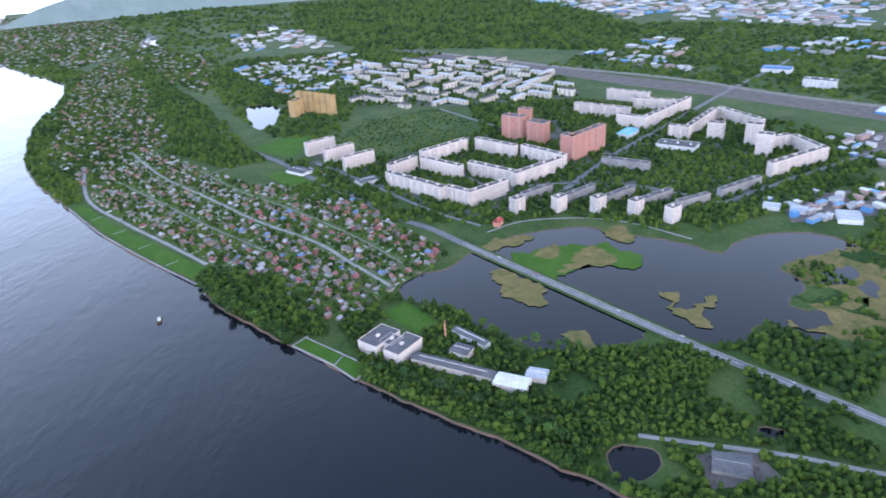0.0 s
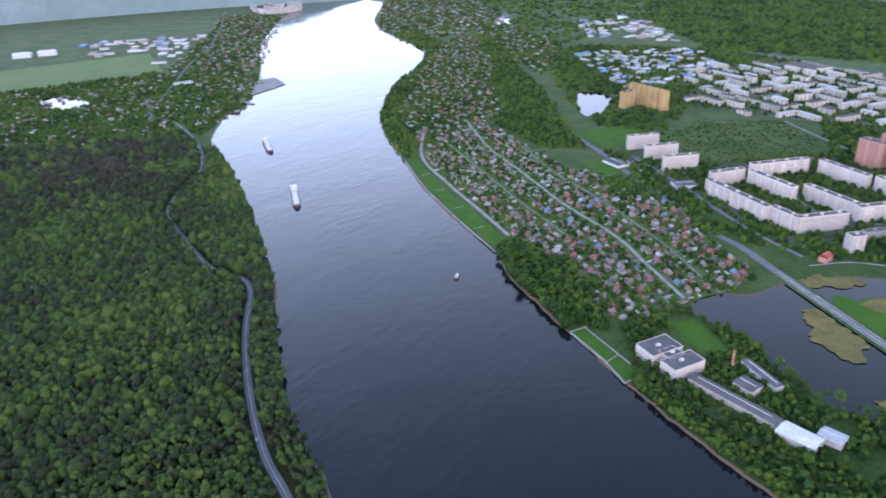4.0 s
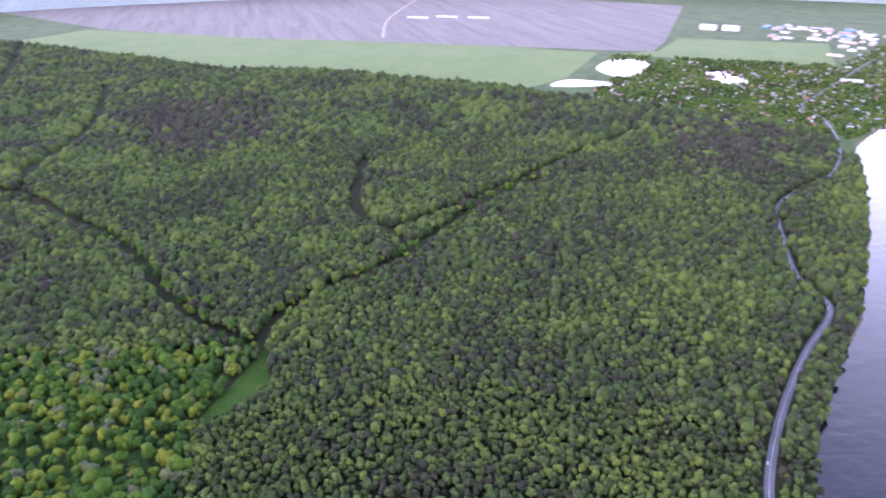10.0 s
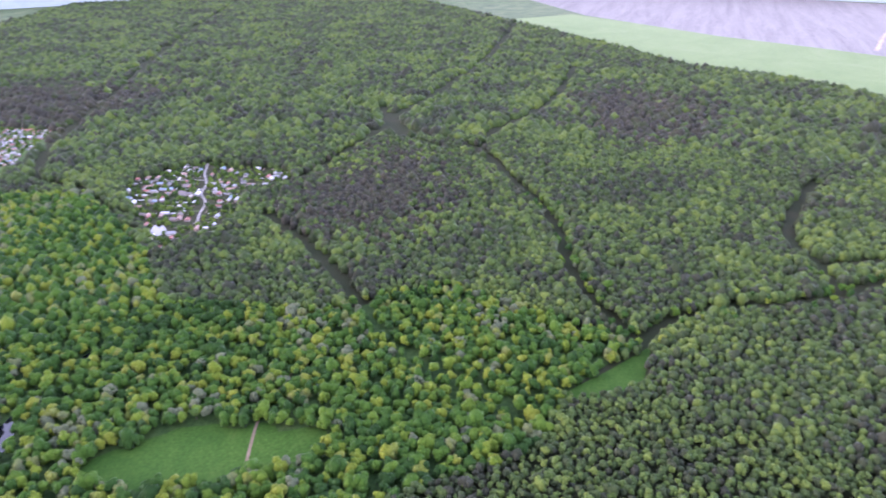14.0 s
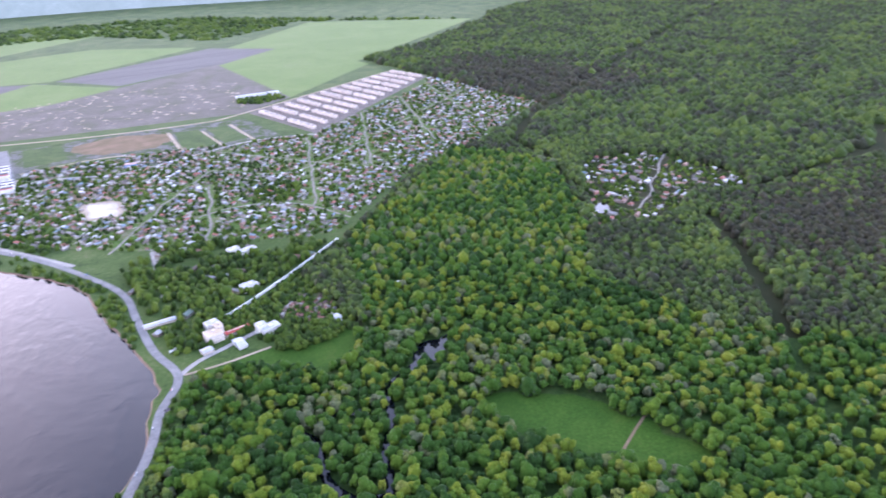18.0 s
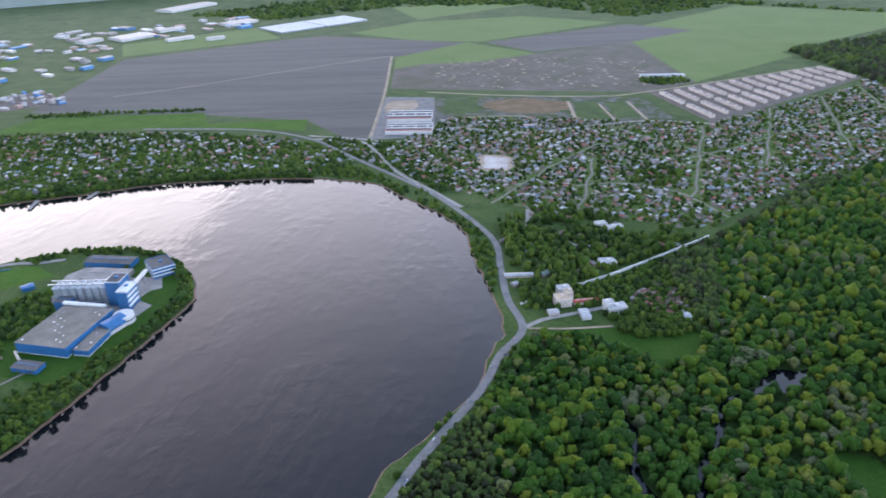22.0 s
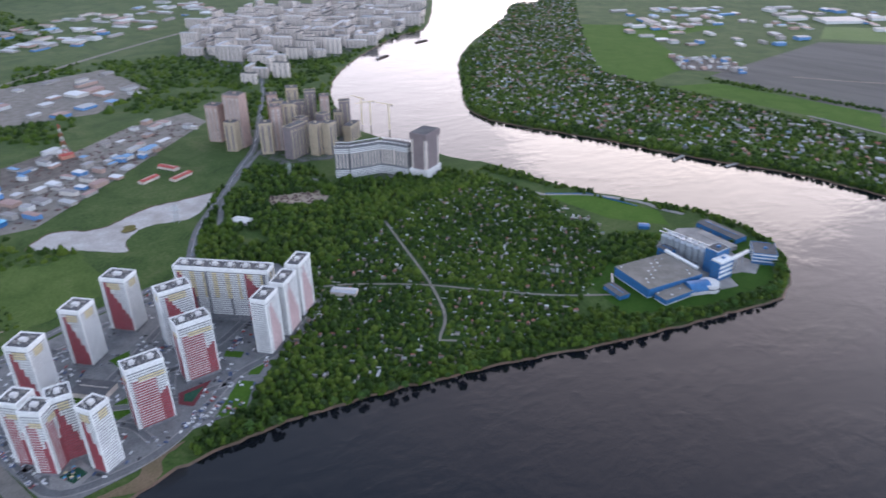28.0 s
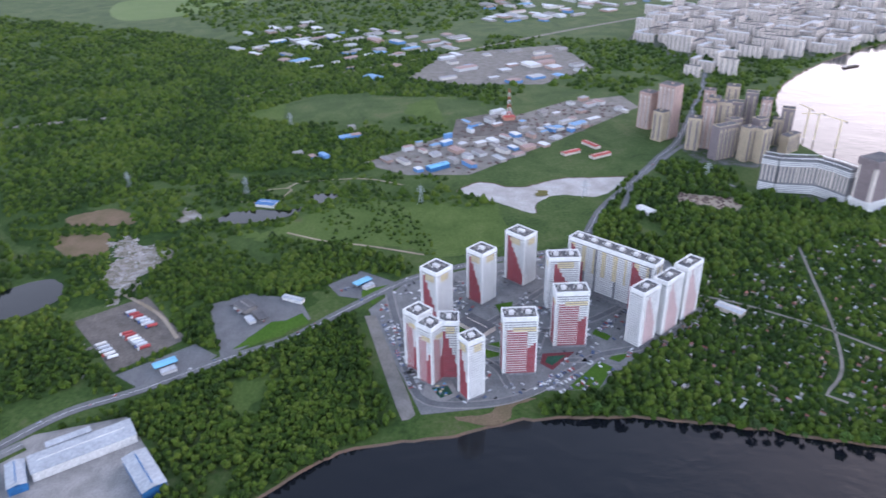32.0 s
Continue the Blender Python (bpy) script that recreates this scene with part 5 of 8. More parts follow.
for r, m in (((1472, -579, 30, 28, 80, 35), PINK_WALL), ((1405, -598, 38, 30, 112, 35), PINK_WALL), ((1385, -575, 24, 22, 62, 35), SAND_WALL), ((1320, -620, 25, 22, 66, 60), SAND_WALL), ((1325, -649, 20, 22, 94, 60), PINK_WALL),
             ((1332, -683, 25, 22, 92, 60), SAND_WALL), ((1262, -655, 50, 20, 67, 110), BROWN_WALL), ((1242, -692, 22, 20, 67, 110), SAND_WALL), ((1230, -715, 24, 20, 67, 110), SAND_WALL), ((1420, -740, 26, 24, 100, 60), SAND_WALL),
             ((1385, -765, 24, 24, 94, 60), BROWN_WALL), ((1350, -780, 20, 22, 88, 60), PINK_WALL), ((1328, -816, 24, 22, 74, 60), BROWN_WALL), ((1322, -793, 16, 20, 55, 60), SAND_WALL), ((1395, -690, 24, 22, 84, 60), SAND_WALL), ((1440, -700, 22, 22, 88, 60), PINK_WALL), ((1370, -728, 24, 22, 80, 60), BROWN_WALL), ((1300, -690, 26, 20, 66, 110), BROWN_WALL), ((1284, -735, 24, 20, 70, 110), BROWN_WALL), ((1455, -610, 24, 22, 95, 35), PINK_WALL), ((1278, -800, 44, 18, 36, 120), SAND_WALL)):
    bt = block(r, m, "tall brown and sand coloured apartment tower", "apartment_tower", 3.1, 3.6, False, group="brown towers", trim=SAND_WALL if m is BROWN_WALL else BROWN_WALL)
    n = max(2, int(r[2] / 9))
    other = {PINK_WALL: PANEL, SAND_WALL: BROWN_WALL, BROWN_WALL: SAND_WALL}[m]
    boxes("balcony_columns", [((i + 0.5) / n * r[2] - r[2] / 2, 0, 2) for i in range(n)], [(3.6, r[3] + 1.6, r[4] - 8)] * n, 0, other, bt, "contrasting columns of loggias")
    boxes("loggia_windows", [((i + 0.5) / n * r[2] - r[2] / 2, 0, 4 + j * 3.1) for i in range(n) for j in range(int(r[4] / 3.1) - 4)], [(3.0, r[3] + 1.9, 1.4)] * (n * (int(r[4] / 3.1) - 4)), 0, GLASS, bt, "dark loggia windows")

# ---- grain works on the headland ----
works = "headland grain works"
def works_hall(x, y, l, w, h, a, label):
    """A flat-roofed blue hall: wall, white base, roof with a low parapet, skylights and vents, a light blue gate bay."""
    claim(x, y, l, w, a)
    root = empty("factory_hall", pose(x, y, 0, 0, 0, a), label, "factory")
    part("wall", box(bmesh.new(), -l / 2, -w / 2, 1.2, l / 2, w / 2, h), BLUE, root)
    part("base", box(bmesh.new(), -l / 2 - 0.15, -w / 2 - 0.15, 0, l / 2 + 0.15, w / 2 + 0.15, 1.2), TRIM_WHITE, root, "white base course")
    part("roof", box(bmesh.new(), -l / 2 + 0.4, -w / 2 + 0.4, h, l / 2 - 0.4, w / 2 - 0.4, h + 0.2), GRAVEL, root, "stained grey flat roof")
    part("parapet", rim(bmesh.new(), l + 0.2, w + 0.2, h - 0.2, h + 0.7), CONCRETE, root)
    for k in range(max(3, int(l * w / 420))):
        vx, vy = ((k * 0.37) % 1 - 0.5) * l * 0.85, ((k * 0.61) % 1 - 0.5) * w * 0.85
        part("roof_vent", box(bmesh.new(), vx - 0.9, vy - 0.7, h + 0.2, vx + 0.9, vy + 0.7, h + 1.3), (TRIM_WHITE, STEEL)[k % 2], root)
    part("gate_bay", box(bmesh.new(), l * 0.08, w / 2, 0.4, l * 0.34, w / 2 + 0.3, h - 1), CYAN, root, "light blue gate bay")
    for k in (-0.3, -0.1):
        part("gate", box(bmesh.new(), l * k - 2, w / 2, 0, l * k + 2, w / 2 + 0.3, 4.5), GLASS, root, "dark roller gate")
    return root


works_hall(469, -767, 70, 92, 14, 166, "large blue production hall with a grey flat roof")
works_hall(425, -748, 20, 62, 8, 170, "low blue wing of the production hall")
shed((482, -694, 34, 16, 6, 166), BLUE, ROOF, "small blue gatehouse with a grey roof", "gatehouse", 1, "office", 2)
wall_yard = empty("yard_wall", pose(500, -709, 0, 0, 0, 129.5), "pale yellow wall beside the gatehouse", "wall")
part("wall_length", box(bmesh.new(), -25, -1.2, 0, 25, 1.2, 4), PANEL, wall_yard)
silo_root = empty("grain_silos", pose(482, -850, 0, 0, 0, 179), "two rows of grey steel grain silos", "silos")
for i in range(7):
    for j in range(2):
        bm = bmesh.new()
        bmesh.ops.create_cone(bm, segments=20, radius1=5.0, radius2=5.0, depth=26, cap_ends=True, matrix=Matrix.Translation(((i - 3) * 10.6, (j - 0.5) * 10.8, 13)))
        bmesh.ops.create_cone(bm, segments=20, radius1=5.2, radius2=1.0, depth=3, cap_ends=True, matrix=Matrix.Translation(((i - 3) * 10.6, (j - 0.5) * 10.8, 27.5)))
        silo = part("silo", bm, STEEL, silo_root, "ribbed steel silo with a conical roof")
        bm = bmesh.new()
        for k in range(5):
            bmesh.ops.create_cone(bm, segments=20, radius1=5.12, radius2=5.12, depth=0.35, matrix=Matrix.Translation(((i - 3) * 10.6, (j - 0.5) * 10.8, 4 + k * 5)))
        part("rings", bm, ROOF_PALE, silo)
for j in (-1, 1):
    part("conveyor", box(bmesh.new(), -42, j * 5.4 - 0.7, 29.3, 44, j * 5.4 + 0.7, 30.8), STEEL, silo_root, "pale covered conveyor bridge")
    part("silo_walkway", box(bmesh.new(), -40, j * 5.4 + 0.9, 29.3, 42, j * 5.4 + 1.9, 29.5), STEEL, silo_root)
claim(482, -850, 80, 30, 179)
block((432, -848, 26, 20, 36, 84), BLUE, "blue work tower with white bands", "work_tower", 3.6, 4, False, trim=WHITE, category="factory")
wt = block((416, -836, 30, 14, 28, 84), BLUE, "blue and white machine house", "machine_house", 4, 5, False, trim=WHITE, category="factory")
boxes("white_bands", [(0, 0, 5 + j * 7) for j in range(4)], [(26.6, 14.6, 3.4)] * 4, 0, TRIM_WHITE, wt, "white wall bands")
shed((478, -828, 56, 14, 9, 175), BLUE, ROOF, "low blue annex below the silos", "factory_annex", 0.8, "factory", 2)
shed((500, -832, 20, 16, 15, 175), BLUE, ROOF, "blue drying house beside the silos", "drying_house", 0.8, "factory", 1)
slope = empty("sloping_gallery", pose(466, -816, 0, 0, 0, 175), "white sloping gallery between hall and silos", "conveyor")
bm = box(bmesh.new(), -28, -2.4, -1.6, 28, 2.4, 1.6)
bm.transform(Matrix.Translation((0, 0, 15.5)) @ Matrix.Rotation(radians(5), 4, "Y"))
part("gallery", bm, TRIM_WHITE, slope)
for k in (-20, 0, 20):
    part("post", box(bmesh.new(), k - 0.5, -0.5, 0, k + 0.5, 0.5, 14 - k * 0.08), STEEL, slope)
barrel = empty("barrel_hall", pose(416, -780, 0, 0, 0, 243), "white round-ended hall with a blue barrel roof", "factory")
bm = bmesh.new()
N = 14
ring_pts = [(math.cos(math.pi * k / N) * 12, math.sin(math.pi * k / N) * 9) for k in range(N + 1)]
ends = [[bm.verts.new((sx * 15, px, pz + 5)) for px, pz in ring_pts] for sx in (-1, 1)]
for k in range(N):
    bm.faces.new((ends[0][k], ends[0][k + 1], ends[1][k + 1], ends[1][k]))
for q in ends:
    bm.faces.new(q)
bmesh.ops.recalc_face_normals(bm, faces=bm.faces)
part("roof", bm, BLUE, barrel, "blue barrel roof")
part("wall", box(bmesh.new(), -15, -12, 0, 15, 12, 5), WHITE, barrel)
bm = bmesh.new()
bmesh.ops.create_cone(bm, segments=28, radius1=14, radius2=13, depth=11, cap_ends=True, matrix=Matrix.Translation((17, 0, 5.5)))
part("round_end", bm, WHITE, barrel, "white rounded end")
bm = bmesh.new()
bmesh.ops.create_cone(bm, segments=28, radius1=14.1, radius2=14.1, depth=1.6, matrix=Matrix.Translation((17, 0, 6)))
part("window_band", bm, GLASS, barrel, "dark ring of windows")
claim(410, -790, 60, 30, 243)
tip = block((406, -932, 32, 40, 16, 34), BLUE, "blue riverside building with white bands", "loading_tower", 4, 5, False, trim=BLUE, category="factory")
boxes("white_bands", [(0, 0, 4 + j * 5) for j in range(3)], [(32.6, 40.6, 1.6)] * 3, 0, TRIM_WHITE, tip, "white wall bands")
gal = empty("conveyor_gallery", pose(415, -873, 0), "sloping white conveyor gallery on posts", "conveyor")
v = Vector((7, -76, -12))
bm = box(bmesh.new(), -v.length / 2, -2, -2, v.length / 2, 2, 2)
bm.transform(Matrix.Translation((0, 0, 20)) @ v.to_track_quat("X", "Z").to_matrix().to_4x4())
part("gallery", bm, WHITE, gal)
for k in (0.2, 0.5, 0.8):
    part("post", box(bmesh.new(), v.x * (k - 0.5) - 0.6, v.y * (k - 0.5) - 0.6, 0, v.x * (k - 0.5) + 0.6, v.y * (k - 0.5) + 0.6, 19 + v.z * (k - 0.5)), STEEL, gal)
shed((490, -962, 74, 24, 8, 171), BLUE, ROOF, "low blue store with a grey roof", "store", 1.5, "warehouse", 4)
shed((480, -918, 66, 34, 7, 171), CONCRETE, CONCRETE, "low pale store with a concrete roof", "store", 0.8, "warehouse", 3)
shed((582, -892, 16, 12, 5, 40), BLUE, BLUE, "small blue hut on the lawn", "hut", 1, "hut", 1)

# ---- depot and service stations by the highway ----
shed((549, 304, 92, 28, 10, 119), WHITE, ROOF_PALE, "long blue warehouse with a pale metal roof", "warehouse", 2, doors=8)
shed((509, 236, 56, 22, 10, 34), BLUE, ROOF_PALE, "blue warehouse wing with a pale metal roof", "warehouse", 2, doors=4)
shed((518, 353, 36, 16, 9, 26), BLUE, ROOF_PALE, "blue warehouse with a pale metal roof", "warehouse", 2, doors=2)
shed((562, 322, 40, 8, 11, 119), ROOF_PALE, ROOF_PALE, "raised roof monitor hall of the depot", "warehouse", 1, doors=0)


def station(x, y, a, roof, label):
    root = empty("filling_station", pose(x, y, 0, 0, 0, a), label, "filling station")
    claim(x, y, 30, 26, a)
    part("canopy", box(bmesh.new(), -13, -6, 5, 13, 6, 6), roof, root, "flat canopy")
    part("kiosk", box(bmesh.new(), -8, 9, 0, 8, 17, 4), WHITE, root, "white kiosk")
    part("kiosk_roof", box(bmesh.new(), -8.5, 8.5, 4, 8.5, 17.5, 4.5), ROOF_PALE, root)
    for px in (-10, 0, 10):
        part("post", box(bmesh.new(), px - 0.3, -0.3, 0, px + 0.3, 0.3, 5), WHITE, root)
        part("pump", box(bmesh.new(), px - 1.6, -0.5, 0, px - 0.8, 0.5, 1.9), RED_ROOF, root)


station(684, 262, 120, CYAN, "filling station with a light blue canopy and white kiosk")
station(775, 168, 30, ROOF, "filling station with a grey canopy and white kiosk")
station(845, 40, 130, CYAN, "filling station with a light blue canopy and white kiosk")
shed((800, 190, 26, 18, 6, 40), CONCRETE, ROOF, "grey service garage with a flat roof", "garage", 1, "garage", 3)
shed((812, 130, 30, 8, 5, 60), WHITE, ROOF_PALE, "white roadside store with a pale roof", "store", 1, "store", 3)
shed((1140, 205, 34, 22, 5, 70), WHITE, BLUE, "small depot with a blue roof", "depot", 1, "depot", 2)
shed((1275, -100, 44, 18, 8, 120), BLUE, CYAN, "hall with a bright blue roof", "warehouse", 2)
for r in ((1325, -372, 40, 14, 5, 115), (1300, -425, 46, 14, 5, 115), (1365, -425, 44, 14, 5, 25)):
    shed(r, PANEL, RED_ROOF, "long low barn with a red roof", "barn", 2, "barn", 3, "red barns")
shed((1030, -420, 30, 20, 5, 30), WHITE, WHITE, "small white hall beside the towers", "hall", 1, "hall", 2)
shed((720, -420, 34, 14, 6, 40), PANEL, ROOF_PALE, "low garage beside the towers", "garage", 1, "garage", 4)
shed((720, -100, 40, 24, 7, 40), PANEL, ROOF, "low nursery school with a courtyard roof", "nursery", 1, "school", 4)
# lattice mast with a red building
mast = empty("radio_mast", pose(1573, -290, 0), "tall lattice mast with red and white bands", "mast")
for k in range(8):
    z0, z1 = k * 9, k * 9 + 9
    s0, s1 = 5 - k * 0.55, 5 - (k + 1) * 0.55
    bm = bmesh.new()
    for sx in (-1, 1):
        for sy in (-1, 1):
            q = [bm.verts.new(p) for p in ((sx * s0 - .5, sy * s0, z0), (sx * s0 + .5, sy * s0, z0), (sx * s1 + .5, sy * s1, z1), (sx * s1 - .5, sy * s1, z1), (sx * s0, sy * s0 - .5, z0), (sx * s0, sy * s0 + .5, z0), (sx * s1, sy * s1 + .5, z1), (sx * s1, sy * s1 - .5, z1))]
            bm.faces.new(q[:4]), bm.faces.new(q[4:])
    box(bm, -s1, -s1, z1 - 0.8, s1, s1, z1)
    part("mast_section", bm, RED_ROOF if k % 2 else WHITE, mast)
shed((1573, -290, 26, 18, 8, 100), BRICK, RED_ROOF, "low hall with a bright red roof at the mast", "hall", 1.5, "hall", 2)


def pylon(x, y, a):
    root = empty("power_pylon", pose(x, y, 0, 0, 0, a), "grey steel lattice power pylon", "pylon", "power pylons")
    bm = bmesh.new()
    for sx in (-1, 1):
        for sy in (-1, 1):
            q = [bm.verts.new(p) for p in ((sx * 4 - .3, sy * 4, 0), (sx * 4 + .3, sy * 4, 0), (sx * .6 + .3, sy * .6, 30), (sx * .6 - .3, sy * .6, 30), (sx * 4, sy * 4 - .3, 0), (sx * 4, sy * 4 + .3, 0), (sx * .6, sy * .6 + .3, 30), (sx * .6, sy * .6 - .3, 30))]
            bm.faces.new(q[:4]), bm.faces.new(q[4:])
    for k in range(5):
        s = 4 - 3.4 * (k + 1) / 6
        box(bm, -s, -s, k * 5 + 4.6, s, -s + 0.3, k * 5 + 5), box(bm, -s, s - 0.3, k * 5 + 4.6, s, s, k * 5 + 5)
    part("legs", bm, STEEL, root)
    for z, l in ((22, 8), (26, 6.5), (30, 5)):
        part("cross_arm", box(bmesh.new(), -l, -0.35, z, l, 0.35, z + 0.7), STEEL, root)
    part("peak", box(bmesh.new(), -0.3, -0.3, 30, 0.3, 0.3, 35), STEEL, root)


for x, y in ((1192, 247), (1248, 466), (1113, -57), (1590, 209), (1154, -579), (1101, -339)):
    pylon(x, y, 75)

# ---- far town blocks and industrial sheds ----
def far_blocks(poly, gap, high, size, seed, mat, label, grid):
    r = np.random.default_rng(seed)
    p = scatter(poly, gap, r, 0.25)
    for x, y in p:
        if near_line(np.array([[x, y]]), MAIN_N, 18).any():
            continue
        l, w, h = r.uniform(*size), r.uniform(12, 16), r.choice(high)
        claim(x, y, l, w, grid)
        a = grid + (90 if r.random() < 0.4 else 0)
        root = empty("apartment_block", pose(x, y, 0, 0, 0, a), label, "apartment building", "far town")
        part("wall", box(bmesh.new(), -l / 2, -w / 2, 0, l / 2, w / 2, h), mat, root)
        part("roof", box(bmesh.new(), -l / 2 - 0.3, -w / 2 - 0.3, h, l / 2 + 0.3, w / 2 + 0.3, h + 0.8), ROOF_PALE if r.random() < 0.5 else ROOF, root)
        g = facade_grid(l, w, h, 13, 3.0, 1.0, 2)
        boxes("window_grid", np.c_[g[:, :2], g[:, 2] + 0.6], np.tile((8.4, 0.14, 1.4), (len(g), 1)), g[:, 3], GLASS, root, unit=UNIT_PANE)


MAIN_N = smooth_line([(-2400, 5200), (-1696, 4211), (-1103, 2988), (-788, 2338), (-518, 1808), (-399, 1612), (-301, 1488), (-214, 1362), (-116, 1234), (-52, 1141), (6, 1082), (57, 1013)])
far_blocks([(-235, 2421), (-64, 2558), (252, 2497), (448, 2111), (435, 1899), (300, 1850), (64, 1900), (-74, 1907), (-184, 1969)], 72, (10, 13, 15, 18), (35, 75), 3, CREAM, "cream low apartment block of the far town", 135)
far_blocks([(2426, -868), (2936, -1139), (3182, -1541), (3004, -2157), (2830, -2268), (2350, -1822), (2052, -1256), (2129, -989)], 68, (27, 27, 36, 48), (35, 85), 4, PANEL, "pale tall apartment block of the far town", 40)
far_blocks([(1900, -800), (2050, -900), (2020, -1100), (1880, -950)], 70, (30, 45), (35, 60), 8, PANEL, "pale apartment block on the far shore", 40)
far_blocks([(-2640, 3380), (-2480, 3500), (-2700, 3800), (-2950, 3600)], 90, (25, 30), (60, 90), 6, PANEL, "far pale apartment block by the river", 60)
UNIT_SHED = (np.array([(-.5, -.5, 0), (.5, -.5, 0), (.5, .5, 0), (-.5, .5, 0), (-.5, -.5, 1), (.5, -.5, 1), (.5, .5, 1), (-.5, .5, 1)]), np.array([(0, 1, 5, 4), (1, 2, 6, 5), (2, 3, 7, 6), (3, 0, 4, 7)]))
UNIT_ROOF = (np.array([(-.52, -.53, 0), (.52, -.53, 0), (.52, .53, 0), (-.52, .53, 0), (-.52, 0, 1), (.52, 0, 1)]), np.array([(0, 1, 5, 4), (2, 3, 4, 5), (1, 2, 5, 5), (3, 0, 4, 4)]))


def tri(faces):
    out = []
    for q in faces:
        out.append((q[0], q[1], q[2]))
        if q[3] != q[2] and q[3] != q[0]:
            out.append((q[0], q[2], q[3]))
    return np.array(out)


UNIT_SHED, UNIT_ROOF = (UNIT_SHED[0], tri(UNIT_SHED[1])), (UNIT_ROOF[0], tri(UNIT_ROOF[1]))


def sheds(poly, gap, size, high, seed, grid, label, walls=None, roofs=None, rise=0.06, drop=0.25, name="industrial_sheds", category="sheds", jitter=0.35):
    """Many small buildings joined: gabled boxes in rows."""
    r = np.random.default_rng(seed)
    c, s = math.cos(radians(grid)), math.sin(radians(grid))
    q = np.asarray(poly, float) @ np.array([[c, -s], [s, c]])
    p = scatter(q, gap, r, jitter) @ np.array([[c, s], [-s, c]])
    p = p[r.random(len(p)) > drop]
    p = free_of_buildings(p)
    for line in ROADS:
        p = p[~near_line(p, line, 9 + size[0] / 3)]
    n = len(p)
    l, w, h = r.uniform(size[0], size[1], n), r.uniform(size[0] * 0.6, size[1] * 0.6, n), r.uniform(high[0], high[1], n)
    a = radians(grid) + np.where(r.random(n) < 0.5, 0, np.pi / 2) + r.uniform(-0.06, 0.06, n)
    v1, f1 = stamp(*UNIT_SHED, np.c_[p, np.zeros(n)], np.c_[l, w, h], a)
    v2, f2 = stamp(*UNIT_ROOF, np.c_[p, h], np.c_[l, w, np.maximum(0.8, w * rise)], a)
    tagged(arrays(name, np.vstack([v1, v2]), np.vstack([f1, f2 + len(v1)]), [walls or SHED_WALL, roofs or SHED_ROOF], np.r_[np.zeros(len(f1)), np.ones(len(f2))]), label, category, "", "stuff")
    for k in range(n):
        claim(p[k, 0], p[k, 1], l[k], w[k], math.degrees(a[k]), 1.0)
    return p


IND = "far industrial sheds with grey, white and blue roofs"
for k, (poly, gap) in enumerate((([(706, 3927), (2074, 3146), (1677, 2512), (1301, 2903), (1001, 3045)], 75), ([(604, 2321), (935, 2701), (949, 2396), (793, 2120)], 60), ([(1162, 2315), (1438, 2552), (1530, 2277), (1362, 2008)], 70),
                     ([(565, 1113), (634, 1113), (678, 1016), (721, 996), (674, 950), (611, 994)], 28), ([(840, 1381), (985, 1407), (855, 1199), (825, 1272)], 30), ([(2822, 530), (3041, 339), (2768, -68), (2593, -387), (2352, -333), (2337, 92)], 75),
                     ([(2003, -75), (2327, -218), (2397, -609), (2053, -627), (1880, -437), (1914, -225)], 70), ([(1324, 46), (1444, -96), (1704, -455), (1734, -609), (1628, -617), (1374, -325), (1234, -155), (1250, -39)], 36),
                     ([(1560, 150), (1564, 36), (1458, -1), (1472, 96)], 40), ([(1579, -2329), (1554, -2817), (1175, -3501), (1409, -3385), (2075, -2736)], 80), ([(-1982, 1945), (-2358, 2253), (-2536, 2083), (-2884, 2401), (-2461, 2753), (-2300, 2500)], 60),
                     ([(-40, -1640), (-250, -1600), (-256, -1570), (-139, -1612)], 30))):
    sheds(poly, gap, (gap * 0.35, gap * 0.95), (4, 10), 40 + k, (35, 40, 30, 25, 30, 120, 115, 120, 110, 60, 120, 160)[k], IND, drop=0.45)
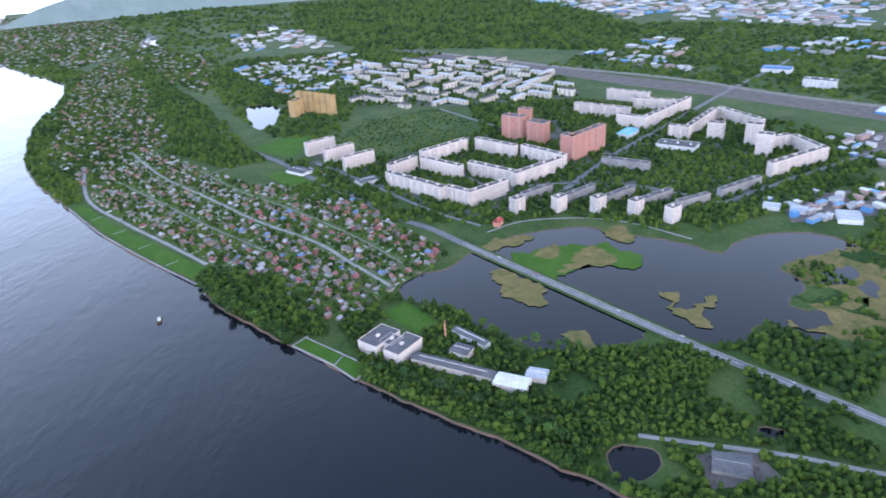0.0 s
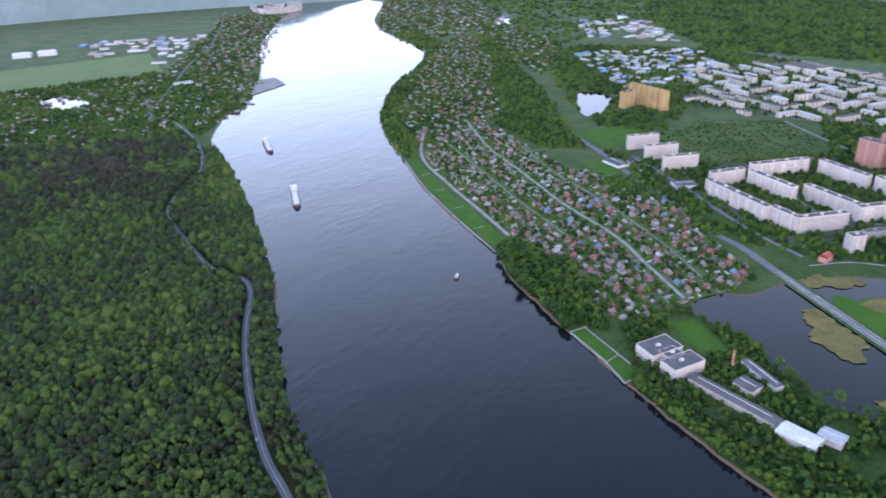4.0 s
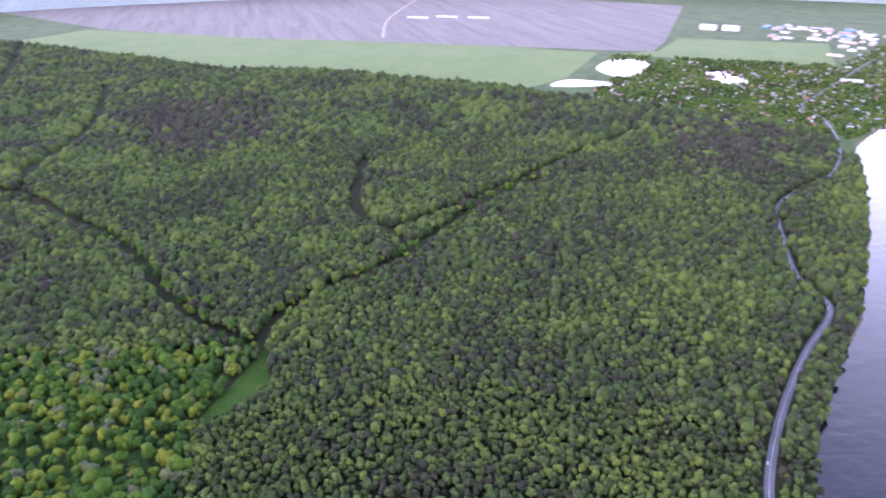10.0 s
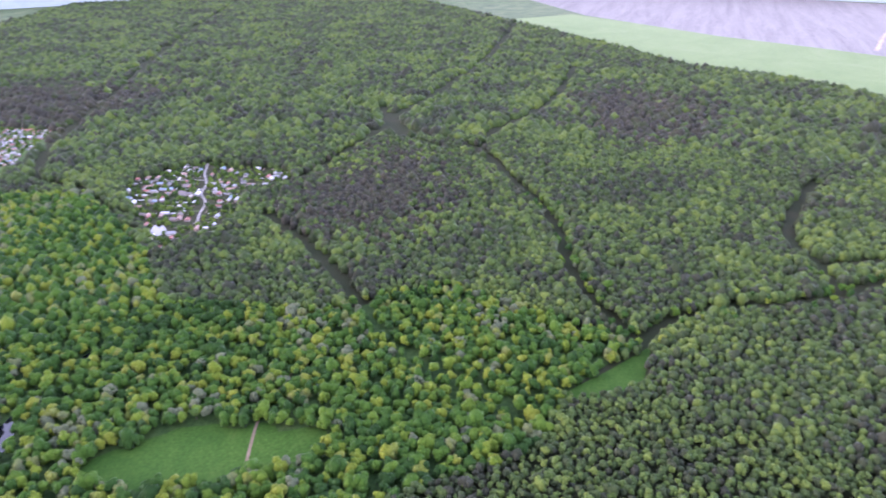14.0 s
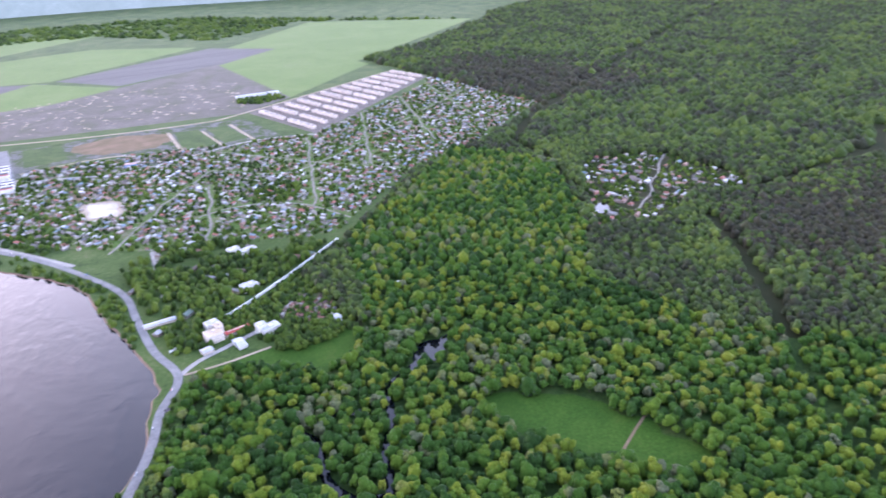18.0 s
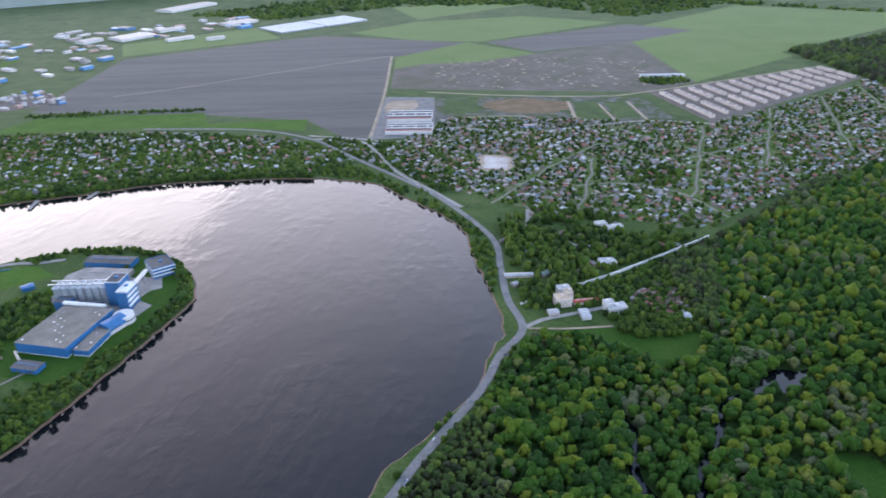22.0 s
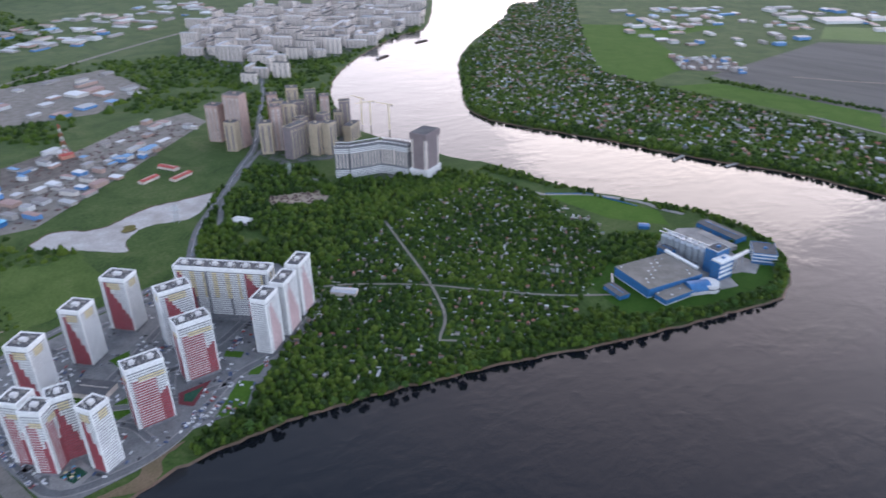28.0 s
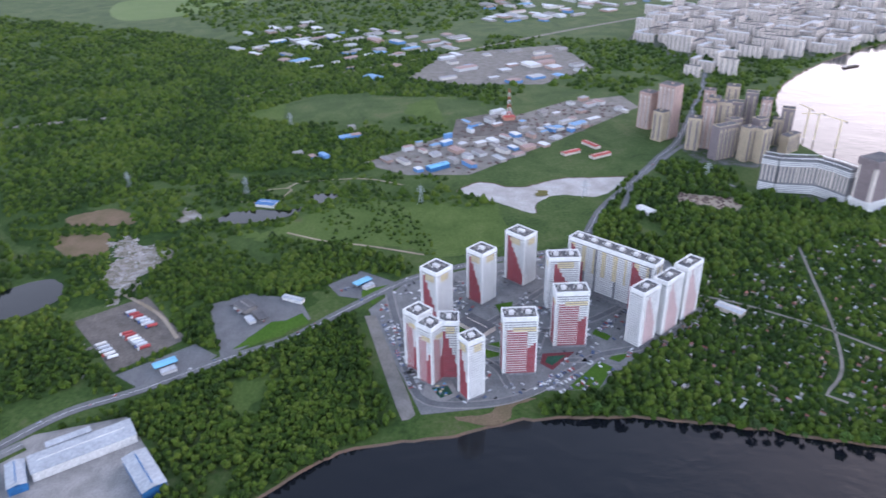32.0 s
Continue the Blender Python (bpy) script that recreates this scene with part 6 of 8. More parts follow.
# more yards and halls, far to the north-east, east and south
for k, (poly, gap, grid, drop) in enumerate((([(566, 2487), (651, 2510), (696, 2386), (869, 2137), (833, 2065), (659, 2254)], 44, 40, 0.45), ([(1214, 3306), (1232, 3019), (1597, 2688), (1937, 2927), (1748, 3332)], 60, 35, 0.3), ([(678, 3943), (1157, 3144), (2124, 3226), (1500, 4300), (838, 3982)], 75, 35, 0.3),
                                      ([(902, 1406), (985, 1407), (855, 1199), (841, 1341)], 24, 30, 0.4), ([(610, 1104), (805, 1120), (734, 1005), (578, 1000)], 27, 25, 0.45), ([(1592, -170), (1652, -312), (1468, -307), (1455, -144)], 40, 120, 0.5), ([(1495, -325), (1542, -432), (1462, -439), (1454, -346)], 26, 120, 0.4),
                                      ([(3383, -504), (3665, -831), (3831, -1452), (3298, -1427), (2922, -800), (2763, -388)], 85, 120, 0.35), ([(2855, -2656), (3546, -3344), (2984, -3588), (2510, -3715), (2364, -3385), (2623, -3177)], 85, 50, 0.3), ([(1875, -2354), (1741, -2741), (1296, -2917), (1091, -2662), (1152, -2373), (1310, -2208), (1526, -2232)], 62, 60, 0.6),
                                      ([(1313, -2030), (1164, -2133), (1012, -1988), (1172, -1892)], 26, 60, 0.4), ([(1395, -3148), (1214, -3425), (813, -3534), (758, -3181), (1197, -2998)], 80, 45, 0.5), ([(1990, 20), (2300, -150), (2700, 300), (2500, 500)], 70, 130, 0.5), ([(1343, 128), (1360, 75), (1454, 166), (1399, 216)], 28, 120, 0.5), ([(-700, 3000), (-300, 2950), (-500, 3500), (-900, 3500)], 55, 60, 0.4), ([(-350, 2100), (-100, 2450), (-250, 2800), (-650, 2600)], 40, 60, 0.35),
                                      ([(1010, 1500), (1300, 1250), (1500, 1450), (1200, 1750)], 60, 130, 0.65))):
    if k in (0, 3, 4, 5, 6, 10):
        sheet("ground_patch", poly, DUST, 0.15, "dusty paved yards", "yard")
    sheds(poly, gap, (gap * 0.3, gap * 0.95), (4, 11), 400 + k, grid, IND, drop=drop)

# ---- houses with gardens ----
HOUSES = ("small houses and sheds with grey and red roofs among gardens", HOUSE_WALL, HOUSE_ROOF)
TOWN = [(-659, 1341), (-677, 1700), (-523, 1537), (-338, 1355), (-214, 1345), (-52, 1115), (29, 990), (1, 937), (-49, 884), (-94, 813), (-123, 803), (-155, 822), (-224, 929), (-344, 1014)]
TOWN_NORTH = [(-871, 1615), (-1008, 1989), (-1237, 2754), (-1208, 3026), (-879, 2366), (-604, 1683), (-676, 1655), (-679, 1392), (-747, 1474)]
TOWN_FAR = [(-1685, 3015), (-2700, 5000), (-1747, 4347), (-1039, 3157), (-739, 2798), (-658, 2222), (-1234, 3098), (-1336, 2787)]
VILLAGE = [(-40, -1700), (-286, -1660), (-650, -1578), (-1100, -1830), (-1211, -1950), (-1263, -1480), (-927, -1292), (-688, -1205), (-428, -1010), (-268, -1078), (-138, -1135), (-30, -1230), (30, -1350), (110, -1480)]
VILLAGE_EAST = [(1330, -1190), (1476, -1310), (1701, -1490), (2061, -1945), (2540, -2582), (2366, -2798), (2008, -2406), (1581, -1948), (1318, -1700), (1140, -1680), (911, -1667), (576, -1647), (373, -1587), (241, -1513), (180, -1417), (220, -1345), (352, -1345), (524, -1346), (751, -1277), (942, -1228), (1100, -1179), (1200, -1150)]
VILLAGE_NORTH = [(-1926, 1012), (-2247, 1447), (-2026, 1830), (-1957, 1920), (-1738, 2023), (-1538, 1959), (-1346, 1574), (-1279, 1353), (-1315, 1338), (-1700, 908)]
VILLAGE_NORTH2 = [(-2461, 2753), (-2883, 3347), (-2580, 3494), (-1739, 2203), (-1655, 1985), (-1982, 1960)]
ALLOT = [(666, -300), (802, -425), (893, -656), (907, -860), (791, -873), (640, -850), (540, -743), (490, -616), (490, -486), (530, -359), (570, -280)]
VILLAGE_IN = [(-1000, -1021), (-1115, -1017), (-1178, -961), (-1198, -770), (-1121, -721), (-1061, -782), (-916, -723), (-784, -757), (-844, -841)]
ESTATE = [(-106, -1090), (-206, -1118), (-418, -990), (-243, -875), (-204, -855), (-125, -800), (-105, -834)]


def house_kit():
    root = empty("house", pose(0, 0, -200), "small detached house with a gabled roof in a garden", "house", "houses of the town")
    v, f = UNIT_SHED
    wall = arrays("wall", v * (9, 7.5, 4.2), f, HOUSE_WALL_O, parent=root)
    v, f = UNIT_ROOF
    roof = arrays("roof", v * (9.6, 8.2, 3.4) + (0, 0, 4.2), f, HOUSE_ROOF_O, parent=root)
    part("chimney", box(bmesh.new(), 1.6, -0.9, 5.0, 2.3, -0.2, 8.6), BRICK, root)
    part("porch", box(bmesh.new(), -2, -5.6, 0, 1.5, -3.75, 2.6), HOUSE_WALL_O, root)
    return root


TOWN_GRID = 45
c, s = math.cos(radians(TOWN_GRID)), math.sin(radians(TOWN_GRID))
rng = np.random.default_rng(11)
q = np.asarray(TOWN, float) @ np.array([[c, -s], [s, c]])
p = scatter(q, 20, rng, 0.45) @ np.array([[c, s], [-s, c]])
STREETS = [smooth_line(l) for l in ([(-690, 1658), (-547, 1449), (-415, 1302), (-304, 1176), (-181, 1059), (-120, 976), (-56, 890)], [(-760, 1560), (-663, 1342), (-545, 1207), (-429, 1091), (-339, 999)],
                                    [(-640, 1440), (-500, 1290), (-380, 1160), (-250, 1030)], [(-480, 1480), (-360, 1330), (-230, 1200), (-110, 1060), (-40, 960)])]
for l in STREETS[2:] + [smooth_line(q) for q in ([(-560, 1340), (-470, 1430), (-400, 1500)], [(-430, 1180), (-330, 1270), (-260, 1330)], [(-300, 1050), (-200, 1150), (-140, 1210)], [(-190, 930), (-110, 1010), (-60, 1060)])]:
    ribbon("road", l, 3.6, GRAVEL, 0.52, "narrow grey garden street")
for l in STREETS + [MAIN_N]:
    p = p[~near_line(p, l, 11)]
p = p[~inside(p, [(-345, 1413), (-281, 1470), (-140, 1257), (-203, 1240)])]
order = np.argsort(np.hypot(*p.T))
kit = house_kit()
for x, y in p[order[:260]]:
    k = rng.uniform(0.6, 1.15)
    a = TOWN_GRID + rng.choice((0, 90)) + rng.uniform(-4, 4)
    copy_thing(kit, pose(x, y, 0, 0, 0, a) @ Matrix.Diagonal((k, k * rng.uniform(0.85, 1.1), k * rng.uniform(0.85, 1.15), 1)))
    claim(x, y, 10 * k, 8 * k, a, 1)
for o in (*kit.children, kit):
    bpy.data.objects.remove(o)
rest = p[order[260:]]
n = len(rest)


def more_houses(p, seed, grid, size=(5.5, 11)):
    r = np.random.default_rng(seed)
    n = len(p)
    l, w, h = r.uniform(*size, n), r.uniform(size[0] * 0.75, size[1] * 0.8, n), r.uniform(2.8, 5.2, n)
    a = radians(grid) + r.integers(0, 2, n) * np.pi / 2 + r.uniform(-0.08, 0.08, n)
    v1, f1 = stamp(*UNIT_SHED, np.c_[p, np.zeros(n)], np.c_[l, w, h], a)
    v2, f2 = stamp(*UNIT_ROOF, np.c_[p, h], np.c_[l, w, w * 0.38], a)
    tagged(arrays("houses", np.vstack([v1, v2]), np.vstack([f1, f2 + len(v1)]), [HOUSE_WALL, HOUSE_ROOF], np.r_[np.zeros(len(f1)), np.ones(len(f2))]), HOUSES[0], "houses", "", "stuff")
    for k in range(n):
        claim(p[k, 0], p[k, 1], l[k], w[k], math.degrees(a[k]), 0.5)


more_houses(rest, 12, TOWN_GRID)
for k, (poly, gap, size, grid, drop) in enumerate(((TOWN_NORTH, 24, (8, 14), 60, 0.3), (TOWN_FAR, 38, (9, 20), 60, 0.3), (VILLAGE, 15.5, (5, 12), 30, 0.2), (VILLAGE_EAST, 18, (5, 14), 25, 0.5), (VILLAGE_NORTH, 30, (8, 16), 50, 0.5),
                                             (VILLAGE_NORTH2, 32, (9, 16), 60, 0.25), (ALLOT, 14, (2.5, 6), 40, 0.6), (VILLAGE_IN, 21, (7, 15), 20, 0.45), (ESTATE, 34, (8, 16), 40, 0.55))):
    sheds(poly, gap, size, (2.6, 4.8), 60 + k, grid, HOUSES[0], VILLAGE_WALL if k in (2, 3, 6, 7) else HOUSE_WALL, VILLAGE_ROOF if k in (2, 3, 6, 7) else HOUSE_ROOF, 0.36, drop, "houses", "houses", 0.5)
# rows of new terraces at the edge of the village
for i in range(13):
    for j in range(2):
        u, v = (i + 0.5) / 13, (0.28, 0.72)[j]
        x0, y0, x1, y1 = -650 - 565 * u, -1578 - 387 * u, -585 - 588 * u, -1880 - 245 * u
        l = math.hypot(x1 - x0, y1 - y0) * 0.36
        block((x0 + (x1 - x0) * v, y0 + (y1 - y0) * v, l, 11, 7, math.degrees(math.atan2(y1 - y0, x1 - x0))), PANEL, "row of new pale terraced houses", "terrace_row", 3.2, 6, False, CONCRETE, "new terraces", category="houses")
shed((-674, -2052, 126, 22, 8, 175), WHITE, ROOF_PALE, "long white shed in the fields", "barn", 1.5, "barn", 6)
for y, w in ((-1600, 58), (-1705, 70)):
    hall = block((52, y, 108, w, 10, 176), WHITE, "long retail warehouse with grey roof, red and white front", "warehouse", 5, 6, False, ROOF, category="warehouse")
    for k, mat in ((-0.5, RED_ROOF), (-0.16, TRIM_WHITE), (0.2, TRIM_WHITE), (0.5, TRIM_WHITE)):
        boxes("roof_band", [(0, k * (w - 2), 10.3)], [(107, 2.6, 1.1)], 0, mat, hall, "long roof band", "")
MANSION = "cream three-storey mansion with a brown roof"
block((-163, -797, 21, 16, 12, 8), PANEL, MANSION, "mansion", 3.4, 3.2, False, SAND_WALL, category="house")
block((-172, -806, 10, 10, 15, 8), PANEL, "cream stair tower of the mansion", "mansion", 3.4, 3.2, False, SAND_WALL, category="house")
VILLA = "white villa with rows of windows and a flat roof"
for r in ((-228, -774, 24, 14, 9, 9), (-219, -780, 12, 12, 12, 9), (-169, -827, 17, 12, 9, 8), (-246, -903, 24, 16, 7, 5), (-283, -1018, 28, 12, 8, 10), (-266, -1036, 18, 12, 7, 10)):
    block(r, WHITE, VILLA, "villa", 3.2, 3.4, False, ROOF_PALE, "villas", category="house")
for r, wall, roof, what in (((-193, -799, 32, 8, 4, 6), PANEL, RED_ROOF, "low wing with a dull red roof"), ((-186, -767, 11, 22, 4, 4), WHITE, ROOF_PALE, "white garden pavilion with a pale roof"), ((-115, -877, 40, 8, 4, 0), PANEL, ROOF_PALE, "long low gatehouse with a pale roof"),
                            ((-147, -775, 13, 10, 4, 10), PANEL, ROOF_PALE, "small garden house with a grey roof"), ((-311, -752, 9, 12, 5, 10), WHITE, ROOF_PALE, "white garden house with a pale roof"), ((-418, -790, 36, 8, 4, 166), WHITE, ROOF_PALE, "long white store among the trees")):
    shed(r, wall, roof, what, "villa_wing", 1.2, "house", 2, "villas")
sheds([(-255, -800), (-262, -828), (-295, -850), (-330, -805), (-322, -748), (-285, -760)], 11, (5, 10), (3, 5), 91, 35, "brown and red roofed garden houses below the white wall", HOUSE_WALL, BROWN_ROOFS, 0.4, 0.15, "houses", "houses", 0.4)
sheds([(240, -1500), (150, -1370), (90, -1320), (120, -1440), (200, -1540), (262, -1560)], 17, (6, 13), (3, 5), 92, 35, HOUSES[0], VILLAGE_WALL, VILLAGE_ROOF, 0.36, 0.35, "houses", "houses", 0.5)
sheds([(-30, -1215), (60, -1330), (150, -1480), (130, -1520), (60, -1500), (-10, -1330)], 18, (6, 13), (3, 5), 93, 35, HOUSES[0], VILLAGE_WALL, VILLAGE_ROOF, 0.36, 0.35, "houses", "houses", 0.5)
# greenhouses far in the fields
for i in range(6):
    for j in range(2):
        u, v = (j - 0.5) * 225, (i - 2.5) * 33
        c, s = math.cos(radians(40)), math.sin(radians(40))
        shed((505 + u * c - v * s, -3262 + u * s + v * c, 215, 32, 6, 40), ROOF_PALE, WHITE, "long white greenhouse among green fields", "greenhouse", 2, "greenhouse", 0, "greenhouses")
for x, y, l, w, a in ((1280, -3985, 330, 120, 62), (862, -3370, 150, 90, 48), (1232, -3062, 150, 110, 50), (1130, -3230, 120, 50, 50), (1010, -2980, 110, 40, 40), (1380, -2990, 90, 60, 60), (860, -2960, 70, 30, 30)):
    shed((x, y, l, w, 10, a), WHITE, PANEL, "wide pale industrial hall beyond the fields", "warehouse", 3, doors=4)
# beds, fences and glasshouses of the gardens
for k, (poly, gap, grid, keep) in enumerate(((TOWN, 9, 45, 0.75), (VILLAGE, 11, 30, 0.6), (ALLOT, 9, 40, 0.5), (VILLAGE_IN, 12, 20, 0.5))):
    r = np.random.default_rng(300 + k)
    p = scatter(poly, gap, r, 0.5)
    p = free_of_buildings(p[r.random(len(p)) < keep])
    for line in ROADS + STREETS:
        p = p[~near_line(p, line, 6)]
    n = len(p)
    boxes("garden_beds", np.c_[p, np.full(n, 0.1)], np.c_[r.uniform(2, 13, n), r.uniform(0.6, 3.5, n), r.choice((0.25, 0.3, 1.2, 1.6), n)], radians(grid) + r.integers(0, 2, n) * np.pi / 2, BEDS, None, "garden beds, fences and small glasshouses").name = "garden_beds"
for x, y in ((-2843, 2040), (-2784, 2113)):
    shed((x, y, 70, 36, 14, 40), WHITE, WHITE, "white storage hall with a rounded roof", "warehouse", 8, doors=2)
for x, y in ((-3665, 902), (-3645, 1050), (-3555, 1192)):
    shed((x, y, 110, 22, 6, 60), WHITE, ROOF_PALE, "far white farm shed in a ploughed field", "barn", 2, "barn", 2)
shed((-1760, 1800, 60, 24, 8, 50), WHITE, ROOF_PALE, "white quay warehouse with a pale roof", "warehouse", 2)

# ---- ships and river works ----
def hull(bm, l, w, z0, z1, bow=0.16):
    """A ship's hull: pointed bow at +x, round stern."""
    out = [(-l / 2, -w * 0.38), (-l / 2 + w * 0.25, -w / 2), (l * (0.5 - bow), -w / 2), (l * 0.46, -w * 0.2), (l / 2, 0), (l * 0.46, w * 0.2), (l * (0.5 - bow), w / 2), (-l / 2 + w * 0.25, w / 2), (-l / 2, w * 0.38)]
    lo, hi = [bm.verts.new((x * 0.97, y * 0.88, z0)) for x, y in out], [bm.verts.new((x, y, z1)) for x, y in out]
    n = len(out)
    for i in range(n):
        bm.faces.new((lo[i], lo[(i + 1) % n], hi[(i + 1) % n], hi[i]))
    bm.faces.new(hi), bm.faces.new(lo[::-1])
    return bm


def cargo_ship(x, y, a, l, w, label):
    root = empty("cargo_ship", pose(x, y, -1.6, 0, 0, a), label, "ship", "river ships")
    part("hull", hull(bmesh.new(), l, w, -1, 3.6), RUST, root, "dark steel hull")
    part("deck", hull(bmesh.new(), l * 0.97, w * 0.92, 3.6, 3.8), GRAVEL, root)
    n = 4
    for i in range(n):
        x0 = -l * 0.24 + i * l * 0.16
        part("hatch_cover", box(bmesh.new(), x0, -w * 0.34, 3.8, x0 + l * 0.15, w * 0.34, 6.2), WHITE, root, "pale hatch cover")
    bridge = part("bridge", box(bmesh.new(), -l * 0.45, -w * 0.4, 3.8, -l * 0.33, w * 0.4, 10.5), TRIM_WHITE, root, "white bridge house")
    part("bridge_window", box(bmesh.new(), -l * 0.331, -w * 0.36, 8.2, -l * 0.328, w * 0.36, 9.6), GLASS, bridge)
    part("wheelhouse", box(bmesh.new(), -l * 0.42, -w * 0.28, 10.5, -l * 0.35, w * 0.28, 13), TRIM_WHITE, root)
    part("funnel", box(bmesh.new(), -l * 0.45, -1.5, 10.5, -l * 0.425, 1.5, 14.5), RED_ROOF, root)
    part("mast", box(bmesh.new(), l * 0.44, -0.3, 3.8, l * 0.445, 0.3, 13), STEEL, root)
    part("forecastle", hull(bmesh.new(), l * 0.14, w * 0.6, 3.8, 5.2), RUST, root).location.x = l * 0.40


cargo_ship(-786, 1036, -52, 112, 15, "long cargo ship with a white bridge and pale hatches")
cargo_ship(-1046, 1300, -46, 108, 15, "long white cargo ship with covered holds")
for x, y, a in ((1944, -1356, -69), (2071, -1620, -80)):
    root = empty("barge", pose(x, y, -1.6, 0, 0, a), "long dark river barge moored near the far shore", "barge", "barges")
    part("hull", hull(bmesh.new(), 66, 13, -1, 3, 0.08), RUST, root)
    part("hold", box(bmesh.new(), -26, -4.5, 3, 24, 4.5, 4.4), GRAVEL, root)
    part("cabin", box(bmesh.new(), -31, -3, 3, -27, 3, 6.5), WHITE, root)
tug = empty("motor_boat", pose(-370, 845, -1.6, 0, 0, 100), "small river boat with a brown deck and white cabin", "boat")
part("hull", hull(bmesh.new(), 19, 5.5, -0.6, 1.8), RUST, tug)
part("deck", hull(bmesh.new(), 17, 4.8, 1.8, 1.95), REED, tug)
part("cabin", box(bmesh.new(), -5, -1.7, 1.9, 2, 1.7, 4.6), WHITE, tug, "white cabin")
part("cabin_window", box(bmesh.new(), 1.98, -1.4, 3.2, 2.04, 1.4, 4.2), GLASS, tug)
part("mast", box(bmesh.new(), -1.6, -0.12, 4.6, -1.4, 0.12, 8), STEEL, tug)
# piers
for x0, y0, x1, y1, w in ((-1500, 1880, -1420, 1830, 26), (-1400, 1660, -1350, 1640, 12), (737, -1238, 732, -1195, 7), (640, -1276, 645, -1240, 7)):
    a, l = math.degrees(math.atan2(y1 - y0, x1 - x0)), math.hypot(x1 - x0, y1 - y0)
    root = empty("pier", pose((x0 + x1) / 2, (y0 + y1) / 2, 0, 0, 0, a), "concrete pier reaching into the river", "pier")
    part("deck", box(bmesh.new(), -l / 2, -w / 2, -0.4, l / 2, w / 2, 0.5), CONCRETE, root)
    for k in (-0.4, -0.1, 0.2, 0.45):
        part("pile", box(bmesh.new(), k * l - 0.8, -w * 0.45, -4, k * l + 0.8, w * 0.45, -0.4), CONCRETE, root)

# ---- embankment walls, kerbs and the long wall ----
def wall_line(name, pts, t, h, mat, label, category="wall"):
    root = empty(name, pose(pts[0][0], pts[0][1], 0), label, category)
    for (x0, y0), (x1, y1) in zip(pts, pts[1:]):
        l = math.hypot(x1 - x0, y1 - y0)
        bm = box(bmesh.new(), 0, -t / 2, -0.5 if h < 2 else 0, l, t / 2, h)
        bm.transform(Matrix.Translation((x0 - pts[0][0], y0 - pts[0][1], 0)) @ Matrix.Rotation(math.atan2(y1 - y0, x1 - x0), 4, "Z"))
        part("wall_length", bm, mat, root)
    return root


wall_line("embankment_wall", [(-683, 1300), (-578, 1170), (-471, 1060), (-345, 940), (-336, 988)], 2.2, 0.9, CONCRETE, "pale stone embankment wall along the lawn", "embankment")
wall_line("embankment_wall", [(-160, 773), (-177, 753), (-122, 704), (-93, 670), (-78, 694)], 2.2, 0.9, CONCRETE, "pale stone embankment wall round square lawns", "embankment")
wall_line("kerb", [(-120, 705), (-111, 724)], 1.6, 0.5, CONCRETE, "pale steps between the two lawns", "steps")
wall_line("promenade_wall", [(-164, 771), (-112, 725), (-78, 695)], 1.6, 1.4, CONCRETE, "pale promenade parapet above the lawns", "wall")
for k in (0.2, 0.4, 0.6, 0.8):
    x, y = -678 + 336 * k, 1306 - 362 * k
    wall_line("steps", [(x - 3, y - 4), (x + 12, y + 12)], 1.4, 0.5, CONCRETE, "narrow pale steps down the embankment lawn", "steps")
wall_line("boundary_wall", [(-204, -849), (-243, -869), (-310, -909), (-422, -981)], 1.6, 4, TRIM_WHITE, "long white wall along the forest edge", "wall")
sheet("pond_water", smooth_line([(-343, -612), (-364, -636), (-388, -637), (-398, -622), (-374, -600), (-346, -598)], 6, True), POND, 0.4, "small dark pond in the forest", "pond")
wall_line("boundary_wall", [(-108, -800), (-130, -812), (-150, -838), (-204, -849)], 1.2, 3, TRIM_WHITE, "white wall round the villa gardens", "wall")
wall_line("shore_fence", [(640, -955), (730, -938), (782, -880)], 0.5, 1.6, BLUE, "blue fence beside the headland lawn", "fence")
ribbon("path", smooth_line([(798, -870), (783, -876), (729, -933), (651, -973), (607, -974), (570, -984)]), 9, CONCRETE, 0.45, "pale promenade along the headland lawn", "path")
# bridge rails on the causeway
for off in (-6.2, 6.2):
    line = BRIDGE[6:-16:3] + normals(BRIDGE)[6:-16:3] * off
    wall_line("guard_rail", [tuple(p) for p in line], 0.5, 1.7, CONCRETE, "pale guard rail along the causeway", "railing")
ribbon("road_marking", BRIDGE, 0.35, TRIM_WHITE, 0.94, "white centre line of the causeway road", "marking")
ribbon("road_marking", MAIN_E, 0.4, TRIM_WHITE, 0.66, "white centre line of the highway", "marking")
ribbon("road_marking", ROAD_W, 0.3, TRIM_WHITE, 0.64, "white centre line of the forest road", "marking")
ribbon("embankment", BRIDGE, 24, GRASS, 0.60, "grassy shoulders of the causeway", "embankment")
# forest stream
for l in ([(-560, -640), (-480, -650), (-403, -631), (-369, -620), (-345, -605), (-295, -581), (-268, -529), (-237, -486), (-216, -438), (-170, -400)], [(-268, -540), (-230, -575), (-183, -571), (-190, -547), (-176, -490), (-188, -452), (-216, -438)], [(-78, -690), (-90, -660), (-100, -612), (-140, -580), (-183, -571)]):
    ribbon("stream", smooth_line(l), 10, POND, 0.62, "narrow dark stream between the trees", "stream")
ribbon("path", smooth_line([(-426, -359), (-490, -386), (-529, -392), (-600, -400)]), 3, SOIL, 0.5, "brown footpath across the meadow", "path")

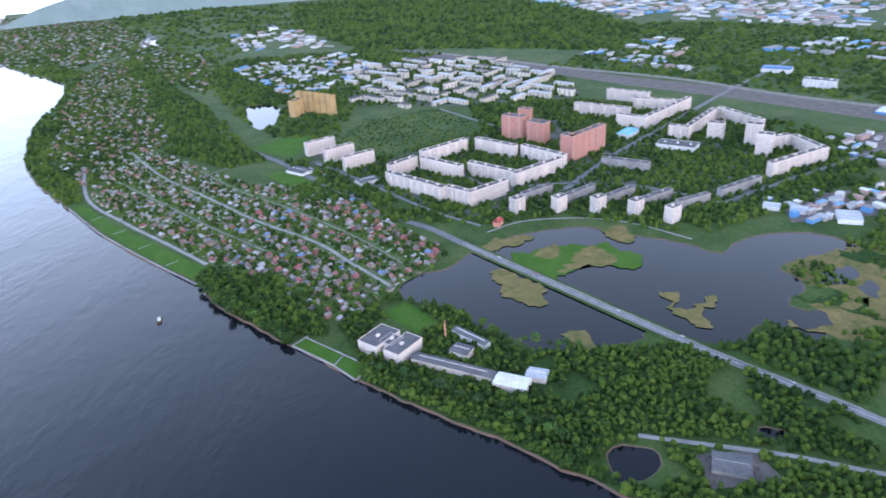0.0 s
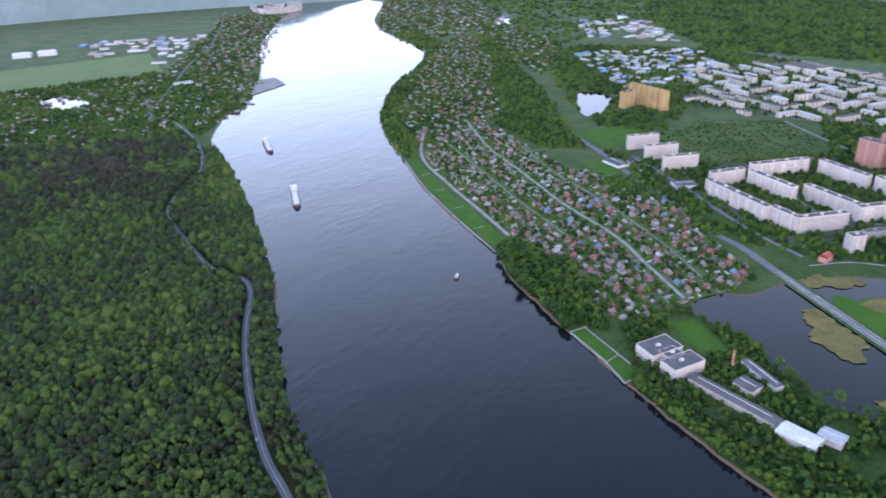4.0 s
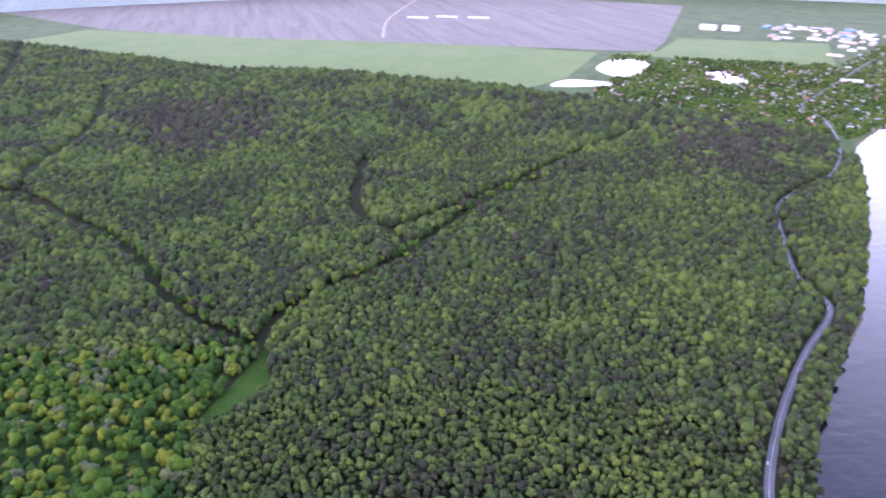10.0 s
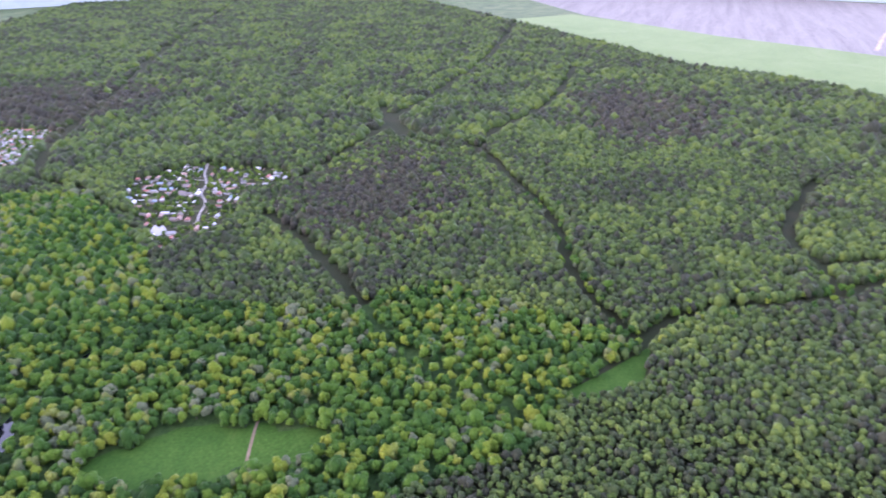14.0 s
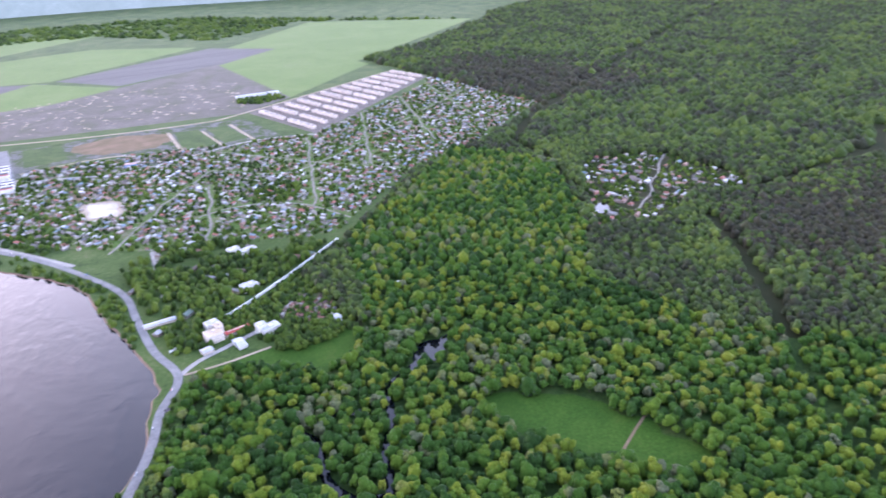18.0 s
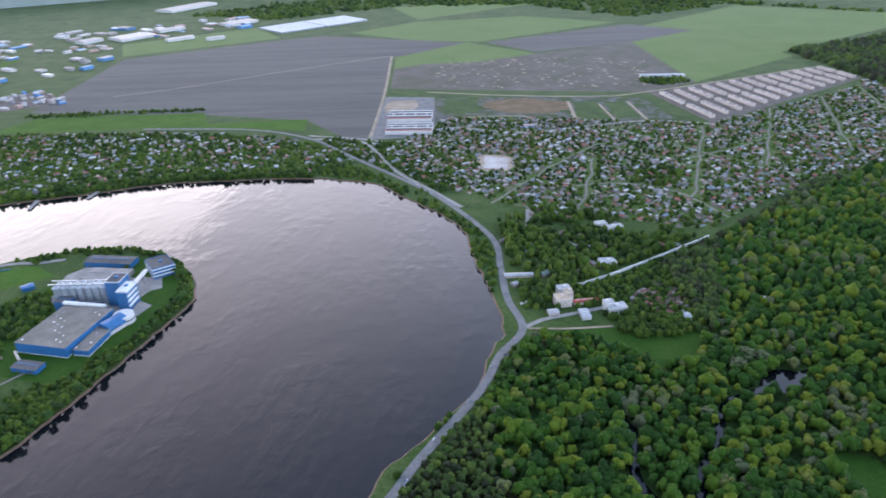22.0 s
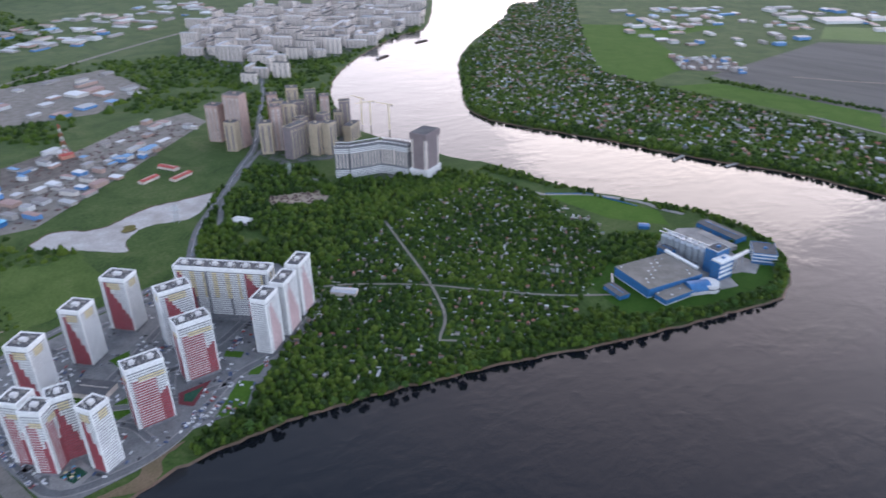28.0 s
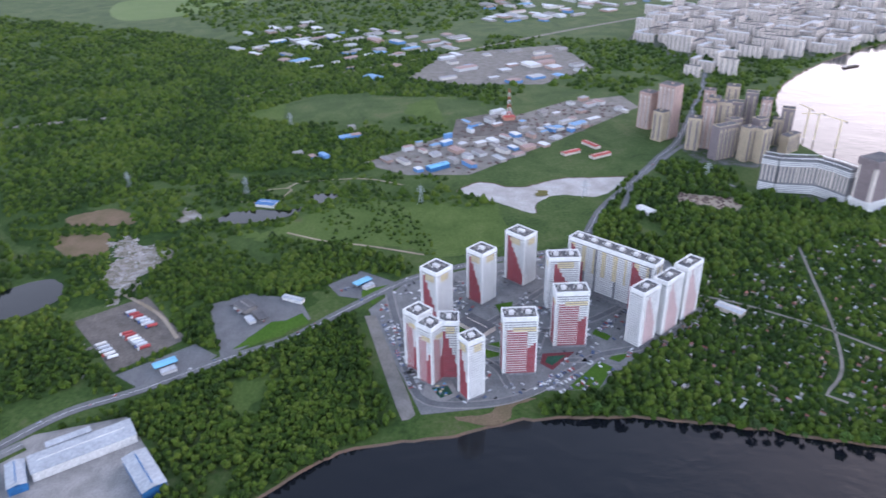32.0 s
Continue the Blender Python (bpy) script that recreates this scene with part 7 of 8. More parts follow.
# ---- estate courtyards ----
for l, m, z, what, cat in (([(684, -105), (689, -127), (660, -119), (656, -101)], LAWN, 0.2, "small lawn between the towers", "lawn"), ([(701, -242), (684, -257), (675, -249), (691, -235)], LAWN, 0.2, "small lawn between the towers", "lawn"),
                        ([(771, -130), (776, -155), (756, -149), (751, -134)], LAWN, 0.2, "small lawn between the towers", "lawn"), ([(591, -178), (637, -228), (624, -240), (587, -213)], LAWN, 0.2, "lawn beside the car park", "lawn"),
                        ([(658, -168), (657, -205), (626, -172), (640, -161)], COURT, 0.52, "dark red sports court", "court"), ([(652, -172), (652, -194), (634, -174), (641, -167)], TURF, 0.56, "green middle of the sports court", "court"),
                        ([(616, -29), (621, -58), (595, -64), (582, -40), (595, -25)], CONCRETE, 0.2, "paved playground", "playground"), ([(610, -36), (612, -54), (598, -58), (592, -44)], TURF, 0.26, "soft green playground surface", "playground"),
                        ([(813, 41), (834, 3), (790, 26)], LAWN, 0.2, "grass beside the highway", "lawn"), ([(708, 192), (764, 153), (766, 111), (731, 136)], LAWN, 0.2, "grass beside the highway", "lawn"),
                        ([(720, -65), (740, -90), (728, -100), (708, -78)], LAWN, 0.2, "small lawn between the towers", "lawn"), ([(640, -240), (660, -265), (652, -275), (632, -250)], LAWN, 0.2, "small lawn between the towers", "lawn"), ([(800, -210), (830, -240), (818, -250), (790, -222)], LAWN, 0.2, "small lawn between the towers", "lawn")):
    sheet("ground_patch", l, m, z, what, cat)
for k in range(6):
    x, y = 596 + 3.2 * k, -50 + 2.6 * ((k * 7) % 5)
    root = empty("play_frame", pose(x, y, 0.26, 0, 0, 40 * k), "brightly coloured playground frame", "play frame", "playground frames")
    part("platform", box(bmesh.new(), -1.2, -1.2, 1.3, 1.2, 1.2, 1.6), (TRIM_YELLOW, BLUE, RED_ROOF)[k % 3], root)
    part("roof", box(bmesh.new(), -1.4, -1.4, 3.0, 1.4, 1.4, 3.3), (BLUE, TRIM_YELLOW, CYAN)[k % 3], root)
    for sx in (-1, 1):
        for sy in (-1, 1):
            part("post", box(bmesh.new(), sx * 1.1 - 0.08, sy * 1.1 - 0.08, 0, sx * 1.1 + 0.08, sy * 1.1 + 0.08, 3.0), STEEL, root)

for l, w in (([(824, 5), (770, 0), (700, -8), (640, -12), (588, -30), (578, -100), (600, -160), (645, -225), (660, -290), (705, -365), (745, -400)], 8), ([(690, -10), (700, -70), (740, -130), (800, -200), (860, -270), (900, -290)], 7), ([(640, -12), (660, -80), (640, -110), (600, -120)], 6),
             ([(700, -70), (650, -160), (640, -215)], 6), ([(740, -130), (705, -180), (720, -240), (760, -320), (745, -400)], 7), ([(857, -37), (830, -90), (860, -170), (900, -290)], 8), ([(705, -180), (660, -160)], 5)):
    ribbon("lane", smooth_line(l), w, ASPHALT, 0.46, "dark asphalt lane between the towers", "lane")
    for side in (-1, 1):
        edge_line = smooth_line(l)
        ribbon("pavement", edge_line + normals(edge_line) * side * (w / 2 + 1.2), 1.6, CONCRETE, 0.5, "pale pavement beside the lane", "pavement")

# ---- cars, lorries and vans ----
def car_kit():
    root = empty("car", pose(0, 0, -300), "parked passenger car on asphalt", "car", "cars")
    bm = box(bmesh.new(), -2.2, -0.9, 0.35, 2.2, 0.9, 0.95)
    for v in bm.verts:
        if abs(v.co.x) > 2 and v.co.z > 0.9:
            v.co.x *= 0.95
    part("body", bm, CAR_PAINT, root)
    bm = bmesh.new()
    lo = [bm.verts.new(p) for p in ((-1.7, -0.82, 0.95), (1.1, -0.82, 0.95), (1.1, 0.82, 0.95), (-1.7, 0.82, 0.95))]
    hi = [bm.verts.new(p) for p in ((-1.3, -0.68, 1.45), (0.4, -0.68, 1.45), (0.4, 0.68, 1.45), (-1.3, 0.68, 1.45))]
    for i in range(4):
        bm.faces.new((lo[i], lo[(i + 1) % 4], hi[(i + 1) % 4], hi[i]))
    part("glazing", bm, GLASS, root, "dark car windows")
    part("roof", box(bmesh.new(), -1.3, -0.68, 1.45, 0.4, 0.68, 1.5), CAR_PAINT, root)
    wheel = None
    for sx in (-1.35, 1.35):
        for sy in (-0.8, 0.8):
            if wheel is None:
                bm = bmesh.new()
                bmesh.ops.create_cone(bm, segments=10, radius1=0.34, radius2=0.34, depth=0.25, cap_ends=True, matrix=Matrix.Rotation(math.pi / 2, 4, "X"))
                wheel = part("wheel", bm, RUBBER, root)
                ob = wheel
            else:
                ob = new("wheel", wheel.data)
                ob.parent = root
            ob.location = (sx, sy, 0.34)
    return root


def drop_kit(root):
    for o in (*root.children_recursive, root):
        bpy.data.objects.remove(o)


def along(a, b, gap):
    n = max(1, int(math.hypot(b[0] - a[0], b[1] - a[1]) / gap))
    return [(a[0] + (b[0] - a[0]) * (i + 0.5) / n, a[1] + (b[1] - a[1]) * (i + 0.5) / n) for i in range(n)]


car = car_kit()
crng = random.Random(21)
spots = []
for a, b, face in (((608, -154), (594, -152), 0), ((618, -170), (598, -158), 0), ((624, -185), (600, -168), 0), ((616, -196), (596, -178), 0), ((608, -206), (592, -188), 0), ((598, -215), (588, -196), 0),
                   ((742, 13), (686, 0), 90), ((686, 0), (611, -14), 90), ((643, -287), (670, -331), 0), ((670, -331), (711, -386), 0), ((652, -270), (640, -262), 30), ((712, -124), (774, -223), 0), ((800, -60), (850, -140), 0),
                   ((860, -160), (900, -240), 0), ((880, -190), (905, -250), 0), ((700, -20), (730, -30), 90), ((690, -240), (740, -300), 0), ((660, -100), (640, -90), 90), ((840, -300), (890, -300), 90), ((790, -330), (840, -350), 90)):
    ang = math.degrees(math.atan2(b[1] - a[1], b[0] - a[0])) + 90
    spots += [(x, y, ang + crng.uniform(-4, 4), 0.5) for x, y in along(a, b, 3.1) if crng.random() < 0.72]
for x, y in ((104, 952), (150, 893), (153, 890), (236, 774), (295, 705), (378, 602)):
    spots.append((x + 2.4, y + 1.8, -52, 0.92))
for line, z, gap in ((MAIN_E, 0.64, 34), (ROAD_S, 0.62, 70), (ROAD_W, 0.62, 110)):
    for i in range(3, len(line) - 3, max(1, int(gap / 12))):
        if crng.random() < 0.55:
            d = line[i + 1] - line[i - 1]
            n = Vector((-d[1], d[0])).normalized() * crng.choice((-3, 3))
            spots.append((line[i][0] + n.x, line[i][1] + n.y, math.degrees(math.atan2(d[1], d[0])), z))
for a, b in (((-235, 1440), (-200, 1400)), ((-225, 1448), (-190, 1408)), ((-250, 1452), (-205, 1392)), ((575, 1085), (625, 1075)), ((580, 1095), (630, 1088)), ((700, 230), (790, 150)), ((515, 262), (492, 246))):
    spots += [(x, y, math.degrees(math.atan2(b[1] - a[1], b[0] - a[0])) + 90, 0.25) for x, y in along(a, b, 3.4) if crng.random() < 0.7]
for x, y, a, z in spots[:330]:
    copy_thing(car, pose(x, y, z, 0, 0, a))
drop_kit(car)
# the many more cars in the car parks
pr = np.random.default_rng(52)
more = []
for a, b in (((600, -150), (626, -196)), ((592, -158), (616, -204)), ((586, -170), (606, -212)), ((640, -292), (706, -392)), ((634, -280), (660, -322)), ((716, -118), (780, -228)), ((706, -126), (750, -200)), ((806, -66), (856, -146)), ((866, -166), (906, -246)), ((690, -40), (730, -52)),
             ((700, -246), (750, -306)), ((735, -20), (770, -90)), ((680, -30), (690, -90)), ((750, 5), (690, -8)), ((680, -6), (620, -22)), ((820, -240), (880, -280)), ((640, -70), (650, -120)), ((-240, 1450), (-195, 1385)), ((830, 70), (850, 30)), ((770, 180), (810, 210))):
    ang = math.atan2(b[1] - a[1], b[0] - a[0]) + math.pi / 2
    more += [(x + pr.uniform(-0.6, 0.6), y + pr.uniform(-0.6, 0.6), ang) for x, y in along(a, b, 2.9) if pr.random() < 0.75]
yard = [(779, 25), (843, -25), (880, -140), (900, -240), (863, -385), (738, -396), (701, -366), (650, -276), (595, -213), (598, -153), (580, -95), (578, -26)]
lot = free_of_buildings(scatter(yard, 7.5, pr, 0.3))
lot = lot[np.array([noise.noise((x / 26, y / 26, 4.2)) > -0.02 for x, y in lot])]
for loop in ([(684, -105), (689, -127), (660, -119), (656, -101)], [(701, -242), (684, -257), (675, -249), (691, -235)], [(658, -168), (657, -205), (626, -172), (640, -161)], [(616, -29), (621, -58), (595, -64), (582, -40), (595, -25)], [(771, -130), (776, -155), (756, -149), (751, -134)]):
    lot = lot[~inside(lot, loop)]
more += [(x, y, radians(40) + pr.integers(0, 2) * math.pi / 2) for x, y in lot if pr.random() < 0.6]
more = np.array(more)
boxes("parked_cars", np.c_[more[:, :2], np.full(len(more), 0.75)], np.tile((4.3, 1.8, 0.75), (len(more), 1)), more[:, 2], PARKED, None, "rows of parked cars in many colours")
boxes("parked_cars", np.c_[more[:, :2], np.full(len(more), 1.5)], np.tile((2.3, 1.5, 0.5), (len(more), 1)), more[:, 2], PARKED, None, "cabins of the parked cars")


def lorry_kit():
    root = empty("lorry", pose(0, 0, -300), "articulated lorry with a covered trailer in a gravel yard", "lorry", "lorries")
    part("trailer", box(bmesh.new(), -7, -1.25, 1.1, 5.2, 1.25, 3.9), TRAILER, root)
    part("cab", box(bmesh.new(), 5.6, -1.2, 0.7, 7.8, 1.2, 3.4), CAR_PAINT, root)
    part("windscreen", box(bmesh.new(), 7.8, -1.05, 2.0, 7.86, 1.05, 3.0), GLASS, root)
    part("chassis", box(bmesh.new(), -6.8, -0.5, 0.7, 6, 0.5, 1.1), RUBBER, root)
    for x in (-5.5, -4.2, 4.6, 6.8):
        bm = bmesh.new()
        bmesh.ops.create_cone(bm, segments=10, radius1=0.5, radius2=0.5, depth=2.3, cap_ends=True, matrix=Matrix.Translation((x, 0, 0.5)) @ Matrix.Rotation(math.pi / 2, 4, "X"))
        part("axle", bm, RUBBER, root, "pair of tyres")
    return root


lorry = lorry_kit()
for i in range(7):
    copy_thing(lorry, pose(756 - 5.5 * i, 300 - 5.0 * i + 26, 0.3, 0, 0, 118 + crng.uniform(-4, 4)))
    copy_thing(lorry, pose(806 - 6 * i, 336 - 6 * i, 0.3, 0, 0, 112 + crng.uniform(-4, 4)))
for i in range(5):
    copy_thing(lorry, pose(735 - 7 * i, 350 - 5.5 * i, 0.3, 0, 0, 118 + crng.uniform(-4, 4)))
drop_kit(lorry)

# ---- cranes on the far building site ----
for x, y, h in ((1354, -877, 62), (1336, -889, 55), (1279, -901, 58)):
    root = empty("tower_crane", pose(x, y, 0, 0, 0, x % 90), "thin yellow tower crane at the river", "crane", "tower cranes")
    part("tower", box(bmesh.new(), -1, -1, 0, 1, 1, h), TRIM_YELLOW, root)
    part("jib", box(bmesh.new(), -12, -0.6, h, 34, 0.6, h + 1.4), TRIM_YELLOW, root)
    part("counterweight", box(bmesh.new(), -12, -1.2, h - 2.5, -8, 1.2, h), CONCRETE, root)
    part("cab", box(bmesh.new(), 0.8, -1.4, h - 2.6, 2.8, 0, h), WHITE, root)

# ---- pale heaps and stacks on the waste land ----
def heaps(name, poly, gap, size, high, mat, label, seed, keep=0.6):
    r = np.random.default_rng(seed)
    p = scatter(poly, gap, r, 0.5)
    p = p[r.random(len(p)) < keep]
    v, f = FAR_HEAP
    n = len(p)
    a, b = stamp(v, f, np.c_[p, np.zeros(n)], np.c_[r.uniform(*size, n), r.uniform(*size, n), r.uniform(*high, n)], r.uniform(0, 6, n))
    tagged(arrays(name, a, b, mat, smooth=False), label, name.replace("_", " "), "", "stuff")


bm = bmesh.new()
bmesh.ops.create_icosphere(bm, subdivisions=2, radius=1)
for v in bm.verts:
    v.co *= 1 + 0.3 * noise.noise(v.co * 2)
bmesh.ops.delete(bm, geom=[f for f in bm.faces if f.calc_center_median().z < -0.15], context="FACES")
bm.verts.index_update()
FAR_HEAP = (np.array([tuple(v.co) for v in bm.verts]), np.array([[v.index for v in f.verts] for f in bm.faces]))
bm.free()
heaps("rubble_heaps", [(1013, 429), (1034, 404), (1004, 359), (946, 330), (898, 354), (859, 364), (900, 395)], 8, (1, 4), (0.5, 1.8), CONCRETE, "heaps of pale broken concrete", 32)
heaps("scrap_heaps", [(720, 400), (790, 420), (700, 330), (670, 350)], 8, (1, 4), (0.6, 2), GRAVEL, "heaps of scrap along the yard", 33, 0.4)
heaps("yard_scrap", [(236, 507), (292, 505), (304, 468), (238, 466)], 5, (0.6, 2), (0.4, 1.5), RUST, "scrap round the old workshop", 38, 0.5)
heaps("soil_heaps", [(-33, -2409), (-412, -2398), (-740, -2276), (-600, -1960), (-316, -1970), (-9, -1990)], 30, (1.5, 9), (0.4, 1.6), SAND, "pale soil heaps in the bare field", 34, 0.5)
heaps("stacked_goods", [(1100, -500), (1060, -590), (1010, -560), (1050, -480)], 7, (2, 4), (1, 3), RUST, "stacked goods and wrecks on a sandy lot", 35)
heaps("yard_goods", [(1324, 46), (1444, -96), (1704, -455), (1628, -617), (1374, -325), (1234, -155)], 16, (2, 6), (1, 3), RUST, "goods stacked in industrial yards", 36, 0.5)
heaps("plot_clutter", ALLOT, 15, (0.6, 1.8), (0.5, 1.6), ROOF_PALE, "pale tanks and sheeting in the allotments", 37, 0.28)

# ---- forest ----
def crown_shape(level, seed, lumps=0.28):
    bm = bmesh.new()
    bmesh.ops.create_icosphere(bm, subdivisions=level, radius=1)
    for v in bm.verts:
        p = v.co * 1.6 + Vector((seed * 7.3, seed * 1.7, 0))
        v.co *= 1 + lumps * (noise.noise(p) * 1.6 + noise.noise(p * 2.3) * 1.2) + 0.16 * noise.noise(p * 9)
    bmesh.ops.delete(bm, geom=[f for f in bm.faces if f.calc_center_median().z < -0.45], context="FACES")
    bm.verts.index_update()
    v, f = np.array([tuple(a.co) for a in bm.verts]), np.array([[a.index for a in q.verts] for q in bm.faces])
    bm.free()
    return v, f


def clump_shape(seed, clumps):
    """A crown of several rounded leaf masses round a middle one, joined inside."""
    r = random.Random(seed * 31 + 7)
    verts, faces = [], []
    for k in range(clumps):
        if k == 0:
            at, size = Vector((0, 0, 0.12)), 0.66
        else:
            a, out = k * 2.4 + r.uniform(-0.5, 0.5), r.uniform(0.36, 0.62)
            at, size = Vector((out * math.cos(a), out * math.sin(a), r.uniform(-0.25, 0.42) - 0.3 * out + 0.15)), r.uniform(0.30, 0.50)
        bm = bmesh.new()
        bmesh.ops.create_icosphere(bm, subdivisions=1, radius=size)
        for v in bm.verts:
            v.co *= 1 + 0.34 * noise.noise(v.co * 5 + Vector((seed * 7.3 + k, seed * 1.7, 0)))
        bmesh.ops.delete(bm, geom=[f for f in bm.faces if f.calc_center_median().z < -0.45 * size], context="FACES")
        bm.verts.index_update()
        n = len(verts)
        verts += [tuple(v.co + at) for v in bm.verts]
        faces += [[v.index + n for v in f.verts] for f in bm.faces]
        if k:
            faces.append([n, n + 1, 0])
        bm.free()
    return np.array(verts), np.array(faces)


BIG_CROWNS = [clump_shape(s, 10) for s in range(8)]
NEAR_CROWNS = [clump_shape(s + 20, 6) for s in range(8)]
FAR_CROWNS = [crown_shape(1, s, 0.3) for s in range(6)]


def wood(name, pts, size, height, mat, label, shapes, rng, parent=None, category="trees", kind="stuff"):
    """A stand of trees at the places pts: crowns of about size metres across, tops about height."""
    vs, fs, total = [], [], 0
    which = rng.integers(0, len(shapes), len(pts))
    s = rng.uniform(0.7, 1.25, len(pts)) * np.where(rng.random(len(pts)) < 0.07, 1.45, 1)
    for i, (v, f) in enumerate(shapes):
        p, k = pts[which == i], s[which == i]
        if not len(p):
            continue
        h = height * rng.uniform(0.8, 1.15, len(p)) * (0.6 + 0.4 * k)
        rz = size * 0.8 * k
        a, b = stamp(v, f, np.c_[p, h - rz], np.c_[size * 0.56 * k, size * 0.56 * k * rng.uniform(0.8, 1.15, len(p)), rz * rng.uniform(0.8, 1.2, len(p))], rng.uniform(0, 6.28, len(p)))
        vs.append(a)
        fs.append(b + total)
        total += len(a)
    return tagged(arrays(name, np.vstack(vs), np.vstack(fs), mat, smooth=True, parent=parent), label, category, "", kind)


FOREST = [(-1300, 1300), (-1450, 1250), (-1900, 860), (-2100, 700), (-2256, 490), (-2441, 310), (-2590, -55), (-2960, -410), (-3510, -960), (-4100, -1600), (-4900, -2300), (-4300, -3900), (-2300, -3100), (-2163, -2934), (-1499, -2486), (-1190, -2373),
          (-1221, -1970), (-1273, -1460), (-927, -1270), (-688, -1180), (-430, -970), (-320, -890), (-330, -700), (-230, -640), (-120, -715), (-85, -660), (-40, -590), (50, -450), (-40, -150), (-170, 180), (-310, 400), (-430, 500), (-560, 660), (-680, 800), (-860, 980), (-1000, 1110), (-1140, 1225)]
MEADOW = [(-357, -488), (-379, -506), (-411, -489), (-446, -462), (-470, -420), (-470, -402), (-488, -379), (-484, -354), (-502, -324), (-494, -306), (-469, -302), (-438, -330), (-416, -353), (-393, -381), (-376, -420), (-364, -450)]
MEADOW = ragged(ragged(smooth_line(MEADOW, 7, True), 6, 45, True), 5, 14, True)
GLADE = [(-636, -98), (-700, -54), (-771, -11), (-684, -13), (-645, -48), (-628, -90)]
RIDES = [smooth_line(l) for l in (
    [(-1735, -806), (-1566, -689), (-1468, -462), (-1316, -346), (-1128, -217), (-923, -135), (-830, -83), (-767, -32)],
    [(-1453, 236), (-1282, 186), (-1159, 169), (-1062, 203), (-966, 207), (-892, 84), (-831, 8), (-768, -25)],
    [(-1062, 203), (-1100, 265), (-1147, 359), (-1243, 521), (-1380, 722), (-1480, 900)],
    [(-966, 207), (-1036, 282), (-1142, 407), (-1223, 535)],
    [(-971, -682), (-855, -515), (-744, -394), (-657, -291), (-613, -170), (-562, -109)],
    [(-1158, -716), (-1391, -714), (-1666, -724), (-2047, -721), (-2558, -740), (-3400, -860)],
    [(-560, -640), (-480, -650), (-403, -631), (-369, -620), (-345, -605), (-295, -581), (-268, -529), (-237, -486), (-216, -438)],
    [(-183, -571), (-190, -547), (-176, -490), (-188, -452), (-216, -438)])]
FAR_RIDES = [smooth_line(l) for l in (
    [(-1666, -727), (-1560, -690), (-1498, -650), (-1448, -560), (-1406, -443), (-1343, -364)],
    [(-1406, -443), (-1480, -440), (-1608, -446), (-1790, -400), (-1978, -378), (-2442, -407)],
    [(-1870, -1810), (-2052, -1873), (-2457, -2065), (-3113, -2369), (-3750, -2669)],
    [(-2889, -2282), (-2196, -1926), (-1757, -1689), (-1313, -1458), (-1124, -1345), (-1010, -1250), (-971, -1190), (-966, -1095), (-905, -976), (-883, -883)],
    [(-771, -771), (-683, -690), (-617, -655), (-560, -640)])]
# dark sheet under the crowns, gap shade painted into it
sheet("forest_floor", FOREST, SHADED_FLOOR, 0.05, "forest floor with canopy shade in its colour", "ground")
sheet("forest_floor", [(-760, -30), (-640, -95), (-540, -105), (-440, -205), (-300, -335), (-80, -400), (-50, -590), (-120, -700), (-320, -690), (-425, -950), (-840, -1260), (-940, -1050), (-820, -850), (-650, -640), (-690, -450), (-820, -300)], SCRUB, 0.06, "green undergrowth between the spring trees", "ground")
sheet("field", MEADOW, MEADOW_GRASS, 0.12, "green meadow in a forest clearing", "meadow")
sheet("field", GLADE, MEADOW_GRASS, 0.12, "small grassy glade between the trees", "meadow")


def clear(p, rides=(), roads=(), loops=(), ride=7, road=9):
    keep = np.ones(len(p), bool)
    for l in rides:
        keep &= ~near_line(p, l, ride)
    for l in roads:
        keep &= ~near_line(p, l, road)
    for l in loops:
        keep &= ~inside(p, l)
    return p[keep]


ROADS = ROADS + [np.array([(-204, -849), (-243, -869), (-310, -909), (-422, -981)], float)]
rng = np.random.default_rng(5)
SPRING = [(-770, -20), (-640, -90), (-540, -100), (-440, -200), (-300, -330), (-60, -400), (-40, -600), (-110, -720), (-330, -700), (-430, -960), (-850, -1270), (-950, -1050), (-830, -850), (-660, -640), (-700, -450), (-830, -300)]
DARKER = ([(-1045, -688), (-1458, -645), (-1241, -395), (-998, -400), (-876, -499)], [(-2089, -297), (-2134, -32), (-1718, 49), (-1678, -181)], [(-1556, 1066), (-1351, 1260), (-1109, 1010), (-1162, 819)], [(-2176, -283), (-1909, 2), (-1556, -58), (-1727, -237)], [(-1250, -1420), (-1210, -1960), (-1500, -2200), (-1800, -1500)])
HOLES = [VILLAGE_IN, MEADOW, GLADE, [(-109, -742), (-216, -737), (-318, -726), (-306, -682), (-284, -652), (-250, -650), (-200, -692), (-145, -722)], [(-340, -616), (-371, -642), (-408, -634), (-386, -600), (-353, -592)]]
STREAMS = RIDES[6:]
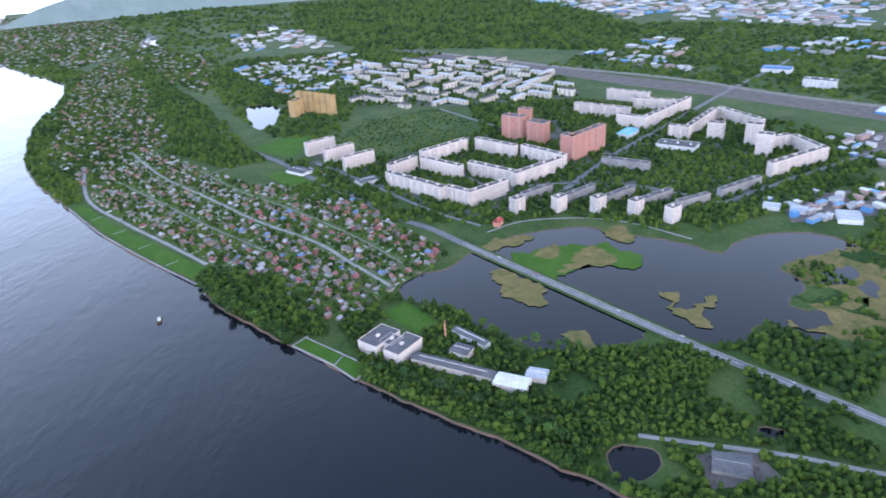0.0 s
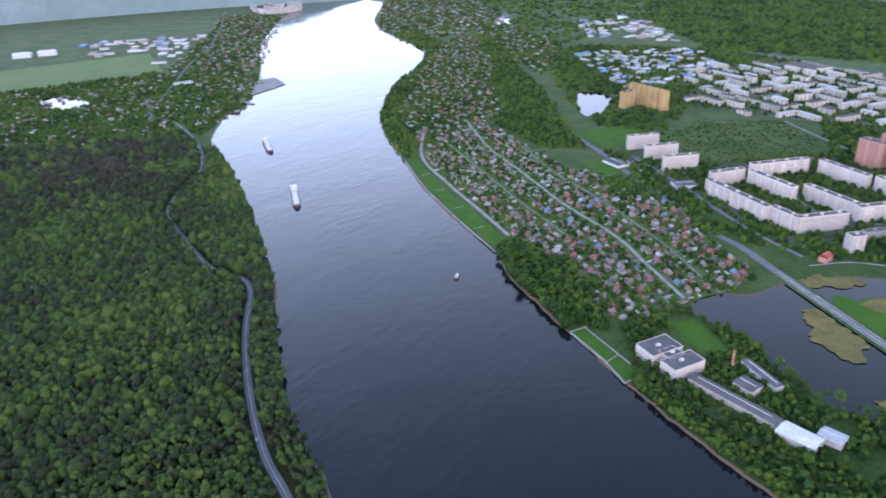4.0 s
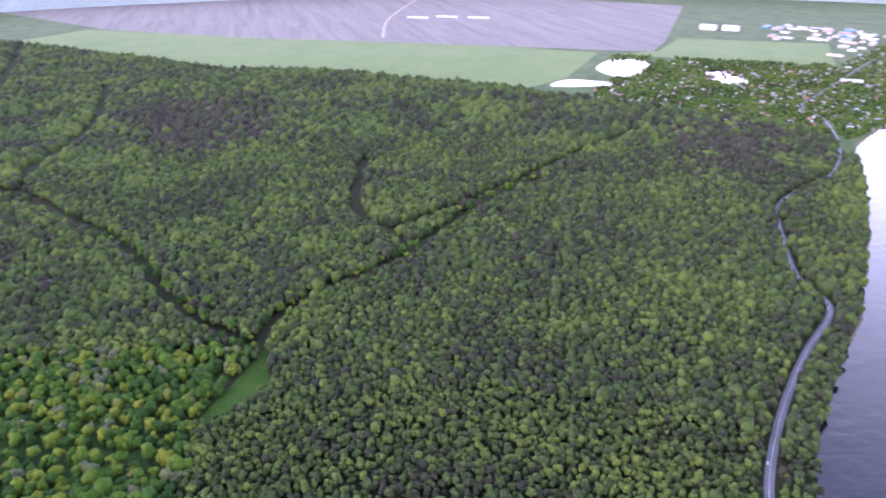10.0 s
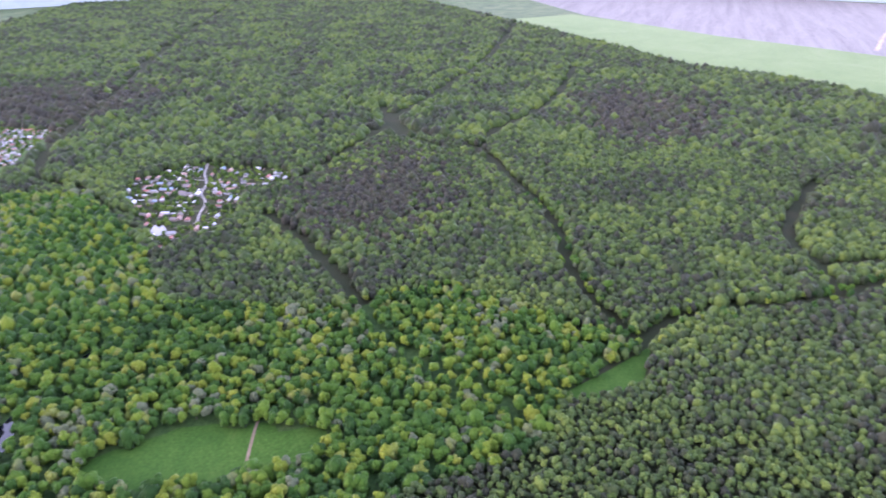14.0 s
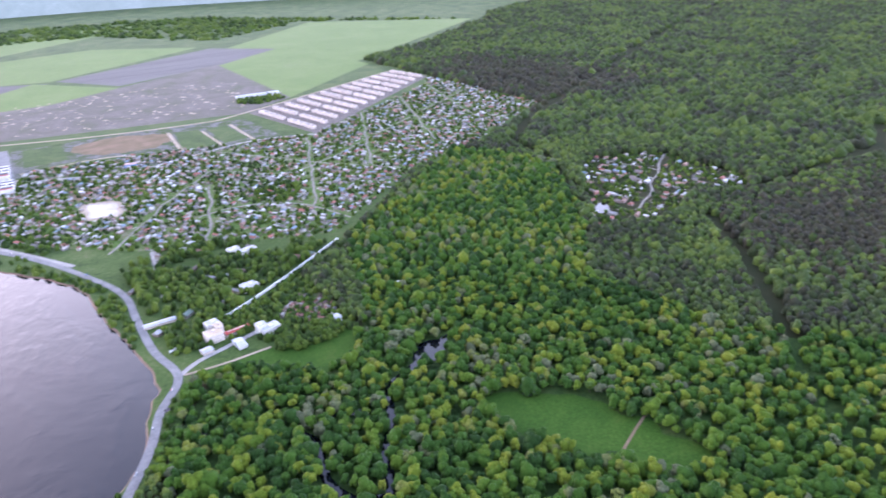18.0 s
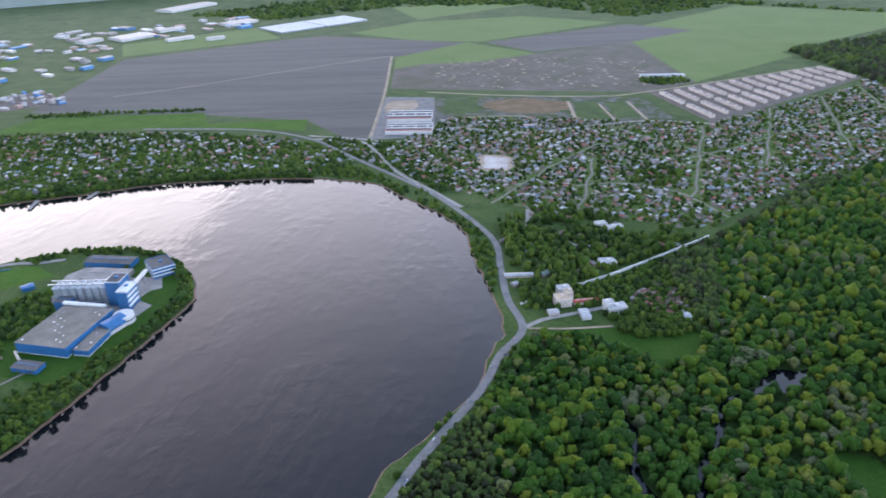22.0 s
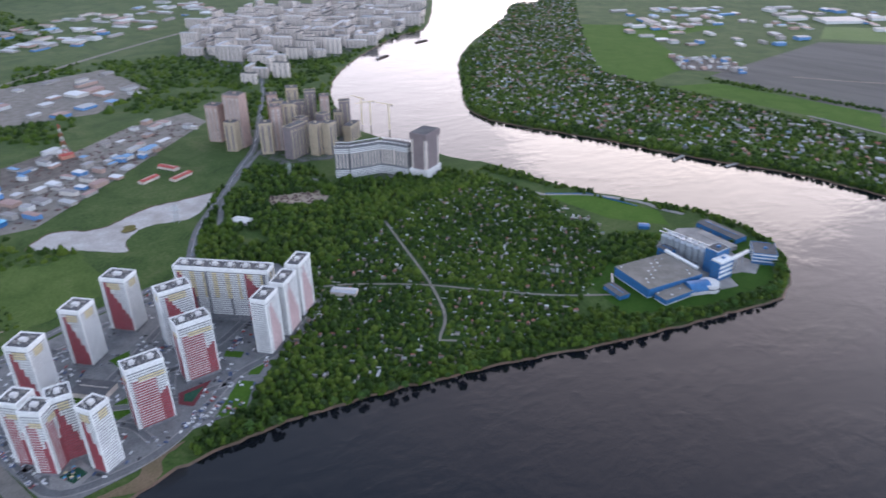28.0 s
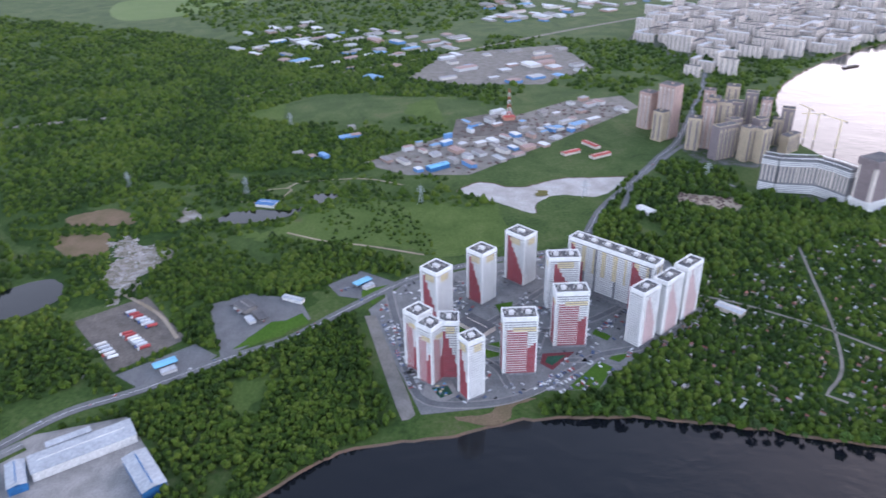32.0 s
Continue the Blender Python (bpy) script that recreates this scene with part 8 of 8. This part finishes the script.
for tag, r0, r1, gap, size, high, shapes in (("near", 420, 640, 7.4, 8.4, 16, NEAR_CROWNS), ("near", 640, 900, 7.6, 8.8, 16, FAR_CROWNS), ("mid", 900, 1600, 9.6, 12, 16, FAR_CROWNS), ("far", 1600, 5000, 18, 25, 17, FAR_CROWNS)):
    p = scatter(FOREST, gap, rng, 0.42, r0, r1)
    p = free_of_buildings(clear(clear(p, RIDES, ROADS, HOLES, ride=10 if r1 <= 900 else 13 if r1 <= 1600 else 19, road=9), FAR_RIDES, (), (), 9 if r1 <= 1600 else 16))
    spring = inside(p, SPRING)
    dark = np.zeros(len(p), bool)
    for l in DARKER:
        dark |= inside(p + rng.normal(0, 60, p.shape), l)
    wood("forest", p[~spring & ~dark], size, high, LEAF, "dense green broadleaf forest seen from above", shapes, rng)
    if dark.any():
        wood("forest", p[dark], size, high * 0.9, LEAF_DARK, "dark brownish stand of barely leafed trees", shapes, rng)
p = free_of_buildings(clear(scatter(SPRING, 10.0, rng, 0.5, 380, 900), RIDES[:6], ROADS, HOLES, road=15))
p = clear(p, STREAMS, (), (), 5)
p = p[rng.random(len(p)) < 0.86]
near = np.hypot(*p.T) < 600
wood("forest", p[near], 14, 19, LEAF_BRIGHT, "mixed spring green trees with pale and russet crowns", BIG_CROWNS, rng)
wood("forest", p[~near], 13, 18, LEAF_BRIGHT, "mixed spring green trees with pale and russet crowns", NEAR_CROWNS, rng)
for line in (RIDES[0][-40:], RIDES[1][-30:], RIDES[3][-30:]):
    q = np.repeat(line, 2, 0) + rng.normal(0, 13, (2 * len(line), 2))
    q = clear(q, (line,), (), HOLES, 5)
    wood("forest", q, 10.5, 17, LEAF_BRIGHT, "bright young trees along a stream bed", NEAR_CROWNS, rng)
p = free_of_buildings(clear(scatter(SPRING, 12, rng, 0.45, 900, 1600), RIDES[:6], ROADS, HOLES))
wood("forest", p, 13, 16, LEAF_BRIGHT, "mixed spring green trees with pale and russet crowns", FAR_CROWNS, rng)


# ---- trees of the town, the shores and the waste land ----
def grove(poly, gap, size, high, seed, keep=1.0, patchy=0.0, shapes=None, label="clumps of green trees and bushes", name="trees", rmax=1e9, loops=()):
    r = np.random.default_rng(seed)
    p = scatter(poly, gap, r, 0.5, 300, rmax)
    p = p[r.random(len(p)) < keep]
    if patchy:
        f = np.array([noise.noise((x / 90, y / 90, seed)) + 0.5 * noise.noise((x / 30, y / 30, seed)) for x, y in p])
        p = p[f > patchy - 0.5]
    wet = inside(p, river)
    for _, l in POND_LOOPS:
        wet |= inside(p, l)
    p = clear(p[~wet], (), ROADS + STREETS, loops, road=7)
    p = free_of_buildings(p)
    if len(p):
        wood(name, p, size, high, LEAF_TOWN, label, shapes or FAR_CROWNS, r)


OPEN = PATCHES
for k, (poly, gap, keep) in enumerate(((TOWN, 9, 0.66), (TOWN_NORTH, 9.2, 0.85), (VILLAGE, 9.5, 0.6))):
    grove(poly, gap, 6.2, 7, 70 + k, keep, label="garden trees and bushes between the houses", name="garden_trees")
for k, poly in enumerate((VILLAGE_EAST, VILLAGE_NORTH, VILLAGE_NORTH2, VILLAGE_IN, TOWN_FAR)):
    grove(poly, 11 if k == 0 else 13, 9 if k == 0 else 8, 7, 75 + k, 0.9, label="garden trees and bushes between the houses", name="garden_trees")
grove(ALLOT, 8.2, 7.2, 6.5, 81, 0.97, -0.15, label="dense bushes and trees of the allotments", name="allotment_trees")
grove([(-201, 1610), (-145, 1792), (62, 1850), (126, 1721), (144, 1617), (-5, 1520), (-67, 1474)], 9, 5, 3.5, 82, 0.55, label="low green allotment bushes", name="allotment_trees")
grove(ESTATE, 9, 9.5, 13, 83, 0.85, 0.25, label="tall park trees round the villas")
grove([(-110, -790), (-110, -860), (-190, -840), (-290, -900), (-430, -990), (-440, -940), (-370, -870), (-330, -760), (-320, -715), (-220, -720), (-220, -755), (-200, -780)], 8, 8, 9, 120, 0.85, label="garden trees round the villas")
grove([(-225, -763), (-300, -751), (-315, -718), (-253, -708), (-216, -724)], 7, 8.5, 11, 121, 0.95, 0, NEAR_CROWNS, "row of broad trees beside the meadow")
grove([(-394, -1278), (-473, -1286), (-449, -1212), (-401, -1188), (-382, -1233)], 9, 9, 12, 122, 0.95, label="small wood inside the village")
grove([(921, 201), (977, 80), (915, -16), (861, -27), (889, 79), (819, 155), (740, 240), (830, 250)], 8, 8, 9, 123, 0.9, 0.15, label="dense trees beside the highway", loops=PATCHES)
grove([(1240, 330), (1330, 180), (1560, 160), (1700, 350), (1650, 700), (1300, 720), (1150, 560)], 12, 11, 9, 124, 0.9, 0.36, label="woods of the waste land", loops=PATCHES)
grove([(1260, 60), (1420, 80), (1560, 20), (1450, -40), (1300, 20)], 10, 8, 8, 125, 0.9, 0.3, label="trees beside the yards", loops=PATCHES)
grove([(950, 250), (1100, -200), (1250, -100), (1600, -150), (1900, -400), (2300, 100), (2800, 700), (2000, 1500), (1300, 700)], 15, 12, 7, 126, 0.9, 0.48, label="thickets among the far meadows", name="woods", loops=PATCHES)
grove([(2400, 300), (3400, 900), (4600, 900), (4600, -600), (3300, -700), (2700, -200)], 34, 30, 12, 127, 0.9, 0.3, label="far woods towards the horizon", name="woods")
grove([(907, 147), (861, 318), (842, 247), (824, 176), (835, 107), (881, 48), (898, -5)], 8.5, 8, 9, 128, 0.95, 0.05, label="dense trees behind the service yard", loops=PATCHES)
grove([(2344, -185), (2129, -334), (1925, -84), (1839, 121), (1678, 329), (1479, 565), (1633, 700), (2400, 700), (2858, 293)], 18, 17, 11, 129, 0.95, 0.0, label="far woods along the railway", name="woods", loops=PATCHES)
grove([(1444, 554), (1633, 322), (1785, 119), (1837, -78), (1750, -185), (1546, -58), (1326, -110), (1287, -20), (1324, 229), (1336, 380), (1333, 522)], 12, 10, 8, 130, 0.9, 0.3, label="bushy woods between the yards", name="woods", loops=PATCHES)
# quarter by the lake
grove([(-300, 1500), (-60, 1120), (110, 1085), (240, 1095), (420, 985), (620, 1060), (900, 1250), (860, 1500), (640, 1680), (440, 1850), (140, 1880), (150, 1620), (-60, 1480)], 10, 8.5, 9, 84, 0.85, 0.1, label="trees between the apartment blocks", loops=OPEN)
grove([(-92, 674), (-12, 607), (58, 553), (115, 502), (159, 467), (330, 311), (475, 136), (526, 62), (545, 20), (750, 40), (770, 70), (680, 190), (560, 385), (430, 540), (290, 690), (100, 700), (60, 760), (30, 830), (-60, 860), (-125, 790), (-100, 740)],
      7.0, 7.2, 10, 85, 0.95, 0.2, NEAR_CROWNS, "trees along the river shore", loops=OPEN + [[(640, 205), (655, 170), (700, 140), (640, 120), (610, 165)]])
grove([(300, 725), (360, 690), (405, 730), (450, 690), (470, 640), (560, 560), (620, 640), (560, 660), (430, 560), (370, 640)], 8, 8, 9, 86, 0.95, 0.0, label="bushes round the marsh")
grove(MARSH, 9, 7, 6, 133, 0.9, 0.42, label="bushes in the marsh")
grove([(470, 690), (560, 640), (700, 800), (800, 900), (690, 960), (640, 900), (680, 800), (590, 690)], 9, 8, 9, 134, 0.95, 0.0, label="trees behind the marsh")
grove([(-184, 1969), (64, 1900), (300, 1850), (435, 1899), (448, 2111), (252, 2497), (-64, 2558), (-235, 2421)], 15, 11, 9, 135, 0.8, 0.1, label="trees between the far blocks", name="woods")
grove([(700, 420), (1000, 560), (1300, 800), (1100, 1250), (760, 1150), (620, 940), (470, 640), (570, 420)], 12, 9, 9, 87, 0.9, 0.35, label="trees of the waste land", loops=OPEN)
grove([(620, 300), (800, 100), (900, 60), (1250, 150), (1330, 330), (1300, 720), (1000, 560), (700, 400)], 9, 7, 6, 88, 0.9, 0.44, label="scattered bushes of the waste land", loops=OPEN)
grove([(880, -60), (1000, -60), (1350, 60), (1330, 330), (1250, 150), (900, 70)], 10, 6, 4, 89, 0.8, 0.34, label="scattered bushes of the meadow")
grove([(1295, 715), (1332, 331), (1468, 333), (1560, 150), (1769, -35), (1700, -300), (1880, -400), (1960, 40), (2250, 120), (2872, 794), (3456, 1676), (2500, 2300), (1700, 1700)], 19, 17, 11, 90, 0.95, 0.2, label="far woods beyond the meadows", name="woods", loops=OPEN)
grove([(900, -300), (1010, -330), (1180, -440), (1260, -560), (1180, -640), (1100, -620), (1000, -740), (960, -800), (900, -860), (880, -650), (800, -420), (740, -420), (870, -380)], 9, 9, 11, 91, 0.95, 0.12, label="trees behind the towers", loops=OPEN)
grove([(560, -280), (530, -360), (495, -480), (482, -610), (410, -650), (400, -700), (470, -460), (510, -340), (535, -250), (548, -160), (575, -160), (590, -215)], 7.5, 8, 9, 92, 0.95, 0.0, NEAR_CROWNS, "trees along the river shore", loops=OPEN)
grove([(345, -830), (400, -650), (440, -550), (480, -640), (440, -690), (380, -770), (362, -880), (420, -985), (520, -1005), (600, -985), (610, -960), (700, -940), (900, -890), (950, -880), (950, -912), (700, -955), (600, -1000), (440, -992), (392, -955), (352, -892)], 7.5, 8, 8, 93, 0.9, 0.05, NEAR_CROWNS, "trees round the headland", loops=OPEN)
grove([(900, -870), (1000, -830), (1060, -780), (1000, -690), (900, -700), (900, -850)], 9, 8, 9, 94, 0.95, label="trees beside the curved building")
grove([(500, -760), (560, -760), (600, -840), (540, -880)], 8, 9, 10, 95, 0.95, label="dark trees beside the silos")
grove([(1250, -800), (1400, -860), (1650, -970), (1900, -1150), (2100, -1400), (2250, -1750), (2350, -1820), (2052, -1256), (2129, -989), (1900, -800), (1600, -700), (1500, -650)], 18, 14, 10, 96, 0.9, 0.25, label="trees along the far shore", name="woods")
grove([(1734, -609), (1880, -437), (2003, -75), (2340, 92), (2352, -333), (2600, -400), (2426, -868), (2129, -989), (1900, -800)], 22, 17, 10, 97, 0.95, 0.22, label="trees between the yards", name="woods", loops=OPEN)
grove([(600, -222), (650, -290), (700, -385), (640, -430), (560, -330), (548, -250)], 8, 8, 8, 136, 0.95, -0.1, label="bushes between the car park and the gardens", loops=PATCHES)
grove([(616, 281), (676, 195), (750, 90), (770, 50), (640, 27), (563, 2), (533, 55), (503, 93), (536, 233)], 7.4, 8, 10, 137, 0.95, -0.1, NEAR_CROWNS, "dense riverside wood", loops=OPEN)

grove([(805, 497), (814, 459), (794, 403), (703, 348), (652, 352), (631, 419)], 7.5, 8, 9, 150, 0.95, 0.1, NEAR_CROWNS, "trees beside the lorry yard", loops=OPEN)
grove([(786, 279), (808, 238), (732, 203), (704, 211), (732, 250)], 7.5, 8, 9, 151, 0.95, -0.2, NEAR_CROWNS, "round clump of trees between the yards", loops=OPEN)
grove([(704, 352), (646, 299), (633, 316), (661, 343)], 7.5, 8, 9, 152, 0.95, -0.2, NEAR_CROWNS, "clump of trees beside the filling station", loops=OPEN)
grove([(922, 355), (931, 294), (902, 194), (904, 74), (858, 103), (835, 162), (842, 222), (820, 277), (852, 306)], 7.5, 8, 9, 153, 0.95, 0.1, NEAR_CROWNS, "row of bushes behind the service yard", loops=OPEN)


def shore_belt(bank, a, b, side, seed, depth=15, high=12, size=7.5):
    """A close belt of trees along a stretch of a bank, from the water's edge inland."""
    r = np.random.default_rng(seed)
    i, j = [int(np.argmin(np.hypot(*(bank - q).T))) for q in (a, b)]
    l, n = bank[i:j], normals(bank)[i:j] * side
    p = np.vstack([l + n * d + r.uniform(-3, 3, l.shape) for d in np.arange(3, depth, 5.0)] + [l + n * d + r.uniform(-3, 3, l.shape) + np.roll(l - np.roll(l, 1, 0), -1, 0) * 0.5 for d in np.arange(4, depth, 5.0)])
    p = p[~inside(p, river)]
    p = free_of_buildings(clear(p, (), ROADS, (), road=6))
    wood("trees", p, size, high, LEAF_TOWN, "close belt of trees along the water", NEAR_CROWNS, r)


shore_belt(east, (549, -150), (345, -880), 1, 140)
shore_belt(east, (345, -880), (596, -1000), 1, 141, 12, 9)
shore_belt(east, (-345, 940), (-190, 765), 1, 142, 15, 14)
shore_belt(east, (-85, 668), (525, 60), 1, 143, 14, 12)
shore_belt(west, (240, -1307), (1300, -1160), -1, 144, 12, 11)
# far north-east woods
grove([(-600, 1680), (-440, 1690), (-343, 1517), (-420, 1480), (-600, 1640)], 10, 9, 10, 98, 0.95, label="trees beside the main road", name="woods")
grove([(-879, 2366), (-604, 1700), (-442, 1700), (-530, 1900), (-800, 2400), (-1050, 2900), (-1170, 2952)], 15, 14, 11, 99, 0.95, label="wood beside the main road", name="woods")
grove([(-500, 1950), (-330, 1650), (-200, 1620), (-180, 1950), (-240, 2430), (-60, 2560), (100, 2640), (-200, 2836), (-700, 2800), (-739, 2500)], 17, 15, 10, 100, 0.95, 0.02, label="trees of the northern suburbs", name="woods", loops=OPEN)
grove([(-199, 2836), (-568, 3595), (-700, 4600), (300, 4600), (791, 3755), (937, 2914), (633, 2517), (315, 2698)], 26, 26, 14, 101, 1.0, label="broad far forest", name="woods")
grove([(633, 2517), (440, 2320), (760, 2030), (1100, 1620), (1400, 1250), (1900, 1500), (2074, 3100), (1677, 2512), (1301, 2903), (1001, 3045)], 22, 20, 10, 102, 0.95, 0.02, label="trees between the industrial yards", name="woods")
grove([(-1100, 2900), (-739, 2798), (-568, 3595), (-700, 4600), (-1900, 4900), (-1700, 4300)], 30, 28, 12, 103, 0.9, 0.4, label="far suburban trees", name="woods")
# west and south
grove([(-40, -1215), (10, -1200), (170, -1440), (262, -1560), (140, -1535), (60, -1500), (0, -1330)], 10, 9, 8, 131, 0.8, 0.0, label="garden trees beside the shore road", name="garden_trees")
grove([(-690, -2060), (-610, -2070), (-600, -1990), (-640, -1960), (-740, -1990)], 10, 9, 9, 132, 0.95, label="trees round the long shed")
grove([(-1280, 1340), (-1340, 1500), (-1360, 1620), (-1600, 1990), (-2020, 1830), (-2250, 1440), (-1930, 1000), (-1450, 1250)], 15, 12, 9, 104, 0.9, 0.3, label="trees of the riverside village", name="woods", loops=OPEN)
grove([(-1983, 1100), (-2420, 1330), (-2000, 1940), (-1950, 1920)], 18, 14, 10, 105, 0.9, 0.3, label="trees round the ponds", name="woods", loops=OPEN)
grove([(-85, -740), (-70, -690), (-45, -640), (20, -550), (50, -480), (30, -470), (-60, -620), (-95, -700)], 7, 6, 7, 106, 0.7, label="willows on the bank")
grove([(-70, -830), (-50, -960), (-40, -1040), (-5, -1110), (60, -1195), (100, -1265), (170, -1300), (240, -1330), (200, -1440), (100, -1300), (20, -1190), (-50, -1080), (-85, -990), (-85, -830)], 9, 8, 8, 107, 0.8, 0.15, label="trees along the road and bank")
grove([(240, -1318), (340, -1325), (520, -1318), (740, -1250), (930, -1205), (1080, -1160), (1200, -1138), (1320, -1175), (1480, -1300), (1700, -1485), (1870, -1680), (1850, -1720), (1680, -1520), (1460, -1340), (1300, -1210), (1190, -1170), (1080, -1195), (930, -1240), (740, -1290), (520, -1355), (340, -1360), (240, -1345)], 12, 11, 10, 108, 0.95, label="trees along the far bank")
grove([(-2108, -2978), (-940, -4116), (400, -4300), (1200, -3700), (700, -3450), (178, -3780), (-474, -3720), (-900, -3200), (-1442, -3500)], 30, 30, 14, 109, 1.0, 0.2, label="far forest beyond the fields", name="woods")
grove([(1087, -1840), (1015, -1830), (591, -1840), (600, -1870), (1000, -1860)], 14, 12, 8, 110, 0.9, label="row of trees along the field")
grove([(-342, 985), (-340, 942), (-302, 882), (-222, 798), (-182, 758), (-165, 778), (-130, 760), (-150, 825), (-225, 935)], 8, 9.5, 14, 111, 0.97, 0, NEAR_CROWNS, "tall trees along the river shore")
grove([(-860, 1600), (-1000, 1980), (-1060, 1950), (-940, 1655), (-825, 1465), (-690, 1315), (-665, 1345), (-750, 1470)], 12, 11, 11, 112, 0.95, 0, label="tall trees along the river shore")
grove([(-1008, 1990), (-1060, 1960), (-1130, 2280), (-1260, 2590), (-1560, 2910), (-1500, 2980), (-1240, 2760)], 16, 13, 10, 113, 0.9, 0.1, label="trees along the river shore")


# ---- single trees with trunk, limbs and leaf clumps ----
def tree_kit(seed, spread, high):
    r = random.Random(seed)
    root = empty("tree", pose(0, 0, -400), "broadleaf tree with a full green crown", "tree", "single trees")
    bm = bmesh.new()
    bmesh.ops.create_cone(bm, segments=7, radius1=0.35, radius2=0.16, depth=high * 0.6, matrix=Matrix.Translation((0, 0, high * 0.3)))
    for k in range(5):
        a, z = k * 1.3 + r.random(), high * (0.32 + 0.06 * k)
        way = Vector((math.cos(a), math.sin(a), 0.9)).normalized()
        m = Matrix.Translation(Vector((0, 0, z)) + way * spread * 0.3) @ way.to_track_quat("Z", "Y").to_matrix().to_4x4()
        bmesh.ops.create_cone(bm, segments=5, radius1=0.16, radius2=0.05, depth=spread * 0.6, matrix=m)
    part("trunk", bm, BARK, root, "brown trunk with limbs")
    vs, fs, total = [], [], 0
    v, f = crown_shape(1, seed, 0.3)
    n = 46
    at, size = [], []
    for k in range(n):
        a, u = r.uniform(0, 6.28), r.uniform(-0.55, 1)
        rad = math.sqrt(max(0.05, 1 - u * u)) * r.uniform(0.55, 1.0)
        at.append((math.cos(a) * rad * spread * 0.5, math.sin(a) * rad * spread * 0.5, high * 0.66 + u * high * 0.3))
        q = r.uniform(0.09, 0.17) * spread
        size.append((q, q, q * r.uniform(0.7, 1.0)))
    a, b = stamp(v, f, at, size, np.array([r.uniform(0, 6) for _ in range(n)]))
    tagged(arrays("crown", a, b, LEAF_O, smooth=True, parent=root), "uneven leafy crown")
    return root


tr = np.random.default_rng(77)
kits = [tree_kit(k, 8 + k, 11 + 1.5 * k) for k in range(4)]
lines = [smooth_line([(-335, 975), (-318, 900), (-240, 818), (-188, 766)]), smooth_line([(-70, 690), (0, 640), (70, 580), (140, 520)]), smooth_line([(545, -180), (520, -320), (470, -450)]), smooth_line([(430, -560), (395, -660), (352, -790), (360, -890), (420, -975)]),
         smooth_line([(0, -520), (-60, -610), (-95, -680)]), smooth_line([(-365, -510), (-430, -500), (-500, -420)]), smooth_line([(60, 760), (110, 715), (200, 690)])]
for l in lines:
    for x, y in l:
        if tr.random() < 0.85:
            x, y = x + tr.uniform(-7, 7), y + tr.uniform(-7, 7)
            k = tr.uniform(0.75, 1.15)
            copy_thing(kits[tr.integers(0, 4)], pose(x, y, 0, 0, 0, tr.uniform(0, 360)) @ Matrix.Diagonal((k, k, k, 1)))
for k in kits:
    drop_kit(k)
# broad pale willows by the stream and the meadows
willow = tree_kit(9, 17, 17)
willow["label"] = "broad pale green willow with a rounded crown"
for ch in willow.children:
    if ch.name.startswith("crown"):
        ch.data.materials[0] = WILLOW
for x, y, k in ((-345, -655, 1.15), (-330, -640, 1.0), (-362, -650, 1.0), (-268, -560, 0.9), (-560, -480, 1.0), (-548, -500, 0.8), (-470, -560, 0.9), (-250, -470, 0.8), (-300, -500, 0.8), (-620, -380, 0.9), (-690, -230, 0.9), (-600, -250, 0.8), (-430, -620, 0.8), (-180, -620, 0.7), (-140, -560, 0.7), (-505, -300, 0.7)):
    copy_thing(willow, pose(x, y, 0, 0, 0, 37 * k * x % 360) @ Matrix.Diagonal((k, k, k, 1)))
drop_kit(willow)
